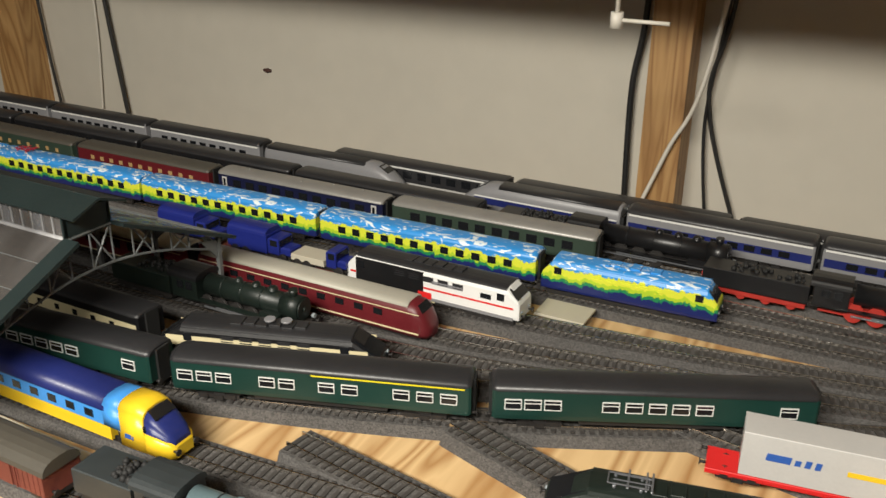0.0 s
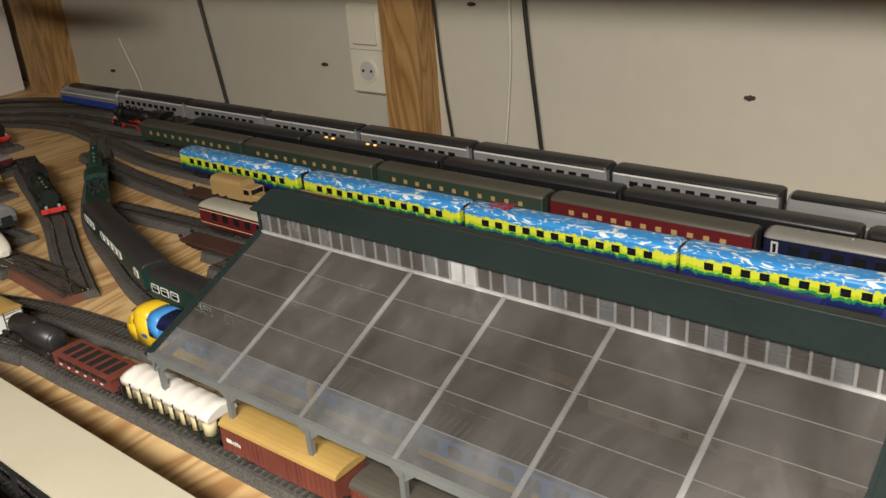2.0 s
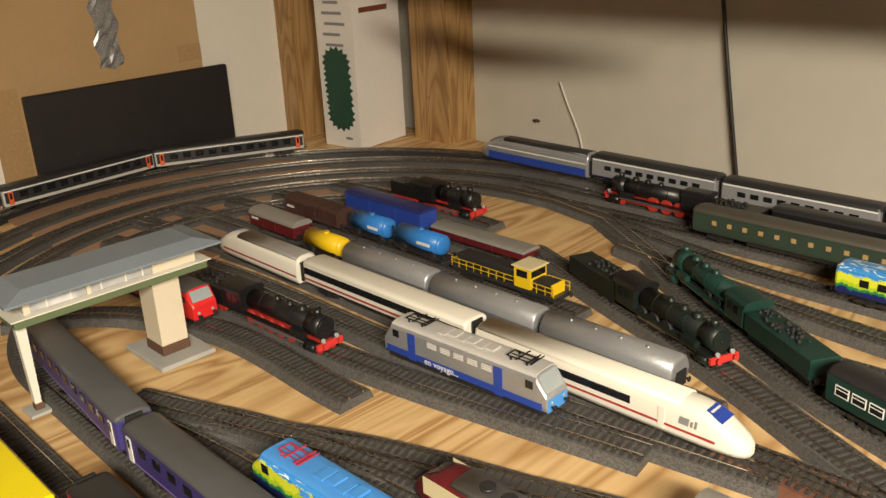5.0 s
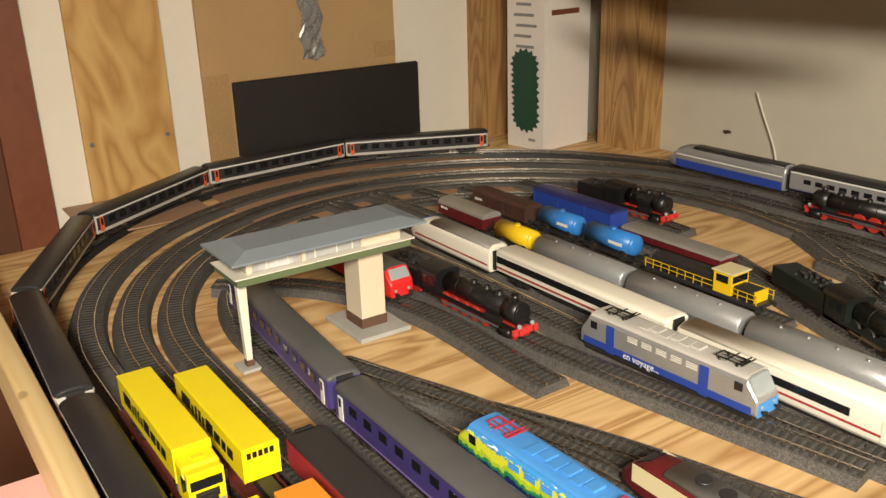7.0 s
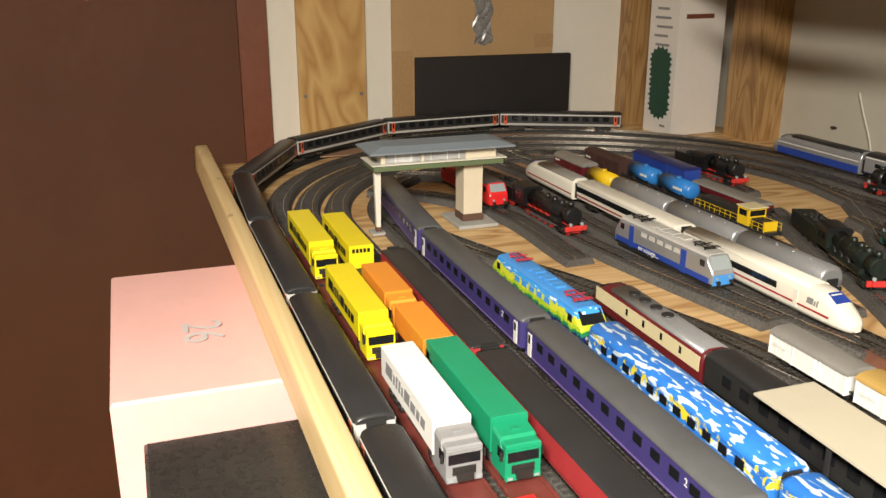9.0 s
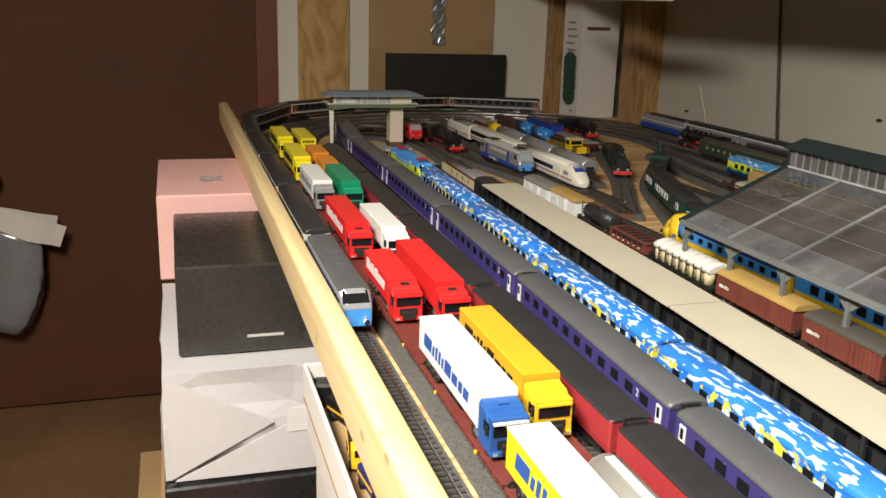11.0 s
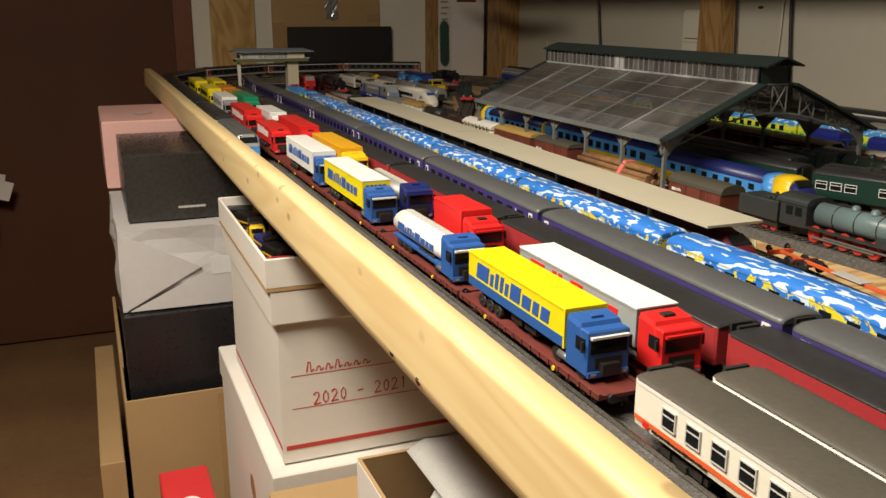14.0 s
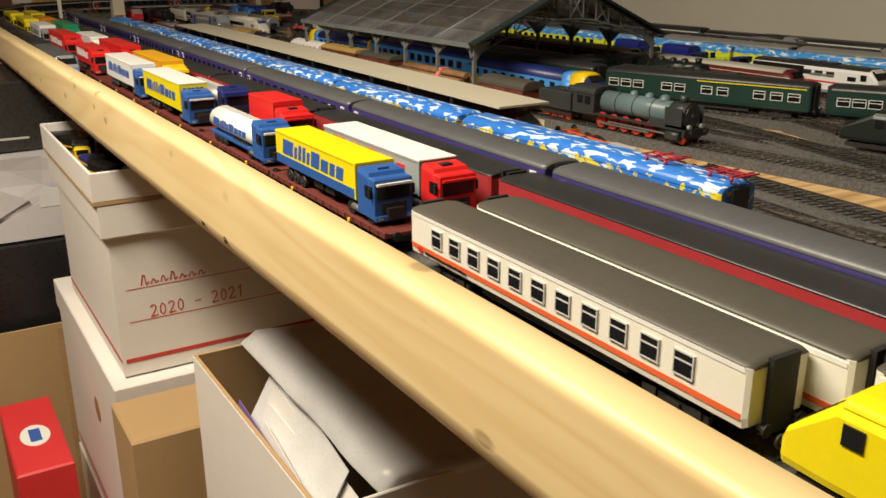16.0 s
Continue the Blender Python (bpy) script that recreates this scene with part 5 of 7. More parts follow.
def planked(bm, h, w, z0, z1, pitch):
    """A van body with upright board joints cut into its sides, one closed mesh."""
    n = max(1, int(2 * h / pitch))
    plan = []
    for s in (-1, 1):
        for k in range(n):
            a, b = -h + 2 * h * k / n, -h + 2 * h * (k + 1) / n
            run = [(a, w), (b - 0.0006, w), (b - 0.0006, w - 0.0005), (b, w - 0.0005)] if k < n - 1 else [(a, w), (b, w)]
            plan += [(x * -s, y * s) for x, y in run]
    lo = [bm.verts.new((x, y, z0)) for x, y in plan]
    hi = [bm.verts.new((x, y, z1)) for x, y in plan]
    bm.faces.new(lo[::-1])
    bm.faces.new(hi)
    for k in range(len(plan)):
        j = (k + 1) % len(plan)
        bm.faces.new((lo[k], lo[j], hi[j], hi[k]))
    bmesh.ops.recalc_face_normals(bm, faces=bm.faces)
    return bm


def van(label, x0, x1, y, side="wagon_brown", roof="ochre_roof", zs=0.0375, zr=0.0450, group="goods wagons", rz=0.0, planks=True, door=True, hand=None, w=0.0155):
    """A two-axle covered goods van between x0 and x1."""
    t = thing("goods_van", label, "goods wagon", group, (x0 + x1) / 2, y, TZ, rz)
    h = (x1 - x0) / 2 - 0.004
    part("body", planked(nb(), h, w, 0.0165, zs, 0.0052 if planks else h), side, t)
    part("roof", loft(nb(), [(-h - 0.0015, ring_roof(w + 0.001, zs - 0.0004, zr, power=0.8)), (h + 0.0015, ring_roof(w + 0.001, zs - 0.0004, zr, power=0.8))]), roof, t)
    for s in (-1, 1):
        for k in (-1, -0.35, 0.35, 1):
            part("stanchion", box(nb(), k * (h - 0.0008) - 0.0007, k * (h - 0.0008) + 0.0007, s * w - 0.0009, s * w + 0.0009, 0.0165, zs), side, t)
    if door:
        for s in (-1, 1):
            part("sliding_door", box(nb(), -0.012, 0.012, s * (w + 0.0006) - 0.0006, s * (w + 0.0006) + 0.0006, 0.0172, zs - 0.0012), side, t)
        bars(t, -h + 0.006, -h + 0.024, -w - 0.0010, 0.0265, 0.0300, 5, "letter_white")
    part("underframe", box(nb(), -h, h, -0.011, 0.011, 0.0125, 0.0166), "underframe", t)
    wheels(t, (-h * 0.62, h * 0.62), 0.0058)
    for dx in (-h * 0.62, h * 0.62):
        for s in (-1, 1):
            part("axle_box", box(nb(), dx - 0.004, dx + 0.004, s * 0.0115 - 0.001, s * 0.0115 + 0.001, 0.0100, 0.0150, 0.0003), "underframe", t)
    for s in (-1, 1):
        buffers(t, s * h)
    return t


def flat_wagon(label, x0, x1, y, colour="wagon_dark", z=0.0185, rz=0.0, group="goods wagons", cx=None):
    t = thing("flat_wagon", label, "goods wagon", group, (x0 + x1) / 2 if cx is None else cx, y, TZ, rz)
    h = (x1 - x0) / 2 - 0.003
    part("deck", box(nb(), -h, h, -0.0150, 0.0150, z - 0.003, z, 0.0004), colour, t)
    bm = nb()
    for s in (-1, 1):
        box(bm, -h, h, s * 0.0120 - 0.0008, s * 0.0120 + 0.0008, 0.0130, z - 0.0032)
    part("side_sill", bm, colour, t)
    for s in (-1, 1):
        bogie(t, s * (h - 0.024), 0.02)
        buffers(t, s * h)
    return t


def tank_wagon(label, x0, x1, y, colour="tank_blue", r=0.0135, group="goods wagons", rz=0.0, plate=True):
    t = thing("tank_wagon", label, "tank wagon", group, (x0 + x1) / 2, y, TZ, rz)
    h = (x1 - x0) / 2 - 0.004
    zc = 0.0185 + r
    bm = tube(nb(), "x", 0, 0, zc, r, h * 2 - 0.014, 24)
    for s in (-1, 1):
        ball(bm, s * (h - 0.007), 0, zc, r * 0.995, 0.4, 1, 1, 24)
    part("tank", bm, colour, t)
    part("hatch", tube(nb(), "z", 0, 0, zc + r, 0.004, 0.004, 14), colour, t)
    part("underframe", box(nb(), -h, h, -0.010, 0.010, 0.0130, 0.0170), "underframe", t)
    bm = nb()
    for dx in (-h * 0.6, h * 0.6):
        box(bm, dx - 0.003, dx + 0.003, -0.011, 0.011, 0.0170, 0.0240)
    part("saddle", bm, "underframe", t)
    if plate:
        part("plate", box(nb(), h * 0.1, h * 0.62, -r - 0.0006, -r + 0.0004, zc - 0.002, zc + 0.002), "letter_white", t)
    wheels(t, (-h * 0.6, h * 0.6), 0.0058)
    bm = nb()
    for k in range(6):
        box(bm, -h + 0.0005, -h + 0.0012, -0.010, 0.010, 0.018 + k * 0.0045, 0.0187 + k * 0.0045)
    for yy in (-0.010, 0.010):
        box(bm, -h + 0.0003, -h + 0.0014, yy - 0.0005, yy + 0.0005, 0.017, 0.044)
    part("ladder", bm, "underframe", t)
    for s in (-1, 1):
        buffers(t, s * h)
    return t


def railcar_end(label, x, y, rz, L=0.282, group="electric railcar", nose="navy"):
    """A yellow and blue railcar end: navy roof, sky-blue window band, high yellow cab and navy windscreen slope towards +x."""
    t = thing("electric_railcar", label, "electric railcar", group, x, y, TZ, rz)
    h, w = L / 2, 0.0162
    c = h - 0.062

    def ring(k, z0, z1, top, n=8):
        pts = [(-w * k, z0), (-w * k, z1)]
        for i in range(n + 1):
            a = math.pi * i / n
            pts.append((-w * k * math.copysign(abs(math.cos(a)) ** 0.62, math.cos(a)) * 0.995, z1 + (top - z1) * math.sin(a) ** 0.8))
        return pts + [(w * k, z1), (w * k, z0)]

    body = part("body", loft(nb(), [(-h, ring(0.96, 0.0135, 0.0385, 0.0480)), (-h + 0.003, ring(1, 0.0130, 0.0390, 0.0495)), (c, ring(1, 0.0130, 0.0390, 0.0495))]), "yellow", t)
    part("roof", loft(nb(), [(-h + 0.004, ring_roof(w + 0.0005, 0.0390, 0.0502)), (c - 0.004, ring_roof(w + 0.0005, 0.0390, 0.0502))], True), "navy", t)
    strip(body, -h + 0.004, c, w, 0.0255, 0.0388, "sky", "window_band", 0.0004)
    part("cab_shoulder", loft(nb(), [(c - 0.006, ring(1.035, 0.0255, 0.0390, 0.0504)), (c + 0.012, ring(1.035, 0.0255, 0.0392, 0.0515))], True), "sky", t)
    part("cab_hood", loft(nb(), [(c + 0.011, ring(1.03, 0.0130, 0.0395, 0.0518)), (c + 0.028, ring(1.02, 0.0130, 0.0395, 0.0525)), (c + 0.036, ring(0.98, 0.0130, 0.0380, 0.0505)), (c + 0.0365, ring(0.97, 0.0130, 0.0370, 0.0495))], True), "yellow", t)
    part("windscreen_slope", loft(nb(), [(c + 0.034, ring(0.93, 0.0220, 0.0375, 0.0500)), (c + 0.046, ring(0.86, 0.0220, 0.0335, 0.0415)), (c + 0.055, ring(0.72, 0.0220, 0.0290, 0.0335)), (c + 0.0605, ring(0.50, 0.0220, 0.0255, 0.0275))], True), nose, t, "rounded nose with windscreen")
    part("chin", loft(nb(), [(c + 0.030, ring(0.99, 0.0125, 0.0300, 0.0325)), (c + 0.048, ring(0.93, 0.0125, 0.0282, 0.0298)), (c + 0.058, ring(0.76, 0.0125, 0.0252, 0.0262)), (c + 0.062, ring(0.52, 0.0130, 0.0215, 0.0225))], True), "yellow", t)
    pane_slope(t, c + 0.0455, 0.0424, c + 0.0375, 0.0482, w * 0.66, w * 0.60, "window")
    for s in (-1, 1):
        part("side_screen", loft(nb(), [(c + 0.028, [(s * w * 1.0, 0.0335), (s * w * 1.0, 0.0385), (s * w * 0.90, 0.0385), (s * w * 0.90, 0.0335)]), (c + 0.038, [(s * w * 0.975, 0.0320), (s * w * 0.975, 0.0370), (s * w * 0.86, 0.0370), (s * w * 0.86, 0.0320)])]), "window", t)
        part("headlight", box(nb(), c + 0.0545, c + 0.0585, s * 0.0088 - 0.002, s * 0.0088 + 0.002, 0.0205, 0.0228), "window", t)
        bars(t, c + 0.016, c + 0.026, s * (w * 1.03 + 0.0002), 0.0215, 0.0255, 2, "letter_blue", "emblem")
    side_panes(t, spread(9, L - 0.09, -0.028), 0.0095, 0.0290, 0.0358, w + 0.0005)
    part("underframe", box(nb(), -h + 0.01, c + 0.03, -0.012, 0.012, 0.0090, 0.0128), "underframe", t)
    for dx in (-h + 0.035, c + 0.010):
        bogie(t, dx)
    part("gangway", box(nb(), -h - 0.0015, -h + 0.0025, -0.011, 0.011, 0.0160, 0.0400), "gangway", t)
    buffers(t, h - 0.002)
    return t


def express_end(name, label, x, y, rz, L, side, roof, stripes=(), group="express train", zt=0.0455, w=0.0160, nose_len=0.060, tip="ivory", screen="cobalt", win=0, wz=(0.0285, 0.0360), ww=0.015, door=None, mark=False):
    """A streamlined driving car; its pointed nose looks along +x."""
    t = thing(name, label, "express train", group, x, y, TZ, rz)
    h = L / 2

    def ring(kw, top):
        zs = 0.015 + (top - 0.015) * 0.66
        return [(-w * kw * 0.95, 0.0130), (-w * kw, 0.017), (-w * kw, zs), (-w * kw * 0.86, zs + (top - zs) * 0.62), (-w * kw * 0.45, top), (w * kw * 0.45, top), (w * kw * 0.86, zs + (top - zs) * 0.62), (w * kw, zs), (w * kw, 0.017), (w * kw * 0.95, 0.0130)]

    secs = [(-h + 0.002, ring(0.95, zt - 0.002)), (-h + 0.005, ring(1, zt)), (h - nose_len, ring(1, zt))]
    for f, kw, top in ((0.25, 0.995, 0.985), (0.45, 0.975, 0.93), (0.62, 0.93, 0.82), (0.78, 0.84, 0.68), (0.90, 0.70, 0.57), (0.97, 0.50, 0.49), (1.0, 0.25, 0.45)):
        secs.append((h - nose_len + nose_len * f, ring(kw, zt * top)))
    part("body", loft(nb(), secs, True), side, t)
    part("roof", loft(nb(), [(-h + 0.006, ring_roof(w * 0.88, zt - 0.004, zt + 0.0005)), (h - nose_len * 0.95, ring_roof(w * 0.88, zt - 0.004, zt + 0.0005))], True), roof, t)
    n = nose_len
    pane_slope(t, h - n * 0.36, zt * 0.80, h - n * 0.60, zt * 0.945, w * 0.60, w * 0.52, screen)
    for z0, z1, material in stripes:
        strip(t, -h + 0.006, h - n * 0.40, w, z0, z1, material, proud=0.0004)
    if win:
        side_panes(t, spread(win, L - n - 0.04, -n / 2), ww, wz[0], wz[1], w + 0.0002)
    if door:
        side_panes(t, (h - n - 0.012,), 0.006, 0.0165, 0.0365, w + 0.0002, door, "door")
    if mark:
        bars(t, h - n + 0.004, h - n + 0.022, -w - 0.0002, 0.0275, 0.0345, 3, "mid_grey", "emblem")
    part("underframe", box(nb(), -h + 0.01, h - n * 0.5, -0.012, 0.012, 0.0090, 0.0135), "underframe", t)
    for dx in (-h + 0.035, h - n - 0.004):
        bogie(t, dx)
    part("gangway", box(nb(), -h - 0.0015, -h + 0.0025, -0.011, 0.011, 0.0160, 0.0400), "gangway", t)
    return t

# ---- station roof ----
SX0, SX1 = -1.061, -0.519
shed = thing("station_roof", "grey-green model train shed, clear plastic roof panes with painted reflection streaks", "station building", "", 0, 0, TZ)
NB, YE, YC, YM = 6, 0.328, 0.465, 0.488  # bays, eave, clerestory foot, ridge
ZE, ZCL, ZG, ZR = 0.0820, 0.1435, 0.1665, 0.1755


def roof_quad(bm, x0, x1, ya, za, yb, zb, thick):
    n = Vector((0, -(zb - za), yb - ya)).normalized() * thick
    if n.z < 0:
        n = -n
    lo = [Vector(p) for p in ((x0, ya, za), (x1, ya, za), (x1, yb, zb), (x0, yb, zb))]
    a = [bm.verts.new(p) for p in lo]
    b = [bm.verts.new(p + n) for p in lo]
    bm.faces.new(a[::-1])
    bm.faces.new(b)
    for k in range(4):
        bm.faces.new((a[k], a[(k + 1) % 4], b[(k + 1) % 4], b[k]))
    bmesh.ops.recalc_face_normals(bm, faces=bm.faces)


bay = (SX1 - SX0) / NB
for side in (0, 1):
    m = (lambda y: y) if side == 0 else (lambda y: 2 * YM - y)
    for k in range(NB):
        x0 = SX0 + k * bay
        for q in range(5):
            f0, f1 = q / 5, (q + 1) / 5
            bm = nb()
            roof_quad(bm, x0 + 0.0020, x0 + bay - 0.0020, m(YE + (YC - YE) * f0) + (0.0004 if side == 0 else -0.0004), ZE + (ZCL - ZE) * f0, m(YE + (YC - YE) * f1), ZE + (ZCL - ZE) * f1, 0.0010)
            part("roof_pane", bm, "shed_glass" if q else "eave_glass", shed)
    for q in range(1, 5):
        y, z = m(YE + (YC - YE) * q / 5), ZE + (ZCL - ZE) * q / 5
        part("purlin", box(nb(), SX0, SX1, y - 0.0002, y + 0.0002, z + 0.0006, z + 0.0013), "shed_grey", shed)
    # slanting hatch modelled for the truss shadow that shows through the panes
    bm = nb()
    n = 96
    for k in range(n):
        xa, step = SX0 + 0.002 + k * (SX1 - SX0 - 0.006) / n, 0.0035
        ya, yb = m(YE + (YC - YE) * 0.205), m(YE + (YC - YE) * 0.300)
        za, zb = ZE + (ZCL - ZE) * 0.205 - 0.0012, ZE + (ZCL - ZE) * 0.300 - 0.0012
        v = [bm.verts.new(p) for p in ((xa, ya, za), (xa + 0.0010, ya, za), (xa + step + 0.0010, yb, zb), (xa + step, yb, zb))]
        w = [bm.verts.new(p.co + Vector((0, 0, 0.0008))) for p in v]
        for f in ((0, 1, 2, 3), (7, 6, 5, 4), (0, 4, 5, 1), (1, 5, 6, 2), (2, 6, 7, 3), (3, 7, 4, 0)):
            bm.faces.new([(v + w)[i] for i in f])
    bmesh.ops.recalc_face_normals(bm, faces=bm.faces)
    part("purlin_lattice", bm, "concrete", shed)
    for k in range(NB + 1):
        x = SX0 + k * bay
        bm = nb()
        roof_quad(bm, x - 0.0020, x + 0.0020, m(YE - 0.002), ZE - 0.0006, m(YC), ZCL - 0.0004, 0.0022)
        part("rib", bm, "rib_glass" if 0 < k < NB else "shed_green", shed)
        bm = nb()
        yy = m(YE + 0.006)
        box(bm, x - 0.0022, x + 0.0022, yy - 0.0022, yy + 0.0022, 0.004, ZE + 0.0005)
        box(bm, x - 0.0042, x + 0.0042, yy - 0.0042, yy + 0.0042, 0.0005, 0.008)
        s = 1 if side == 0 else -1
        loft(bm, [(x - 0.0012, [(yy, ZE - 0.024), (yy + s * 0.024, ZE + 0.0035), (yy, ZE - 0.002)]), (x + 0.0012, [(yy, ZE - 0.024), (yy + s * 0.024, ZE + 0.0035), (yy, ZE - 0.002)])])
        part("column", bm, "shed_grey", shed)
        for f in (-1, 1):
            if SX0 - 0.001 < x + f * 0.02 < SX1 + 0.001:
                bm = nb()
                v = [bm.verts.new(p) for p in ((x + f * 0.002, yy - 0.001, ZE - 0.020), (x + f * 0.022, yy - 0.001, ZE - 0.003), (x + f * 0.002, yy - 0.001, ZE - 0.003), (x + f * 0.002, yy + 0.001, ZE - 0.020), (x + f * 0.022, yy + 0.001, ZE - 0.003), (x + f * 0.002, yy + 0.001, ZE - 0.003))]
                for fc in ((0, 1, 2), (5, 4, 3), (0, 3, 4, 1), (1, 4, 5, 2), (2, 5, 3, 0)):
                    bm.faces.new([v[i] for i in fc])
                part("bracket", bm, "shed_grey", shed)
    for xa, xb in ((SX0 - 0.0040, SX0 - 0.0013), (SX1 + 0.0013, SX1 + 0.0170)):
        bm = nb()
        roof_quad(bm, xa, xb, m(YE - 0.003), ZE - 0.0010, m(YC), ZCL - 0.0008, 0.0034)
        part("barge_board", bm, "shed_green", shed)
    part("eave_beam", box(nb(), SX0 - 0.002, SX1 + 0.002, min(m(YE - 0.003), m(YE + 0.001)), max(m(YE - 0.003), m(YE + 0.001)), ZE - 0.004, ZE + 0.0022), "shed_grey", shed)
    part("clerestory_sill", box(nb(), SX0, SX1, min(m(YC - 0.002), m(YC + 0.002)), max(m(YC - 0.002), m(YC + 0.002)), ZCL, ZCL + 0.0025), "clear_glass", shed)
    for k in range(NB * 7):
        a = SX0 + k * (SX1 - SX0) / (NB * 7)
        # Panes 17 and 18 are paler: a lamp reflection put into the colour
        part("louvre_pane", box(nb(), a + 0.0012, a + (SX1 - SX0) / (NB * 7) - 0.0012, min(m(YC), m(YC + 0.0012)), max(m(YC), m(YC + 0.0012)), ZCL + 0.0026, ZG), "clear_glass" if k in (17, 18) else "shed_glass" if k % 3 else "eave_glass", shed)
    bm = nb()
    for k in range(NB * 7 + 1):
        a = SX0 + k * (SX1 - SX0) / (NB * 7)
        box(bm, a - 0.0010, a + 0.0010, min(m(YC - 0.0008), m(YC + 0.002)), max(m(YC - 0.0008), m(YC + 0.002)), ZCL + 0.0022, ZG)
    part("louvre_post", bm, "rib_glass", shed)
    bm = nb()
    roof_quad(bm, SX0 - 0.006, SX1 + 0.020, m(YC - 0.005), ZG - 0.001, m(YM), ZR, 0.0022)
    part("top_roof", bm, "shed_green", shed)
for x, s in ((SX0, -1), (SX1, 1)):
    bm = nb()
    box(bm, x - 0.001, x + 0.001, YC - 0.002, 2 * YM - YC + 0.002, ZCL - 0.002, ZG - 0.001)
    part("gable_wall", bm, "shed_green", shed)
    # lattice truss between the eaves
    bm = nb()

    def rod(a, b, r=0.0011):
        a, b = Vector(a), Vector(b)
        q = (b - a).to_track_quat("Z", "Y").to_matrix().to_4x4()
        bmesh.ops.create_cone(bm, cap_ends=True, segments=6, radius1=r, radius2=r, depth=(b - a).length, matrix=Matrix.Translation((a + b) / 2) @ q)

    n = 14
    lowp = []
    for k in range(n + 1):
        f = k / n
        y = YE + (2 * YM - 2 * YE) * f
        lowp.append((x, y, ZE - 0.016 + 0.042 * math.sin(math.pi * f)))
    upp = []
    for k in range(n + 1):
        f = k / n
        y = YE + (2 * YM - 2 * YE) * f
        g = min(f, 1 - f) * (2 * YM - 2 * YE) / (YC - YE)
        upp.append((x, y, ZE + (ZCL - ZE) * min(1, g)))
    for k in range(n):
        rod(lowp[k], lowp[k + 1], 0.0013)
        rod(upp[k], upp[k + 1], 0.0015)
        rod(lowp[k], upp[k + 1] if k % 2 else upp[k], 0.0009)
        rod(lowp[k + 1], upp[k] if k % 2 else upp[k + 1], 0.0009)
    part("truss", bm, "shed_grey", shed)

# ---- signal tower ----
tower = thing("signal_tower", "cream and green model signal tower bridging the tracks", "signal box", "", -0.011, 0.003, TZ)
part("foot", box(nb(), -2.163, -2.080, 0.205, 0.268, 0.0003, 0.006, 0.001), "concrete", tower)
part("plinth", box(nb(), -2.140, -2.104, 0.220, 0.252, 0.006, 0.0165), "tower_brown", tower)
part("pier", box(nb(), -2.139, -2.105, 0.221, 0.251, 0.0165, 0.097, 0.0006), "tower_wall", tower)
part("small_foot", box(nb(), -2.118, -2.092, 0.076, 0.100, 0.0003, 0.004, 0.0008), "concrete", tower)
part("post_plinth", box(nb(), -2.108, -2.100, 0.084, 0.092, 0.004, 0.011), "tower_brown", tower)
POST = [(0.0845, 0.011), (0.0820, 0.098), (0.0920, 0.098), (0.0905, 0.011)]
part("slim_post", loft(nb(), [(-2.1075, POST), (-2.1005, POST)]), "ivory", tower)
TF, TH = 0.0960, 0.1220  # cabin floor and eave
part("floor_band", box(nb(), -2.146, -2.086, 0.078, 0.276, TF, TF + 0.0085, 0.0005), "tower_green", tower)
part("walkway", box(nb(), -2.149, -2.083, 0.075, 0.280, TF + 0.0085, TF + 0.0098), "ivory", tower)
part("back_wall", box(nb(), -2.144, -2.1405, 0.090, 0.266, TF + 0.010, TH), "tower_wall", tower)
for y0, y1 in ((0.090, 0.096), (0.150, 0.154), (0.218, 0.266)):
    part("wall_panel", box(nb(), -2.0935, -2.0905, y0, y1, TF + 0.010, TH), "tower_wall", tower)
for y0, y1 in ((0.0965, 0.1495), (0.1545, 0.2175)):
    part("window", box(nb(), -2.0930, -2.0920, y0, y1, TF + 0.0105, TH), "clear_glass", tower)
for y in (0.112, 0.135, 0.165, 0.190, 0.208):
    part("window_bar", box(nb(), -2.0935, -2.0915, y - 0.0006, y + 0.0006, TF + 0.010, TH), "ivory", tower)
part("end_wall", box(nb(), -2.1400, -2.0940, 0.0905, 0.0920, TF + 0.010, TH), "clear_glass", tower)
part("lever_desk", box(nb(), -2.128, -2.118, 0.115, 0.205, TF + 0.010, TF + 0.018, 0.0004), "tank_blue", tower)
bm = nb()
rings = []
for x0, x1, y0, y1, z in ((-2.158, -2.074, 0.070, 0.290, TH), (-2.158, -2.074, 0.070, 0.290, TH + 0.0022), (-2.140, -2.092, 0.092, 0.268, TH + 0.0085)):
    rings.append([bm.verts.new((x, y, z)) for x, y in ((x0, y0), (x1, y0), (x1, y1), (x0, y1))])
bm.faces.new(rings[0][::-1])
bm.faces.new(rings[2])
for a, b in zip(rings, rings[1:]):
    for k in range(4):
        bm.faces.new((a[k], a[(k + 1) % 4], b[(k + 1) % 4], b[k]))
part("roof", bm, "tower_roof", tower)

# ---- long cream board over the platform track ----
bm = nb()
CANOPY = ((-1.425, 0.2035), (-0.853, 0.1870), (-0.851, 0.1875), (-0.227, 0.1690))  # near edge, board by board
for (xa, ya), (xb, yb) in (CANOPY[:2], CANOPY[2:]):
    loft(bm, [(xa, [(ya, TZ + 0.0555), (ya, TZ + 0.0575), (ya + 0.058, TZ + 0.0575), (ya + 0.058, TZ + 0.0555)]), (xb, [(yb, TZ + 0.0555), (yb, TZ + 0.0575), (yb + 0.058, TZ + 0.0575), (yb + 0.058, TZ + 0.0555)])])
canopy = tagged(part("platform_canopy", bm, "cream_board"), "long flat cream canopy board above the platform track", "canopy")
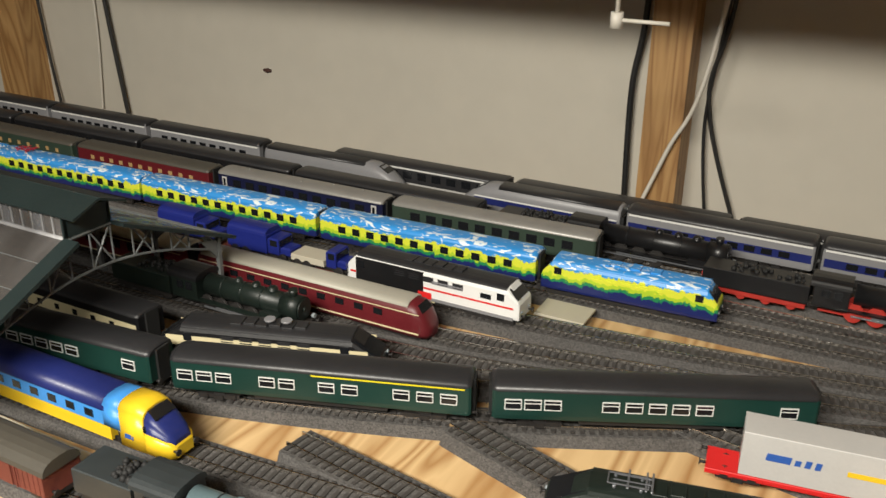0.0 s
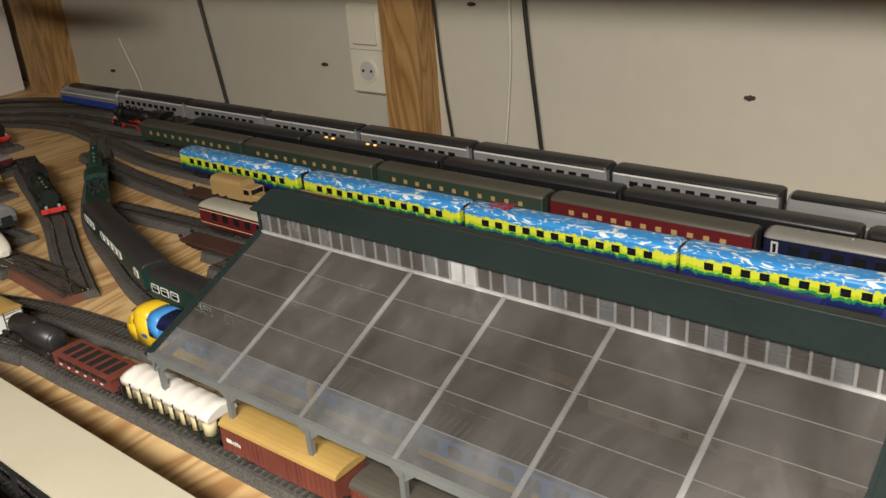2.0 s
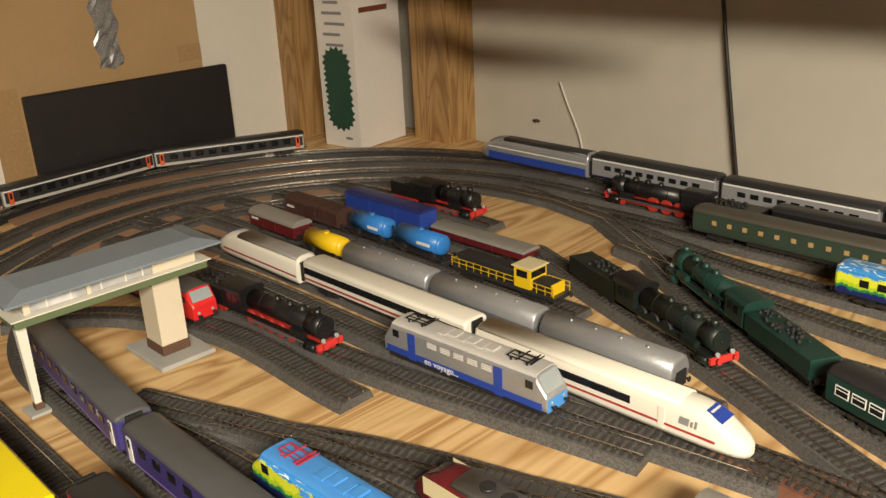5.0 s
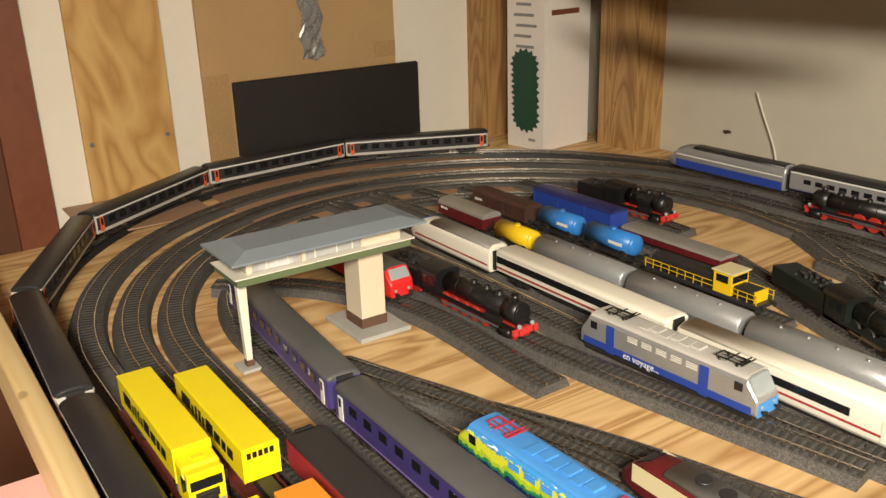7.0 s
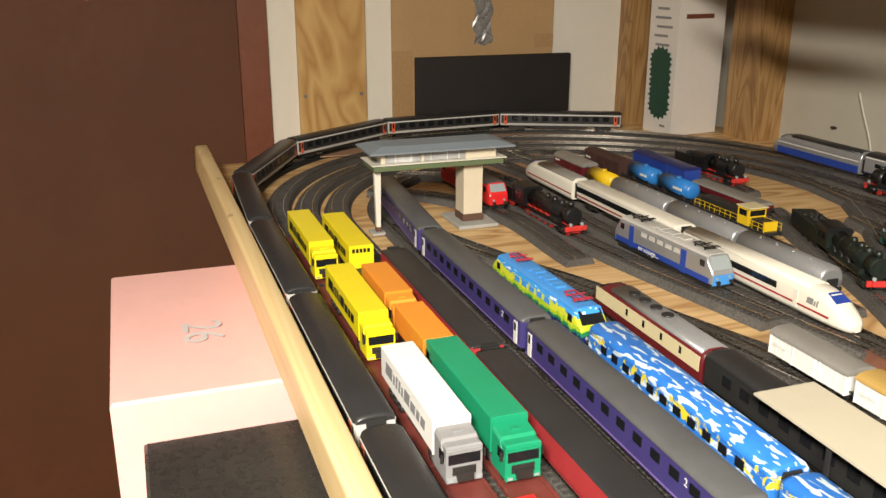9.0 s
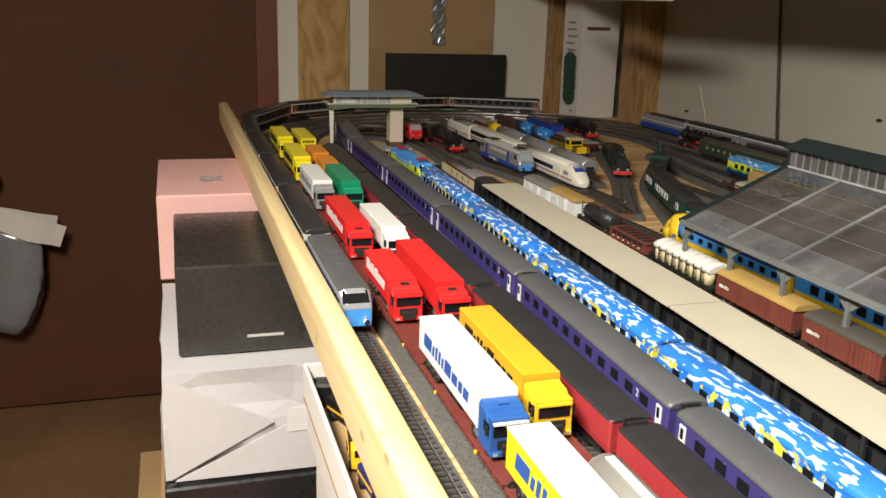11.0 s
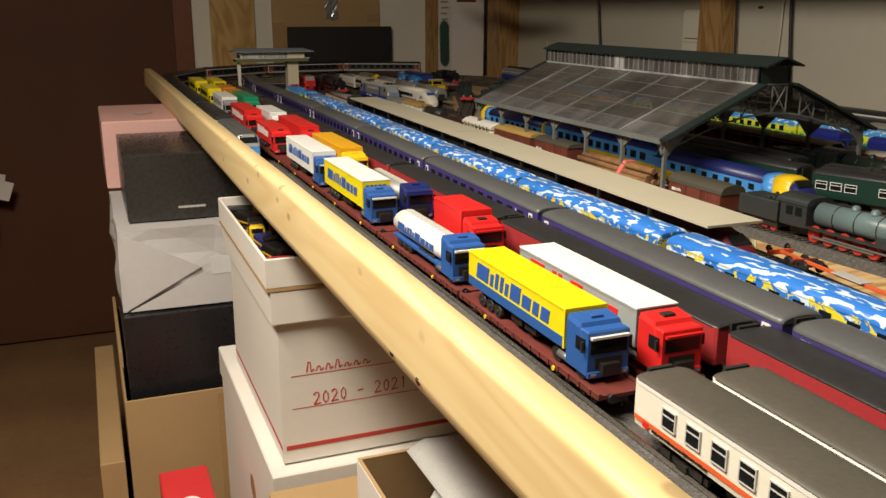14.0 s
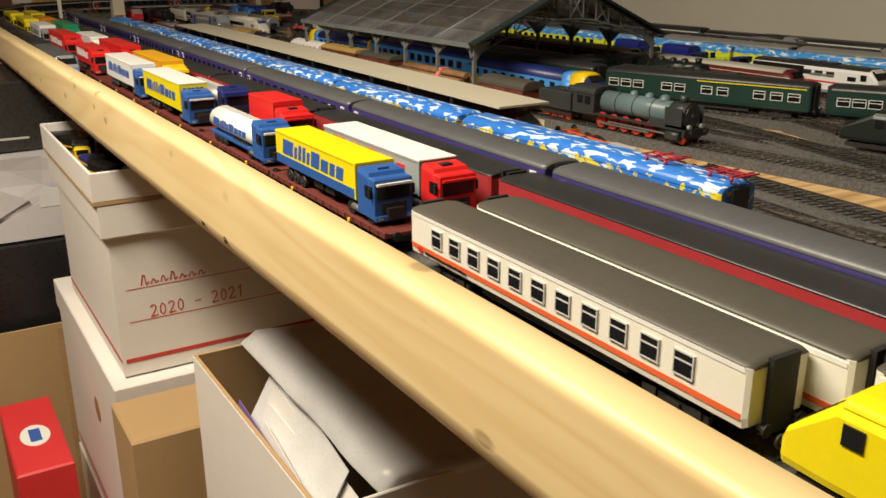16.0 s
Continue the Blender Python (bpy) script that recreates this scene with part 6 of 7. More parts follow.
for x in spread(12, 1.12, -0.83):
    yc = 0.1690 + 0.0288 * (-0.227 - x) + 0.0025
    part("canopy_post", box(nb(), x - 0.0016, x + 0.0016, yc - 0.0012, yc + 0.0012, TZ + 0.0005, TZ + 0.0555), "roof_dark", canopy)
tagged(part("platform", box(nb(), -0.67, -0.44, 0.368, 0.384, TZ + 0.0005, TZ + 0.012, 0.0005), "cream_board"), "low cream platform edge beside the station roof", "platform")
tagged(part("platform", box(nb(), -1.04, -0.42, 0.3675, 0.3845, TZ + 0.0121, TZ + 0.0135, 0.0003), "cream_board"), "cream platform slab beside the station roof", "platform")
tagged(part("loading_plate", box(nb(), -0.219, -0.165, 0.774, 0.812, TZ + 0.0095, TZ + 0.0125, 0.0004), "cream_board"), "small cream plate lying across the rails", "plate")

# ---- front storage tracks: lorries on low wagons ----
for k in range(10):
    low_wagon("red-brown low-floor wagon carrying a model lorry", -2.068 + k * 0.2036, -2.068 + (k + 1) * 0.2036, YA)
    low_wagon("red-brown low-floor wagon carrying a model lorry", -2.068 + k * 0.2036, -2.068 + (k + 1) * 0.2036, YB)
truck("yellow model lorry with black lettering bars on a wagon", -2.052, YA, "lemon", "lemon", letters="letter_black")
truck("yellow model lorry with black lettering bars on a wagon", -1.818, YA, "lemon", "lemon", letters="letter_black")
truck("white model lorry with grey cab on a wagon", -1.594, YA, "white", "mid_grey", letters="mid_grey", L=0.138)
truck("red model lorry with white-striped cab on a wagon", -1.348, YA, "bright_red", "bright_red", letters="letter_white", L=0.154)
truck("red model lorry with white lettering bars on a wagon", -1.084, YA, "bright_red", "bright_red", L=0.112, letters="letter_white", zt=0.059, lines=2)
truck("white box lorry with blue cab and blue lettering bars", -0.855, YA, "white", "truck_blue", letters="letter_blue", L=0.154)
truck("yellow and white box lorry with blue cab and blue lettering bars", -0.645, YA, "lemon", "truck_blue", "white", letters="letter_blue", lines=2, L=0.155)
truck("white tank lorry with blue cab and blue lettering bars", -0.402, YA, "white", "truck_blue", L=0.124, letters="letter_blue", kind="tank")
truck("large yellow box lorry with blue skirt and blue cab", -0.220, YA, "lemon", "truck_blue", letters="letter_blue", band="truck_blue", lines=2, L=0.143, zt=0.0602)
truck("yellow box trailer with dark green underframe on a wagon", -2.024, YB, "lemon", "lemon", L=0.150, letters="letter_black", lines=2, cabless=True)
truck("orange container lorry on a wagon", -1.818, YB, "orange", "orange", L=0.094, zt=0.060)
truck("orange container lorry on a wagon", -1.690, YB, "orange", "orange", L=0.090, zt=0.060)
truck("green model lorry on a wagon", -1.593, YB, "green_truck", "green_truck", L=0.148)
truck("white model lorry on a wagon", -1.308, YB, "white", "white", L=0.132, zt=0.060)
truck("plain red model lorry on a wagon", -1.105, YB, "bright_red", "bright_red", L=0.158)
truck("amber model lorry with dark lettering bars on a wagon", -0.870, YB, "amber", "yellow", L=0.150, letters="letter_black")
truck("grey tank lorry with dark blue cab on a wagon", -0.622, YB, "roof_silver", "navy", L=0.126, kind="tank")
truck("short red box lorry on a wagon", -0.395, YB, "bright_red", "bright_red", L=0.066)
truck("white-topped box lorry with red cab and red lettering bars", -0.217, YB, "pale_glass", "bright_red", "white", letters="bright_red", L=0.154, zt=0.0590)

for k in range(4):
    coach("ivory express coach with orange-red stripe and olive roof", -0.006 + 0.1285, YA + 0.0015, 0, 0.257, "ivory", "roof_olive", win=11, ww=0.0095, wz=(0.0270, 0.0350), zs=0.0398, zr=0.0440, frame="light_grey", stripes=((0.0214, 0.0237, "orange_red"), (0.0380, 0.0398, "letter_white")), extra="express") if k == 0 else None
    coach("ivory express coach with orange-red stripe and olive roof", 0.011 + 0.1285 + k * 0.259, YB - 0.004, 0, 0.257, "ivory", "roof_olive", win=11, ww=0.0095, wz=(0.0270, 0.0350), zs=0.0410, zr=0.0452, frame="light_grey", stripes=((0.0214, 0.0237, "orange_red"), (0.0380, 0.0398, "letter_white")), extra="express") if k < 2 else None
box_loco("electric_locomotive", "bright lemon-yellow electric locomotive with sloping windscreens", 0.364, YA, 0, 0.200, "lemon", "lemon", slope=0.020, zn=0.026)
for k in range(8):
    coach("dark red coach with charcoal roof on a storage track", -1.902 + 0.1550 + k * 0.310, YRD + (0.002 if k > 4 else 0.0), 0, 0.307, "red_side", "roof_dark", win=0, zs=0.0395, zr=0.0430, power=0.95)
for k, y in enumerate((0.1145, 0.1125, 0.1070, 0.1000, 0.0935, 0.0880, 0.0850, 0.0850)):
    coach("purple coach with grey roof and white class figures", -1.945 + 0.160 + k * 0.3198, y, (-0.2, -0.6, -1.1, -1.2, -1.1, -0.8, 0, 0)[k], 0.317, "purple", "roof_grey", win=11, ww=0.0115, wz=(0.0318, 0.0385), zs=0.0425, zr=0.0515, extra="class", doors="letter_white")
coach("purple coach with grey roof and white class figures", -2.098, 0.1265, -4.5, 0.300, "purple", "roof_grey", win=11, ww=0.0115, wz=(0.0318, 0.0385), zs=0.0425, zr=0.0515, extra="class", doors="letter_white")
for x, y in ((-1.730, 0.172),):
    box_loco("electric_locomotive", "sky-blue and yellow electric locomotive with red pantographs", x, y, 1.5, 0.212, "cartoon", "sky", panto="panto_red", slope=0.014)
for k, y in enumerate((0.1670, 0.1600, 0.1530, 0.1475, 0.1445, 0.1450)):
    coach("coach painted blue with white brush strokes over yellow", -1.604 + 0.137 + k * 0.2742 + (0.018 if k == 5 else 0), y, (-1.4, -1.5, -1.3, -0.9, -0.3, 0)[k], 0.2715 if k < 5 else 0.306, "wave", "wave", win=11, ww=0.010, wz=(0.0300, 0.0365), power=0.6, zr=0.052, zs=0.0395)
for x in (0.005, 0.062):
    pantograph(tagged(thing("roof_pantograph", "red folded pantograph on the painted train's roof", "pantograph", "roof pantographs", x, 0.145, TZ + LIFT)), 0, 0.0515, "panto_red")
# burgundy diesel train under the canopy
t = express_end("diesel_railcar", "burgundy and cream diesel railcar with silver roof and round fans", -1.627, 0.2425, 179, 0.220, "dark_red", "silver", ((0.024, 0.0385, "cream"),), "diesel train", nose_len=0.05, tip="dark_red", screen="window", win=4, ww=0.004, wz=(0.029, 0.036))
for k in range(4):
    part("roof_fan", tube(nb(), "z", 0.038 - k * 0.021, 0, 0.0465, 0.0062, 0.0018, 22), "roof_dark", t)
# Middle coaches are coloured black in place of the canopy's shade
for k in range(4):
    coach("railcar coach beneath the canopy, blackened to stand for its shade", -1.516 + 0.1255 + k * 0.251, (0.2335, 0.2240, 0.2155, 0.2070)[k], -1.9, 0.248, "gangway", "roof_dark", win=8, ww=0.012, wz=(0.028, 0.036), zr=0.049)
express_end("diesel_railcar", "burgundy and cream diesel railcar with silver roof", -0.343, 0.203, -0.6, 0.282, "dark_red", "dark_red", ((0.024, 0.0385, "cream"),), "diesel train", nose_len=0.05, screen="window", win=4, ww=0.004, wz=(0.029, 0.036))

# ---- goods track ----
van("white van with grey roof and raised lookout", -1.556, -1.450, YG, "white", "roof_silver", 0.036, 0.042)
van("white van with ochre roof", -1.447, -1.345, YG, "white", "ochre_roof", 0.038, 0.0435)
tank_wagon("dark grey two-axle tank wagon", -1.340, -1.242, YG, "roof_dark", 0.0115, plate=False)
t = van("brown slotted mineral wagon", -1.238, -1.132, YG, "wagon_brown", "wagon_brown", 0.030, 0.0305, door=False)
for k in range(6):
    for s in (-1, 1):
        part("slot", box(nb(), -0.040 + k * 0.0140, -0.0295 + k * 0.0140, s * 0.0157 - 0.0008, s * 0.0157 + 0.0008, 0.0245, 0.0290), "gangway", t)
    part("roof_slot", box(nb(), -0.040 + k * 0.0140, -0.0315 + k * 0.0140, -0.011, 0.011, 0.0300, 0.0309), "gangway", t)
    part("mark", box(nb(), -0.040 + k * 0.0140, -0.036 + k * 0.0140, -0.0161, -0.0156, 0.0200, 0.0214), "letter_white", t)
t = flat_wagon("flat wagon carrying yellow drums under a white cover", -1.124, -0.987, YG, "loco_green")
for k in range(8):
    for s in (-1, 1):
        part("drum", tube(nb(), "z", -0.056 + k * 0.0155, s * 0.0085, 0.0265, 0.0062, 0.0155, 14), "cream", t)
        part("stake", box(nb(), -0.0642 + k * 0.0155, -0.0628 + k * 0.0155, s * 0.0155 - 0.0006, s * 0.0155 + 0.0006, 0.0150, 0.0370), "underframe", t)
bm = nb()
secs = []
for k in range(25):
    x = -0.064 + k * 0.124 / 24
    z = 0.0405 + 0.0022 * abs(math.sin(k * math.pi / 3))
    secs.append((x, [(-0.0160, 0.0335), (-0.0150, 0.0375), (-0.010, z), (0.0, z + 0.0022), (0.010, z), (0.0150, 0.0375), (0.0160, 0.0335)]))
part("cover", loft(bm, secs, True), "white_card", t, "crumpled white cover")
van("brown covered van with ochre roof", -0.982, -0.846, YG, "wagon_brown", "ochre_roof", 0.040, 0.0455)
van("brown covered van with grey-brown roof", -0.838, -0.730, YG, "wagon_brown", "roof_olive", 0.040, 0.0455)
t = flat_wagon("flat wagon loaded with tied brown logs", -0.722, -0.530, YG, "underframe")
for k in range(11):
    row, i = (0, k) if k < 5 else ((1, k - 5) if k < 9 else (2, k - 9))
    y = (-0.0125 + 0.0064 * i) + 0.0032 * row
    bm = tube(nb(), "x", random.uniform(-0.004, 0.004), 0, 0, random.uniform(0.0033, 0.0042), 0.160 + random.uniform(-0.01, 0.01), 9)
    bmesh.ops.transform(bm, matrix=pose(0, y, 0.0228 + 0.0066 * row, 0, random.uniform(-0.7, 0.7), random.uniform(-1.2, 1.2)), verts=bm.verts)
    part("log", bm, "log", t)
part("tie", loft(nb(), [(0.018, [(-0.0162, 0.0188), (-0.0160, 0.0260), (-0.006, 0.0415), (0.006, 0.0415), (0.0160, 0.0260), (0.0162, 0.0188)]), (0.026, [(-0.0162, 0.0188), (-0.0160, 0.0260), (-0.006, 0.0415), (0.006, 0.0415), (0.0160, 0.0260), (0.0162, 0.0188)])]), "strap_pink", t, "salmon pink tie")
van("weathered brown van with rounded grey roof", -0.498, -0.398, YG, "wagon_brown", "roof_olive", 0.036, 0.0455)
steam_loco("dark steam locomotive with pale slate boiler and red wheels", -0.278, YG + 0.018, 2.5, 0.165, 0.062, "slate", "wheel_red", "underframe", 5, 0.0072, 1, "pale_slate", cab_roof="slate", deflectors=True)

sk = thing("skeleton_wagon", "empty orange-red skeleton wagon with a thin centre spine", "goods wagon", "goods wagons", -0.140, 0.2535, TZ + LIFT, -6)
part("spine", box(nb(), -0.105, 0.105, -0.0016, 0.0016, 0.0150, 0.0178, 0.0003), "orange_red", sk)
for dx in (-0.070, 0.070):
    part("cross_beam", box(nb(), dx - 0.0016, dx + 0.0016, -0.0130, 0.0130, 0.0152, 0.0180, 0.0003), "flat_red", sk)
    bogie(sk, dx, 0.02, "underframe")
part("deck_plate", box(nb(), -0.030, 0.004, -0.0060, 0.0060, 0.0178, 0.0186, 0.0002), "light_grey", sk, "pale deck plate")
for dx in (-0.103, 0.103):
    part("buffer_beam", box(nb(), dx - 0.0012, dx + 0.0012, -0.0130, 0.0130, 0.0140, 0.0185, 0.0003), "orange_red", sk)
    buffers(sk, dx, "underframe")

# ---- under the station roof ----
for x, rz in ((-1.094, 180), (-0.500, 0)):
    railcar_end("yellow and blue electric railcar with a high cab nose", x, YK, rz, nose="navy" if rz == 0 else "yellow")
coach("blue electric railcar middle coach", -0.787, YK, 0, 0.325, "sky", "navy", stripes=((0.0140, 0.0250, "yellow"),), win=12)


def between(a, b, **kw):
    rz = math.degrees(math.atan2(b[1] - a[1], b[0] - a[0]))
    return dict(x=(a[0] + b[0]) / 2, y=(a[1] + b[1]) / 2, rz=rz, L=round(math.hypot(b[0] - a[0], b[1] - a[1]), 4), **kw)


FIRST = (0.06, 0.125, 0.19, 0.335, 0.40, 0.53, 0.605, 0.77, 0.845, 0.92)  # uneven window groups
SECOND = (0.075, 0.135, 0.195, 0.37, 0.44, 0.51, 0.58, 0.65, 0.90)
for a, b, stripe in (((-1.555, 0.576), (-1.285, 0.486), 0), ((-1.276, 0.482), (-0.990, 0.467), 1), ((-0.985, 0.467), (-0.700, 0.463), 0), ((-0.695, 0.460), (-0.445, 0.486), 0), ((-0.435, 0.489), (-0.187, 0.576), 1), ((-0.178, 0.579), (0.061, 0.693), 0)):
    coach("dark green coach with charcoal roof and white-framed windows", side="green", roof="roof_dark", win=9, ww=0.0125, wz=(0.0275, 0.0345), frame="letter_white", at=FIRST if stripe else SECOND, extra="half_line" if stripe else None, **between(a, b))
d = between((-1.815, 0.741), (-1.565, 0.588))
steam_loco("dark green steam locomotive with tender on the curve", d["x"], d["y"], d["rz"] + 180, 0.170, 0.115, "green", "underframe", "underframe", 3, 0.0092, 2, "green", cab_roof="green")
d = between((-0.754, 0.532), (-0.504, 0.532))
coach("black coach with a low cream side band", side="black", roof="roof_dark", stripes=((0.0240, 0.0345, "cream"),), win=8, ww=0.006, wz=(0.0270, 0.0320), zr=0.049, **d)
d = between((-0.496, 0.534), (-0.293, 0.603))
t = box_loco("diesel_locomotive", "black-roofed diesel locomotive with cream band and round fans", d["x"], d["y"], d["rz"], d["L"], "black", "roof_dark", slope=0.026, zn=0.022, zt=0.042, nose="black", stripes=((0.0240, 0.0330, "cream"),))
for dx in (0.0, 0.016):
    part("fan", tube(nb(), "z", dx, 0, 0.0505, 0.0052, 0.002, 18), "mid_grey", t)
steam_loco("dark green steam locomotive without lit lamps", -0.517, 0.623, 0, 0.165, 0.09, "loco_green", "underframe", "underframe", 4, 0.0082, 1, "loco_green")
coach("dark red coach with pale grey roof", -1.276, 0.657, 0, 0.270, "dark_red", "roof_cream", stripes=((0.0375, 0.0383, "cream"), (0.0225, 0.0231, "cream")), win=10, ww=0.010, zr=0.050)
for x in (-0.993, -0.715):
    coach("dark red railcar coach with cream lines", x, 0.668, 0, 0.272, "dark_red", "roof_cream", stripes=((0.0375, 0.0383, "cream"), (0.0165, 0.0180, "cream")), win=10, ww=0.010, zr=0.050)
t = express_end("diesel_railcar", "dark red railcar with cream roof and rounded nose", -0.427, 0.677, 0, 0.290, "dark_red", "roof_cream", ((0.0375, 0.0383, "cream"), (0.0165, 0.0180, "cream")), "diesel railcar", zt=0.047, nose_len=0.024, screen="window", win=10, ww=0.010, wz=(0.0285, 0.035))
flat_wagon("dark brown empty flat wagon", -1.396, -1.159, 0.608, "wagon_dark")
flat_wagon("brown flat wagon carrying sand-coloured model trucks", -1.549, -1.157, 0.730, "wagon_dark")
flat_wagon("brown flat wagon carrying blue model trucks", -0.800, -0.425, 0.742, "flat_red")


def small_truck(label, x, y, cargo, cab, L=0.085, canvas=True):
    t = thing("model_truck", label, "toy lorry", "model trucks on flat wagons", x, y, TZ + 0.0185 + LIFT)
    part("chassis", box(nb(), 0, L, -0.009, 0.009, 0.005, 0.008), "underframe", t)
    if canvas:
        part("canvas_body", loft(nb(), [(0.001, ring_roof(0.0132, 0.030, 0.037)), (L * 0.64, ring_roof(0.0132, 0.030, 0.037))]), cargo, t)
        part("side_board", box(nb(), 0, L * 0.65, -0.0134, 0.0134, 0.0085, 0.0305, 0.0005), cargo, t)
    else:
        part("tray", box(nb(), 0, L * 0.62, -0.0132, 0.0132, 0.0085, 0.016, 0.0004), cargo, t)
    part("cab", box(nb(), L * 0.66, L * 0.84, -0.0125, 0.0125, 0.0085, 0.0285, 0.0015), cab, t)
    part("bonnet", box(nb(), L * 0.84, L, -0.010, 0.010, 0.0085, 0.0190, 0.002), cab, t)
    part("windscreen", box(nb(), L * 0.835, L * 0.845, -0.0105, 0.0105, 0.0200, 0.0265), "window", t)
    for s in (-1, 1):
        part("side_window", box(nb(), L * 0.70, L * 0.81, s * 0.0125 - 0.0004, s * 0.0125 + 0.0004, 0.0195, 0.0265), "window", t)
    for dx in (L * 0.12, L * 0.30, L * 0.88):
        for s in (-1, 1):
            part("wheel", tube(nb(), "y", dx, s * 0.0115, 0.0058, 0.0058, 0.004, 16), "underframe", t)
    return t


small_truck("sand-coloured canvas-topped model truck", -1.474, 0.728, "sand", "sand", 0.102)
small_truck("peach-coloured canvas-topped model truck", -1.304, 0.728, "peach", "peach", 0.106)
small_truck("dark blue model truck", -0.690, 0.738, "truck_navy", "truck_navy", 0.088)
small_truck("dark blue model truck", -0.584, 0.740, "truck_navy", "truck_navy", 0.088)
small_truck("blue model pickup with cream tray", -0.494, 0.741, "cream_board", "truck_navy", 0.072, False)
t = box_loco("diesel_locomotive", "white and black diesel locomotive with red stripe", -0.322, 0.751, 0, 0.205, "white", "roof_dark", slope=0.013, zn=0.031, stripes=((0.0150, 0.0180, "mid_grey"), (0.0262, 0.0280, "bright_red")))
strip(t, 0.004, 0.040, 0.0166, 0.0350, 0.0385, "mid_grey", "grille")
strip(t, 0.060, 0.072, 0.0166, 0.0330, 0.0385, "window", "cab_window")
part("red_tail", box(nb(), -0.012, 0.004, -0.0171, 0.0171, 0.0165, 0.0240, 0.0003), "bright_red", t)
part("rear_half", loft(nb(), [(-0.0895, ring_body(0.0169, 0.0140, 0.0455)), (-0.006, ring_body(0.0169, 0.0140, 0.0455))]), "black", t, "black rear half")

# ---- rear rows ----
TOON = ((-1.654, 0.805), (-1.361, 0.803), (-1.077, 0.806), (-0.797, 0.815), (-0.519, 0.826), (-0.235, 0.838))
for a, b in zip(TOON, TOON[1:]):
    d = between(a, b)
    d["L"] = 0.281
    coach("cartoon-painted coach in blue, yellow, green and navy", side="cartoon", roof="cartoon", win=12, ww=0.0098, wz=(0.0290, 0.0360), power=0.6, zs=0.0410, zr=0.0520, **d)
pantograph(tagged(thing("roof_pantograph", "red folded pantograph on a coach roof", "pantograph", "", -1.030, 0.8075, TZ + LIFT)), 0, 0.0520, "panto_red")
box_loco("electric_locomotive", "cartoon-painted electric locomotive in blue, yellow, green and navy", -0.140, 0.842, 2.5, 0.186, "cartoon", "cartoon", slope=0.012)
for k in range(3):
    coach("dark green coach with dull grey roof", -1.874 + 0.1450 + k * 0.290, 0.885, 0, 0.286, "teal", "roof_olive", win=11, ww=0.0062, glass="sand", wz=(0.029, 0.034))
coach("dark red coach with dull grey roof", -0.872, 0.888, 0, 0.262, "dark_red", "roof_olive", win=11, ww=0.007, glass="sand", wz=(0.029, 0.034))
coach("dark blue coach with silver roof", -0.603, 0.898, 1, 0.268, "midnight", "roof_silver", win=10, vents=5, doors="light_grey")
coach("dark green coach with silver roof", -0.331, 0.912, 2.5, 0.268, "teal", "roof_silver", win=10)
steam_loco("large black steam locomotive with red wheels and running gear", 0.077, 0.923, 0, 0.205, 0.115, "black", "wheel_red", "buffer_red", 5, 0.0090, 2, "black", deflectors=True)
t = steam_loco("black steam locomotive with bright red wheels", -1.923, 0.937, 180, 0.165, 0.085, "black", "wheel_red", "buffer_red", 3, 0.0095, 2, "black")
for k in range(5):
    c = coach("black coach with charcoal roof on a rear track", -1.793 + 0.1435 + k * 0.287, 0.944, 0, 0.283, "black", "roof_dark", win=10)
for x in (-1.46, -1.445, -1.37, -1.355):
    tagged(part("roof_lamp", box(nb(), x - 0.0022, x + 0.0022, 0.9395, 0.9430, TZ + 0.0545, TZ + 0.0562), "tail_glow"), "small lit orange lamp on a coach roof", "lamp", "lit roof lamps")
steam_loco("black steam locomotive on a rear track", -0.200, 0.960, 0, 0.190, 0.1, "black", "underframe", "underframe", 4, 0.0090, 2, "black")
express_end("high_speed_power_car", "silver and blue high-speed power car with sloping nose", -2.255, 1.011, 180, 0.245, "silver", "roof_dark", ((0.0140, 0.0270, "cobalt"), (0.0345, 0.0365, "letter_white")), "high-speed train", nose_len=0.062, screen="window", zt=0.053)
for k in range(6):
    coach("silver high-speed coach with dark windows", -2.130 + 0.1145 + k * 0.2298, 1.011, 0, 0.227, "mid_grey", "roof_dark", stripes=((0.0140, 0.0200, "navy"), (0.0415, 0.0435, "letter_white")), win=9, ww=0.012, wz=(0.0300, 0.0360), zs=0.044, zr=0.0565)
express_end("high_speed_power_car", "silver and pale grey high-speed power car with sloping nose", -0.631, 1.011, 0, 0.236, "mid_grey", "roof_dark", ((0.0140, 0.0290, "light_grey"),), "high-speed train", nose_len=0.062, screen="window", zt=0.053)
express_end("high_speed_power_car", "silver and dark blue high-speed power car with sloping nose", -0.313, 1.015, 180, 0.225, "mid_grey", "roof_dark", ((0.0260, 0.0345, "navy"), (0.0350, 0.0368, "letter_white")), "high-speed train", nose_len=0.062, screen="window", zt=0.053)
for k in range(3):
    coach("silver high-speed coach with dark blue band", -0.198 + 0.1115 + k * 0.223, 1.015, 0, 0.221, "mid_grey", "roof_dark", stripes=((0.0260, 0.0345, "navy"), (0.0415, 0.0435, "letter_white")), win=9, ww=0.012, wz=(0.0275, 0.0335), zs=0.044, zr=0.0565)

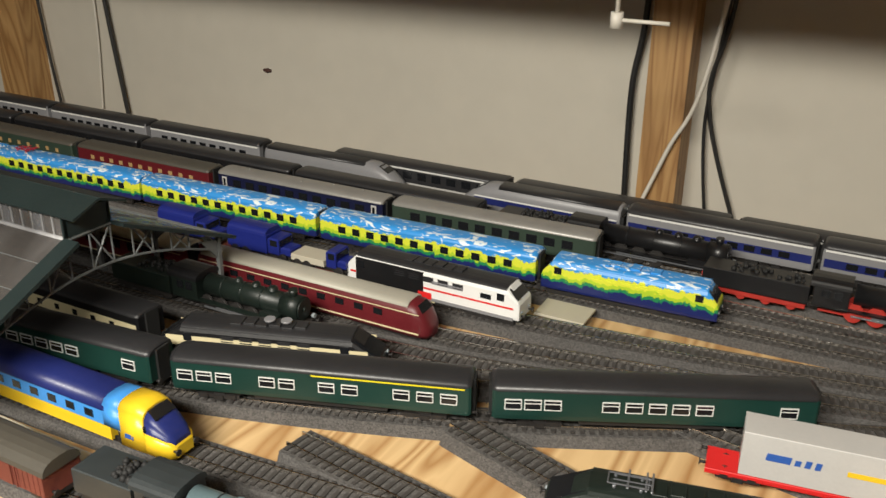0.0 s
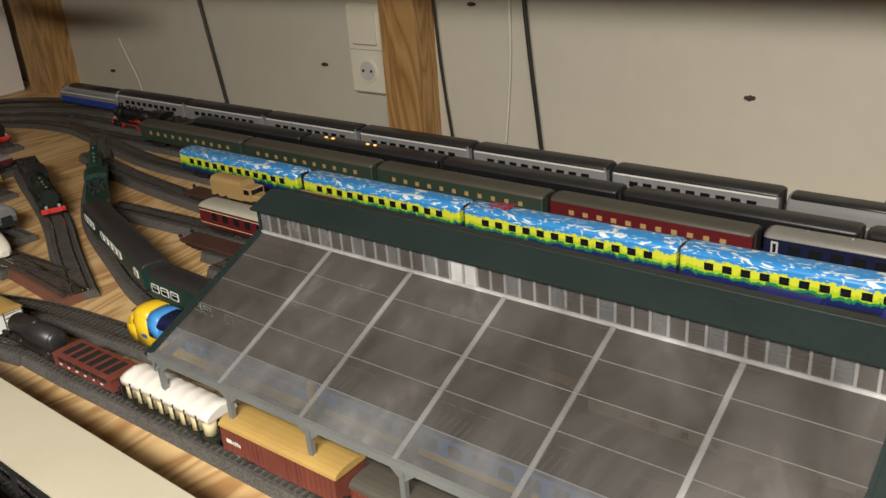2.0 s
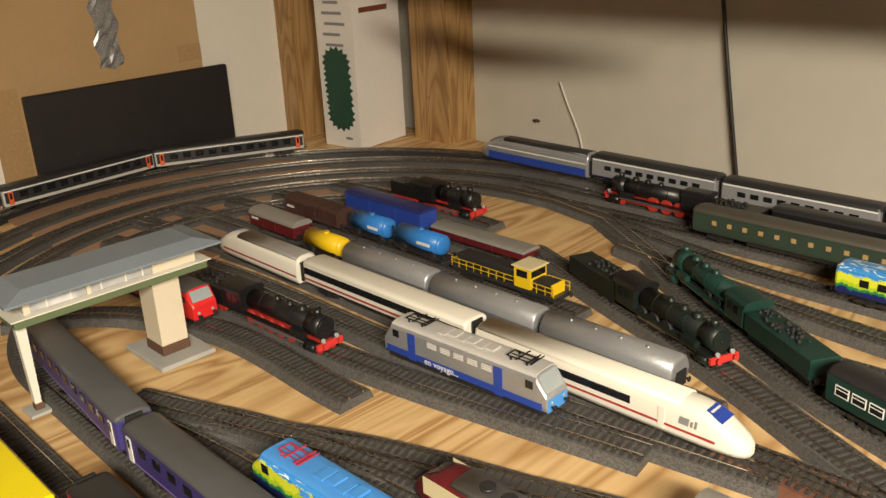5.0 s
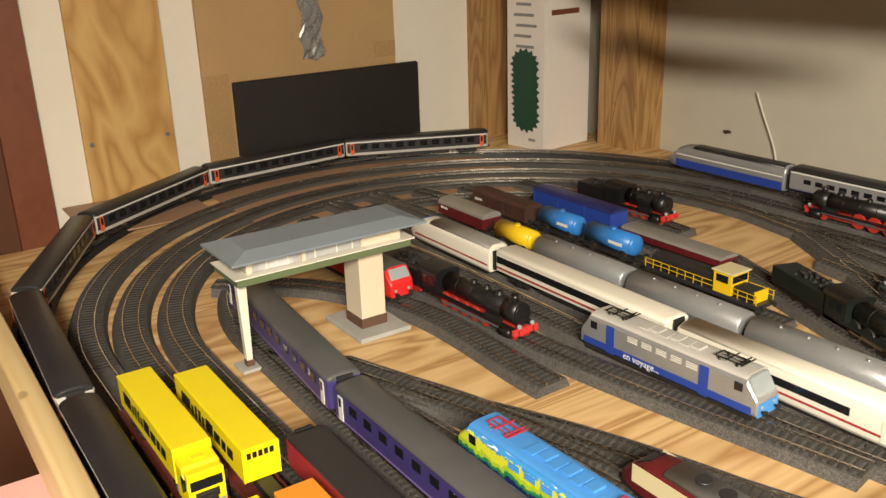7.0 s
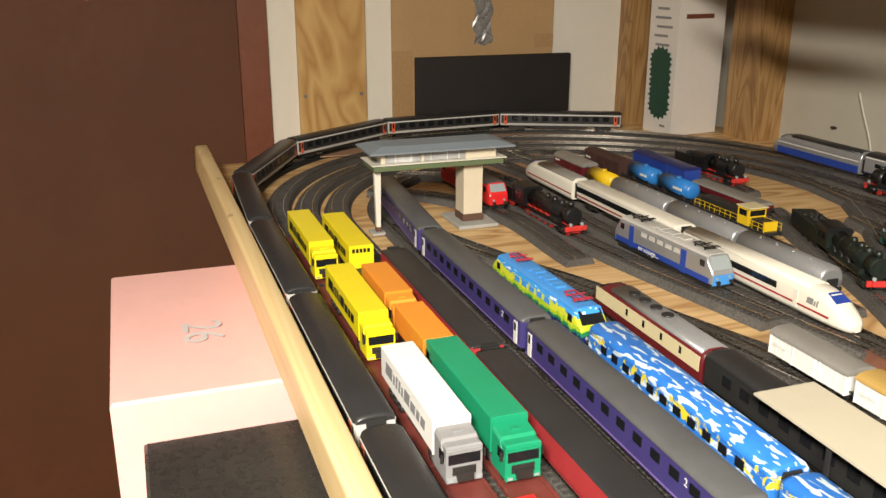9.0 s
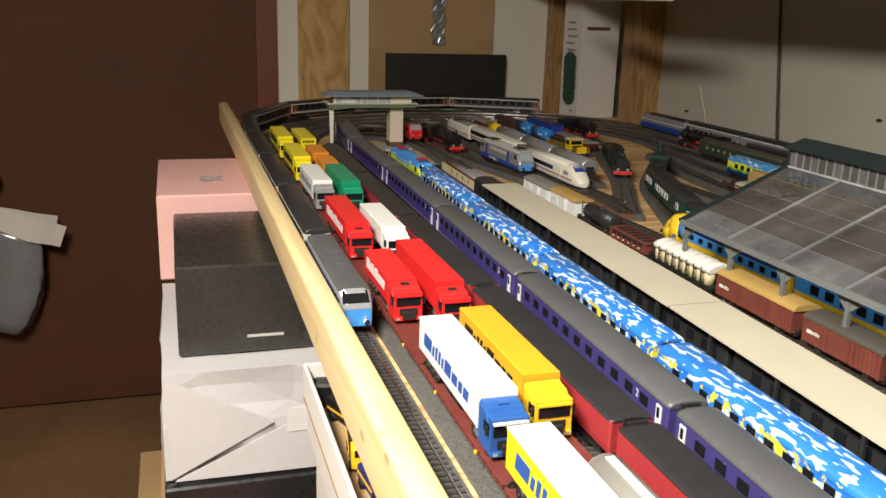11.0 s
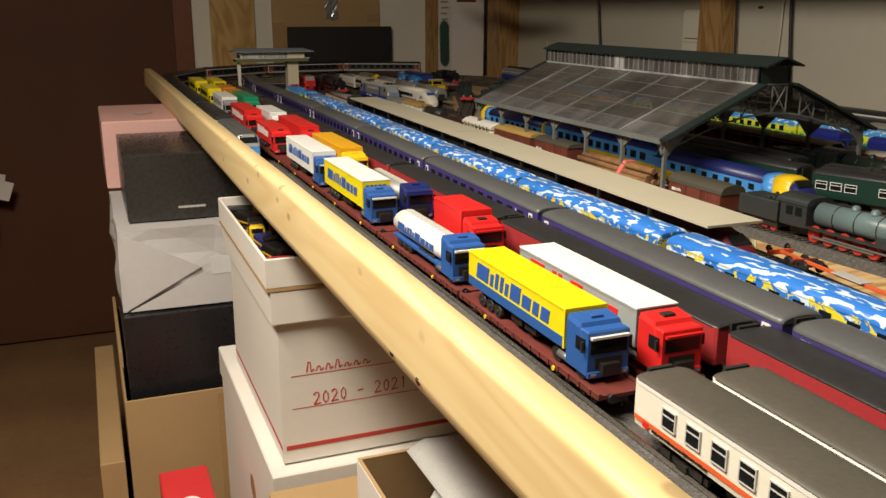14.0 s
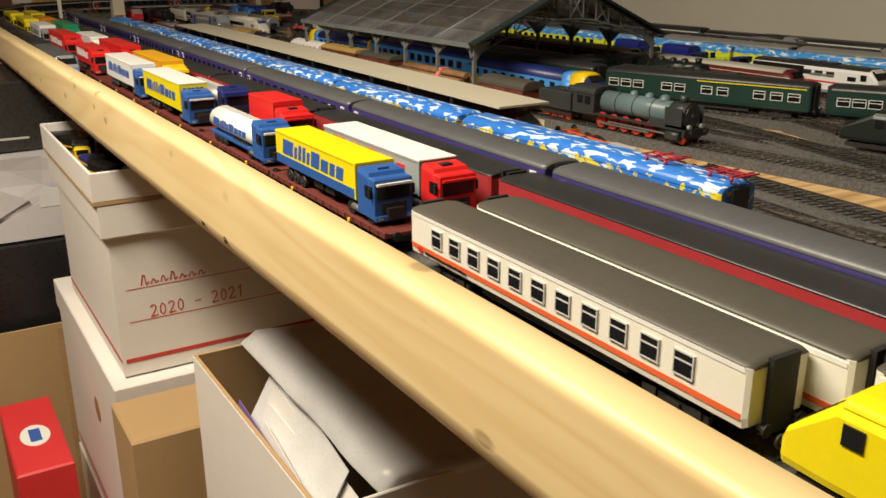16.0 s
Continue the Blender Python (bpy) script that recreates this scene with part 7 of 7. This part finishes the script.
# ---- right-hand yard ----
t = flat_wagon("red container wagon with open ends", -0.008, 0.269, 0.620, "bright_red", rz=8)
part("container", box(nb(), -0.112, 0.112, -0.0145, 0.0145, 0.0188, 0.0560, 0.0006), "light_grey", t, "grey container with blue lettering bars")
bars(t, -0.095, -0.055, -0.0148, 0.036, 0.042, 4, "letter_blue")
part("container_band", box(nb(), -0.040, 0.09, -0.0149, -0.0144, 0.036, 0.040), "yellow", t)
box_loco("electric_locomotive", "dark green electric locomotive with long bonnets", 0.013, 0.515, 12, 0.215, "loco_green", "loco_green", slope=0.03, zn=0.024, panto="steel", zt=0.042)

# ---- left-hand yard ----
box_loco("electric_locomotive", "red electric locomotive with pale windscreen", -2.243, 0.288, 3, 0.200, "bright_red", "roof_grey", slope=0.010, screen="pale_glass", skirt="underframe")
steam_loco("black steam locomotive with red wheels and red buffer beam", -2.107, 0.334, 2.5, 0.170, 0.100, "black", "wheel_red", "buffer_red", 5, 0.0075, 1, "black")
t = box_loco("electric_locomotive", "silver electric locomotive with blue band and white cab", -1.829, 0.396, 3, 0.205, "silver", "light_grey", panto="black", slope=0.012, zn=0.027, stripes=((0.0160, 0.0225, "cobalt"),), screen="pale_glass", nose="sky")
bm = nb()
number(bm, "en voyage...", -0.045, -0.0170, 0.0170, 0.0095)
part("lettering", bm, "letter_white", t)
for dx in (-0.062, 0.048):
    strip(t, dx - 0.005, dx + 0.005, 0.0168, 0.0150, 0.0440, "cobalt", "door")
e = dict(stripes=((0.0205, 0.0226, "red_side"),), group="white express train", screen="cobalt", nose_len=0.062, zt=0.0465)
express_end("express_power_car", "white express power car with grey roof and red line", -2.240, 0.437, 180, 0.196, "ivory", "roof_silver", mark=True, **e)
coach("white express coach with red line and dark window band", -1.998, 0.440, 0.4, 0.277, "ivory", "ivory", zs=0.038, zr=0.0465, stripes=((0.0215, 0.0236, "red_side"), (0.0275, 0.0350, "window")), win=0, power=0.5)
t = express_end("express_driving_car", "white express driving car with red line and blue windscreen", -1.711, 0.446, 0.8, 0.290, "ivory", "ivory", mark=True, door="ivory", **e)
strip(t, -0.125, 0.040, 0.0163, 0.0275, 0.0350, "window", "window_band")
tank_wagon("small yellow two-axle tank wagon with dark fittings", -2.240, -2.150, 0.507, "yellow", 0.0128, plate=False)
for k in range(3):
    coach("silver round-roofed wagon with black ends", -2.145 + 0.0805 + k * 0.161, 0.5035, 0, 0.159, "steel", "silver", zs=0.026, zr=0.056, win=0, power=0.9, vents=4, rounded=0.0015, name="round_roofed_wagon", group="silver wagons")
van("dark red van with grey roof", -2.385, -2.269, 0.523, "dark_red", "roof_silver", 0.033, 0.041)
# yellow and black shunting locomotive
t = thing("shunting_locomotive", "yellow and black diesel shunter with yellow handrails", "locomotive", "locomotives", -1.946, 0.585, TZ)
part("frame", box(nb(), -0.082, 0.082, -0.0150, 0.0150, 0.0165, 0.0215, 0.0005), "roof_dark", t)
part("long_bonnet", box(nb(), -0.074, 0.022, -0.0100, 0.0100, 0.0215, 0.0385, 0.001), "roof_dark", t)
part("short_bonnet", box(nb(), 0.046, 0.074, -0.0100, 0.0100, 0.0215, 0.0340, 0.001), "roof_dark", t)
part("front_plate", box(nb(), 0.074, 0.0755, -0.0115, 0.0115, 0.0215, 0.0350), "yellow", t)
cb = part("cab", box(nb(), 0.022, 0.046, -0.0150, 0.0150, 0.0215, 0.0465, 0.0008), "yellow", t)
part("cab_roof", box(nb(), 0.019, 0.049, -0.0162, 0.0162, 0.0465, 0.0485, 0.0006), "cream", cb)
for s in (-1, 1):
    part("cab_window", box(nb(), 0.026, 0.042, s * 0.0150 - 0.0005, s * 0.0150 + 0.0005, 0.0355, 0.0440), "window", cb)
    bm = nb()
    for k in range(14):
        dx = -0.080 + k * 0.0123
        if not 0.018 < dx < 0.05:
            box(bm, dx - 0.0003, dx + 0.0003, s * 0.0146 - 0.0003, s * 0.0146 + 0.0003, 0.0215, 0.0325)
    for zz in (0.0270, 0.0325):
        box(bm, -0.0805, 0.020, s * 0.0146 - 0.0004, s * 0.0146 + 0.0004, zz - 0.0003, zz + 0.0003)
        box(bm, 0.048, 0.081, s * 0.0146 - 0.0004, s * 0.0146 + 0.0004, zz - 0.0003, zz + 0.0003)
    part("handrail", bm, "yellow", t)
    buffers(t, s * 0.082)
    bogie(t, s * 0.048)
part("cab_screen", box(nb(), 0.0455, 0.0465, -0.0125, 0.0125, 0.0360, 0.0440), "window", cb)
tank_wagon("bright blue two-axle tank wagon", -2.245, -2.156, 0.591, "tank_blue")
tank_wagon("bright blue two-axle tank wagon", -2.153, -2.053, 0.592, "tank_blue")
van("dark brown van with end ladder", -2.389, -2.256, 0.589, "wagon_dark", "wagon_dark", 0.036, 0.043)
van("dark blue box van", -2.322, -2.151, 0.654, "cobalt", "navy", 0.043, 0.047, door=False, planks=False)
van("low brown van with pale grey roof", -2.143, -1.970, 0.660, "dark_red", "roof_silver", 0.026, 0.030, door=False)
steam_loco("small black steam locomotive with red buffer beam", -2.230, 0.744, 0, 0.120, 0.062, "black", "wheel_red", "buffer_red", 3, 0.0075, 1, "black")
d = between((-1.907, 0.666), (-1.647, 0.565))
steam_loco("black-green steam locomotive with bright red buffer beam", d["x"], d["y"], d["rz"], 0.165, 0.10, "loco_green", "underframe", "buffer_red", 3, 0.0092, 2, "loco_green", deflectors=False)

# ---- the express running on the outer loop ----
LOOP = line((1.4, YFR), (CX, YFR), step=0.01) + bend(CY - YFR, -90, -270)[1:] + line((CX, YRR), (1.4, YRR), step=0.01)[1:]


def on_loop(s):
    run = 0.0
    for a, b in zip(LOOP, LOOP[1:]):
        d = math.hypot(b[0] - a[0], b[1] - a[1])
        if run + d >= s:
            f = (s - run) / d
            return (a[0] + (b[0] - a[0]) * f, a[1] + (b[1] - a[1]) * f)
        run += d


NOSE = 1.4 + 0.963
a, b = on_loop(NOSE), on_loop(NOSE + 0.232)
d = between(b, a)
t = box_loco("diesel_locomotive", "grey and blue diesel locomotive with lit headlights", d["x"], d["y"], d["rz"], 0.232, "silver", "roof_grey", slope=0.012, zn=0.031, stripes=((0.0265, 0.0390, "navy"),), nose="sky", group="express on the outer loop")
for yy in (-0.009, 0.009):
    part("headlight", ball(nb(), 0.1168, yy, 0.0195, 0.0017), "lamp_glow", t)
s = NOSE + 0.238
for k in range(8):
    d = between(on_loop(s + 0.283), on_loop(s))
    d["L"] = 0.281
    coach("grey and white express coach with orange door ends", side="light_grey", roof="roof_dark", stripes=((0.0230, 0.0385, "roof_dark"), (0.0388, 0.0405, "letter_white")), win=10, ww=0.014, doors="orange_red", glass="window", **d)
    s += 0.289
for x in (-0.508, -0.219, 0.070, 0.359):
    coach("grey and white express coach with orange door ends", x, YRR, 0, 0.281, "light_grey", "roof_dark", stripes=((0.0230, 0.0385, "roof_dark"), (0.0388, 0.0405, "letter_white")), win=10, ww=0.014, doors="orange_red", glass="window")

# ---- boxes on the floor beneath the front edge ----
def carton_box(name, label, x0, x1, y0, y1, z0, z1, material, category="box", bevel=0.003):
    t = thing(name, label, category, "boxes under the layout", (x0 + x1) / 2, (y0 + y1) / 2, z0)
    hx, hy, h = (x1 - x0) / 2, (y1 - y0) / 2, z1 - z0
    part("carton", box(nb(), -hx, hx, -hy, hy, 0, h, bevel), material, t)
    return t


def open_carton(name, label, x0, x1, y0, y1, z0, z1, material, inner, th=0.004):
    t = thing(name, label, "box", "boxes under the layout", (x0 + x1) / 2, (y0 + y1) / 2, z0)
    hx, hy, h = (x1 - x0) / 2, (y1 - y0) / 2, z1 - z0
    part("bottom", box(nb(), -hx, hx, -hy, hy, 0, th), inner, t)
    for n, a in (("end_wall", (-hx, -hx + th, -hy, hy)), ("end_wall", (hx - th, hx, -hy, hy)), ("side_wall", (-hx + th, hx - th, -hy, -hy + th)), ("side_wall", (-hx + th, hx - th, hy - th, hy))):
        part(n, box(nb(), *a, th, h, 0.0012), material, t)
    return t


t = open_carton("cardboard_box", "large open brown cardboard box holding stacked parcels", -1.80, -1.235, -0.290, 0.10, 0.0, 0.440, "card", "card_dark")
part("tape", box(nb(), 0.2827, 0.2837, -0.03, 0.05, 0.01, 0.43), "tape", t, "brown parcel tape")
part("flap", box(nb(), -0.28, 0.10, -0.196, -0.189, 0.36, 0.47, 0.001), "card", t, "tall open flap")
tagged(part("packing_board", box(nb(), -1.96, -1.30, -0.345, -0.300, 0.0, 0.29, 0.002), "card"), "folded brown cardboard leaning beside the box", "cardboard")
t = carton_box("black_box", "plain matt black cardboard box with small print", -1.660, -1.265, -0.278, 0.07, 0.10, 0.592, "black_box")
part("lid", box(nb(), -0.1856, 0.1856, -0.1696, 0.1696, 0.452, 0.4925, 0.002), "black_box", t)
part("print", box(nb(), 0.1852, 0.1856, -0.02, 0.035, 0.030, 0.034), "mid_grey", t)


def crumpled(bm, hx, hy, h, n, amp, seed):
    """A wrapped block: each face a grid of flat creased facets."""
    grid = {}

    def vert(i, j, k):
        if (i, j, k) not in grid:
            p = Vector((-hx + 2 * hx * i / n, -hy + 2 * hy * j / n, h * k / n))
            q = Vector((p.x * 14 + seed, p.y * 14, p.z * 14))
            d = Vector((noise.noise(q), noise.noise(q + Vector((7, 3, 1))), noise.noise(q + Vector((2, 9, 5))))) * amp
            if sum(v in (0, n) for v in (i, j, k)) > 1:
                d *= 0.2
            if k == 0 or k == n:
                d.z *= 0.25
            grid[(i, j, k)] = bm.verts.new(p + d)
        return grid[(i, j, k)]

    for a in range(n):
        for b in range(n):
            for e in (0, n):
                for f in (lambda u, v: (e, u, v), lambda u, v: (u, e, v), lambda u, v: (u, v, e)):
                    q = [vert(*f(a, b)), vert(*f(a + 1, b)), vert(*f(a + 1, b + 1)), vert(*f(a, b + 1))]
                    if (a + b + e) % 2:
                        bm.faces.new((q[0], q[1], q[2]))
                        bm.faces.new((q[0], q[2], q[3]))
                    else:
                        bm.faces.new((q[0], q[1], q[3]))
                        bm.faces.new((q[1], q[2], q[3]))
    bmesh.ops.recalc_face_normals(bm, faces=bm.faces)
    return bm


t = carton_box("wrapped_parcel", "parcel wrapped in pale grey tissue with folded ends", -1.680, -1.285, -0.268, 0.06, 0.594, 0.748, "tissue")
t.children[0].data.clear_geometry()
crumpled_bm = crumpled(nb(), 0.199, 0.1715, 0.153, 6, 0.016, 2.0)
crumpled_bm.to_mesh(t.children[0].data)
crumpled_bm.free()
for q in (((0.202, -0.166, 0.004), (0.202, -0.03, 0.076), (0.202, -0.166, 0.148)), ((0.202, 0.166, 0.004), (0.202, 0.03, 0.076), (0.202, 0.166, 0.148)), ((0.205, -0.160, 0.003), (0.205, 0.160, 0.003), (0.205, 0.01, 0.080))):
    bm = nb()
    v = [bm.verts.new(p) for p in q]
    w = [bm.verts.new((p[0] + 0.003 + 0.004 * (k == 1), p[1], p[2])) for k, p in enumerate(q)]
    bm.faces.new(w)
    bm.faces.new(v[::-1])
    for k in range(3):
        bm.faces.new((v[k], v[(k + 1) % 3], w[(k + 1) % 3], w[k]))
    bmesh.ops.recalc_face_normals(bm, faces=bm.faces)
    part("folded_flap", bm, "tissue", t)
part("tape", box(nb(), 0.2085, 0.2095, -0.012, 0.030, 0.060, 0.094), "bubble", t, "strip of clear tape")
t = carton_box("black_box", "glossy dark grey box with a small silver print", -1.652, -1.335, -0.252, -0.03, 0.7495, 0.876, "grey_box")
part("print", box(nb(), 0.1587, 0.1591, -0.02, 0.03, 0.022, 0.026), "light_grey", t)
t = carton_box("pink_parcel", "parcel wrapped in pink paper with a pencilled number", -2.050, -1.690, -0.278, -0.09, 0.7495, 0.898, "pink")
bm = nb()
number(bm, "26", -0.02, 0, 0, 0.06)
bmesh.ops.transform(bm, matrix=Matrix.Translation((0.03, -0.02, 0.1507)) @ Matrix.Rotation(radians(-90), 4, "X"), verts=bm.verts)
part("number", bm, "tissue", t)

# white archive boxes
t = carton_box("archive_box", "white archive box with red lines and red handwriting", -1.060, -0.680, -0.109, 0.20, 0.560, 0.760, "white_card")
lid = part("lid", box(nb(), -0.196, 0.201, -0.163, 0.163, 0.196, 0.240, 0.002), "white_card", t, "white lid")
bm = nb()
box(bm, 0.1901, 0.1906, -0.150, 0.150, 0.020, 0.026)
box(bm, -0.188, 0.188, -0.1550, -0.1546, 0.020, 0.025)
part("red_line", bm, "ink_red", t)
bm = nb()
for zz in (0.076, 0.121):
    box(bm, 0.1901, 0.1904, -0.140, 0.120, zz, zz + 0.001)
part("ruled_line", bm, "ink_red", t)
FIGURE = {"2": ((0.0, 0.8), (0.25, 1.0), (0.6, 0.95), (0.7, 0.7), (0.4, 0.35), (0.0, 0.0), (0.9, 0.08)), "0": ((0.4, 1.0), (0.1, 0.7), (0.1, 0.25), (0.4, 0.0), (0.7, 0.3), (0.7, 0.75), (0.4, 1.0)), "1": ((0.2, 0.75), (0.5, 1.0), (0.4, 0.0)), "-": ((0.0, 0.5), (0.8, 0.55))}
for k, c in enumerate("2020 - 2021"):
    if c in FIGURE:
        pen_stroke(FIGURE[c], 0.1903, -0.112 + k * 0.0118, 0.079 + 0.0004 * k, 0.0165, "ink_red", t)
for k, h in enumerate((1.5, 0.7, 0.9, 1.3, 0.6, 0.7, 0.7)):
    pen_stroke(((0.0, 0.0), (0.25, 0.55 * h), (0.5, 0.5 * h), (0.6, 0.0), (1.0, 0.2)), 0.1903, -0.120 + k * 0.0125, 0.1250, 0.0165, "ink_red", t)
part("hand_hole", tube(nb(), "x", 0.1903, 0.09, 0.165, 0.018, 0.001, 20), "black", t)
t = open_carton("storage_tray", "white card tray holding a few model vehicles", -1.062, -0.668, -0.122, 0.14, 0.8005, 0.842, "white_card", "card")
for k, (x, y, c, top, turn) in enumerate(((0.150, -0.090, "red_side", "tank_blue", 84), (0.105, -0.090, "black", "black", 12), (0.100, -0.045, "black", "yellow", -20), (0.035, -0.092, "navy", "black", 6), (0.030, -0.050, "black", "black", 35), (-0.035, -0.095, "black", "yellow", -8), (-0.040, -0.050, "wagon_brown", "black", 14), (-0.105, -0.090, "black", "black", 22), (-0.110, -0.045, "green", "black", -12), (0.150, -0.020, "black", "black", 75), (-0.160, -0.090, "black", "amber", 80), (0.070, 0.000, "black", "black", 5), (-0.010, 0.005, "navy", "black", -15))):
    m = thing("model_vehicle", ("loose dark model vehicle lying in the tray", "loose black model vehicle with yellow cab in the tray")[top in ("yellow", "amber")] if c != "red_side" else "loose red model vehicle with blue cab in the tray", "toy vehicle", "models in the tray", -0.875 + x, 0.006 + y, 0.8045, turn)
    part("body", box(nb(), -0.030, 0.012, -0.012, 0.012, 0.004, 0.022 + 0.004 * (k % 3), 0.003), c, m)
    part("cab", box(nb(), 0.013, 0.030, -0.011, 0.011, 0.004, 0.028, 0.003), top, m)
    part("window", box(nb(), 0.0296, 0.0302, -0.008, 0.008, 0.018, 0.025), "window", m)
    if k % 2:
        part("rail", box(nb(), -0.029, 0.011, -0.0128, -0.0121, 0.012, 0.014), "amber", m)
    for dx in (-0.02, 0.02):
        part("axle", tube(nb(), "y", dx, 0, 0.005, 0.005, 0.026, 12), "underframe", m)
t = carton_box("archive_box", "white archive box standing under another one", -1.140, -0.660, -0.125, 0.22, 0.240, 0.558, "white_card")
part("lid", box(nb(), -0.243, 0.243, -0.1755, 0.1755, 0.268, 0.3185, 0.002), "white_card", t, "white lid")
part("red_line", box(nb(), -0.23, 0.23, -0.1729, -0.1725, 0.02, 0.026), "ink_red", t)
part("hand_hole", tube(nb(), "y", 0.05, -0.1727, 0.20, 0.020, 0.001, 20), "card_dark", t)
carton_box("archive_box", "white archive box at the bottom of the stack", -1.140, -0.660, -0.127, 0.22, 0.0, 0.238, "white_card")
t = carton_box("red_carton", "bright red carton with a white and blue emblem", -1.022, -0.785, -0.251, -0.174, 0.0, 0.40, "red_card")
bm = tube(nb(), "z", 0.01, 0.0, 0.4003, 0.034, 0.0006, 28)
bmesh.ops.scale(bm, vec=(1, 0.62, 1), verts=bm.verts)
part("emblem", bm, "letter_white", t)
part("emblem_mark", box(nb(), -0.010, 0.030, -0.008, 0.008, 0.4006, 0.4010), "letter_blue", t)
t = carton_box("brown_carton", "plain brown cardboard carton with a closed top", -0.640, -0.525, -0.137, 0.20, 0.0, 0.55, "card")
part("flap_gap", box(nb(), -0.065, 0.065, 0.010, 0.012, 0.5499, 0.5504), "card_dark", t)
t = open_carton("white_carton", "open white carton full of packing foam and papers", -0.463, -0.12, -0.072, 0.22, 0.0, 0.672, "white_card", "card")
part("lining", box(nb(), -0.1674, -0.1668, -0.141, 0.141, 0.30, 0.6715), "card_dark", t, "bare brown inside")
part("lining", box(nb(), -0.1665, 0.1665, -0.1418, -0.1412, 0.30, 0.6715), "card_dark", t, "bare brown inside")
part("rim", box(nb(), -0.1713, -0.1667, -0.1458, 0.1458, 0.6721, 0.6727), "card", t, "cut brown edge")
part("rim", box(nb(), -0.1666, 0.1713, -0.1458, -0.1422, 0.6721, 0.6727), "card", t, "cut brown edge")
bm = nb()
pts = []
for k in range(19):
    row = []
    for j in range(13):
        u, v = k / 18, j / 12
        x = -0.132 + 0.30 * u + 0.012 * v + 0.004 * noise.noise((u * 5, v * 4, 7))
        y = -0.104 + 0.012 * u + 0.225 * v
        fold = max(0.0, 0.10 - v) / 0.10
        z = 0.704 - 0.020 * u - 0.012 * fold ** 2 - 0.012 * v + 0.005 * noise.noise((x * 16, y * 16, 3)) + 0.0015 * noise.noise((x * 70, y * 70, 5))
        row.append(bm.verts.new((x, y, z)))
    pts.append(row)
for k in range(18):
    for j in range(12):
        bm.faces.new((pts[k][j], pts[k + 1][j], pts[k + 1][j + 1], pts[k][j + 1])).smooth = True
ob = part("foam_wrap", bm, "bubble", t, "white bubble wrap sheet")
sol = ob.modifiers.new("thick", "SOLIDIFY")
sol.thickness, sol.offset = 0.014, -1.0
for k, (dx, dz, c) in enumerate(((-0.105, 0.632, "bubble"), (-0.085, 0.618, "white_card"), (-0.075, 0.606, "letter_white"), (-0.060, 0.598, "white_card"), (-0.110, 0.606, "lilac"), (-0.045, 0.592, "letter_white"))):
    p = part("paper", box(nb(), 0.0, 0.20, -0.0005, 0.0005, -0.05, 0.050 - 0.004 * k), c, t)
    p.matrix_basis = pose(dx, -0.098 - 0.0065 * k, dz, -26 + 4 * k, 7, 3 * (k % 3) - 3)

# bags on the door handle
def sack(bm, cx, cy, cz, w, d, h, seed, low=0.75):
    rings = []
    for k in range(9):
        f = k / 8
        r = (0.25 + 0.75 * math.sin(math.pi * min(1, 0.12 + f * low)))
        ring = []
        for j in range(16):
            a = j / 16 * 2 * math.pi
            q = 1 + 0.16 * noise.noise((math.cos(a) * 2 + seed, math.sin(a) * 2, f * 4))
            ring.append(bm.verts.new((cx + d * r * q * math.cos(a), cy + w * r * q * math.sin(a), cz - h * f)))
        rings.append(ring)
    bm.faces.new(rings[0])
    bm.faces.new(rings[-1][::-1])
    for a, b in zip(rings, rings[1:]):
        for j in range(16):
            bm.faces.new((a[j], b[j], b[(j + 1) % 16], a[(j + 1) % 16])).smooth = True
    return bm


tagged(part("plastic_bag", sack(nb(), XL + 0.065, -0.790, 0.985, 0.075, 0.030, 0.19, 1), "bag_pink"), "pink plastic bag hanging from the door handle", "bag", "bags on the door")
tagged(part("plastic_bag", sack(nb(), XL + 0.055, -0.780, 0.805, 0.065, 0.028, 0.14, 5), "bag_dark"), "dark plastic bag hanging on the door", "bag", "bags on the door")
t = thing("bag_bundle", "clear plastic bags with white card headers hanging on the door", "bag", "bags on the door", XL + 0.03, -0.68, 0.635)
for k, (rx, dy) in enumerate(((12, -0.01), (20, 0.02))):
    p = part("bag", sack(nb(), 0.012 + 0.030 * k, dy, -0.05, 0.11, 0.020, 0.30, 3 + k, 0.62), "bag_clear", t)
    p.matrix_basis = pose(0, 0, 0, -rx)
    bm = nb()
    for q in range(9):
        y = -0.10 + 0.22 * q / 8
        o = 0.004 * math.sin(q * 1.3 + k)
        bm.verts.new((0.030 + 0.030 * k + o, y + dy, -0.065 + 0.004 * math.sin(q)))
        bm.verts.new((0.026 + 0.030 * k + o, y + dy, 0.0))
    bm.verts.ensure_lookup_table()
    for q in range(8):
        bm.faces.new([bm.verts[i] for i in (2 * q, 2 * q + 2, 2 * q + 3, 2 * q + 1)])
    ex = bmesh.ops.extrude_face_region(bm, geom=bm.faces[:])
    bmesh.ops.translate(bm, vec=(0.001, 0, 0), verts=[v for v in ex["geom"] if isinstance(v, bmesh.types.BMVert)])
    h = part("card_header", bm, "white_card", t)
    h.matrix_basis = pose(0, 0, 0, -rx)
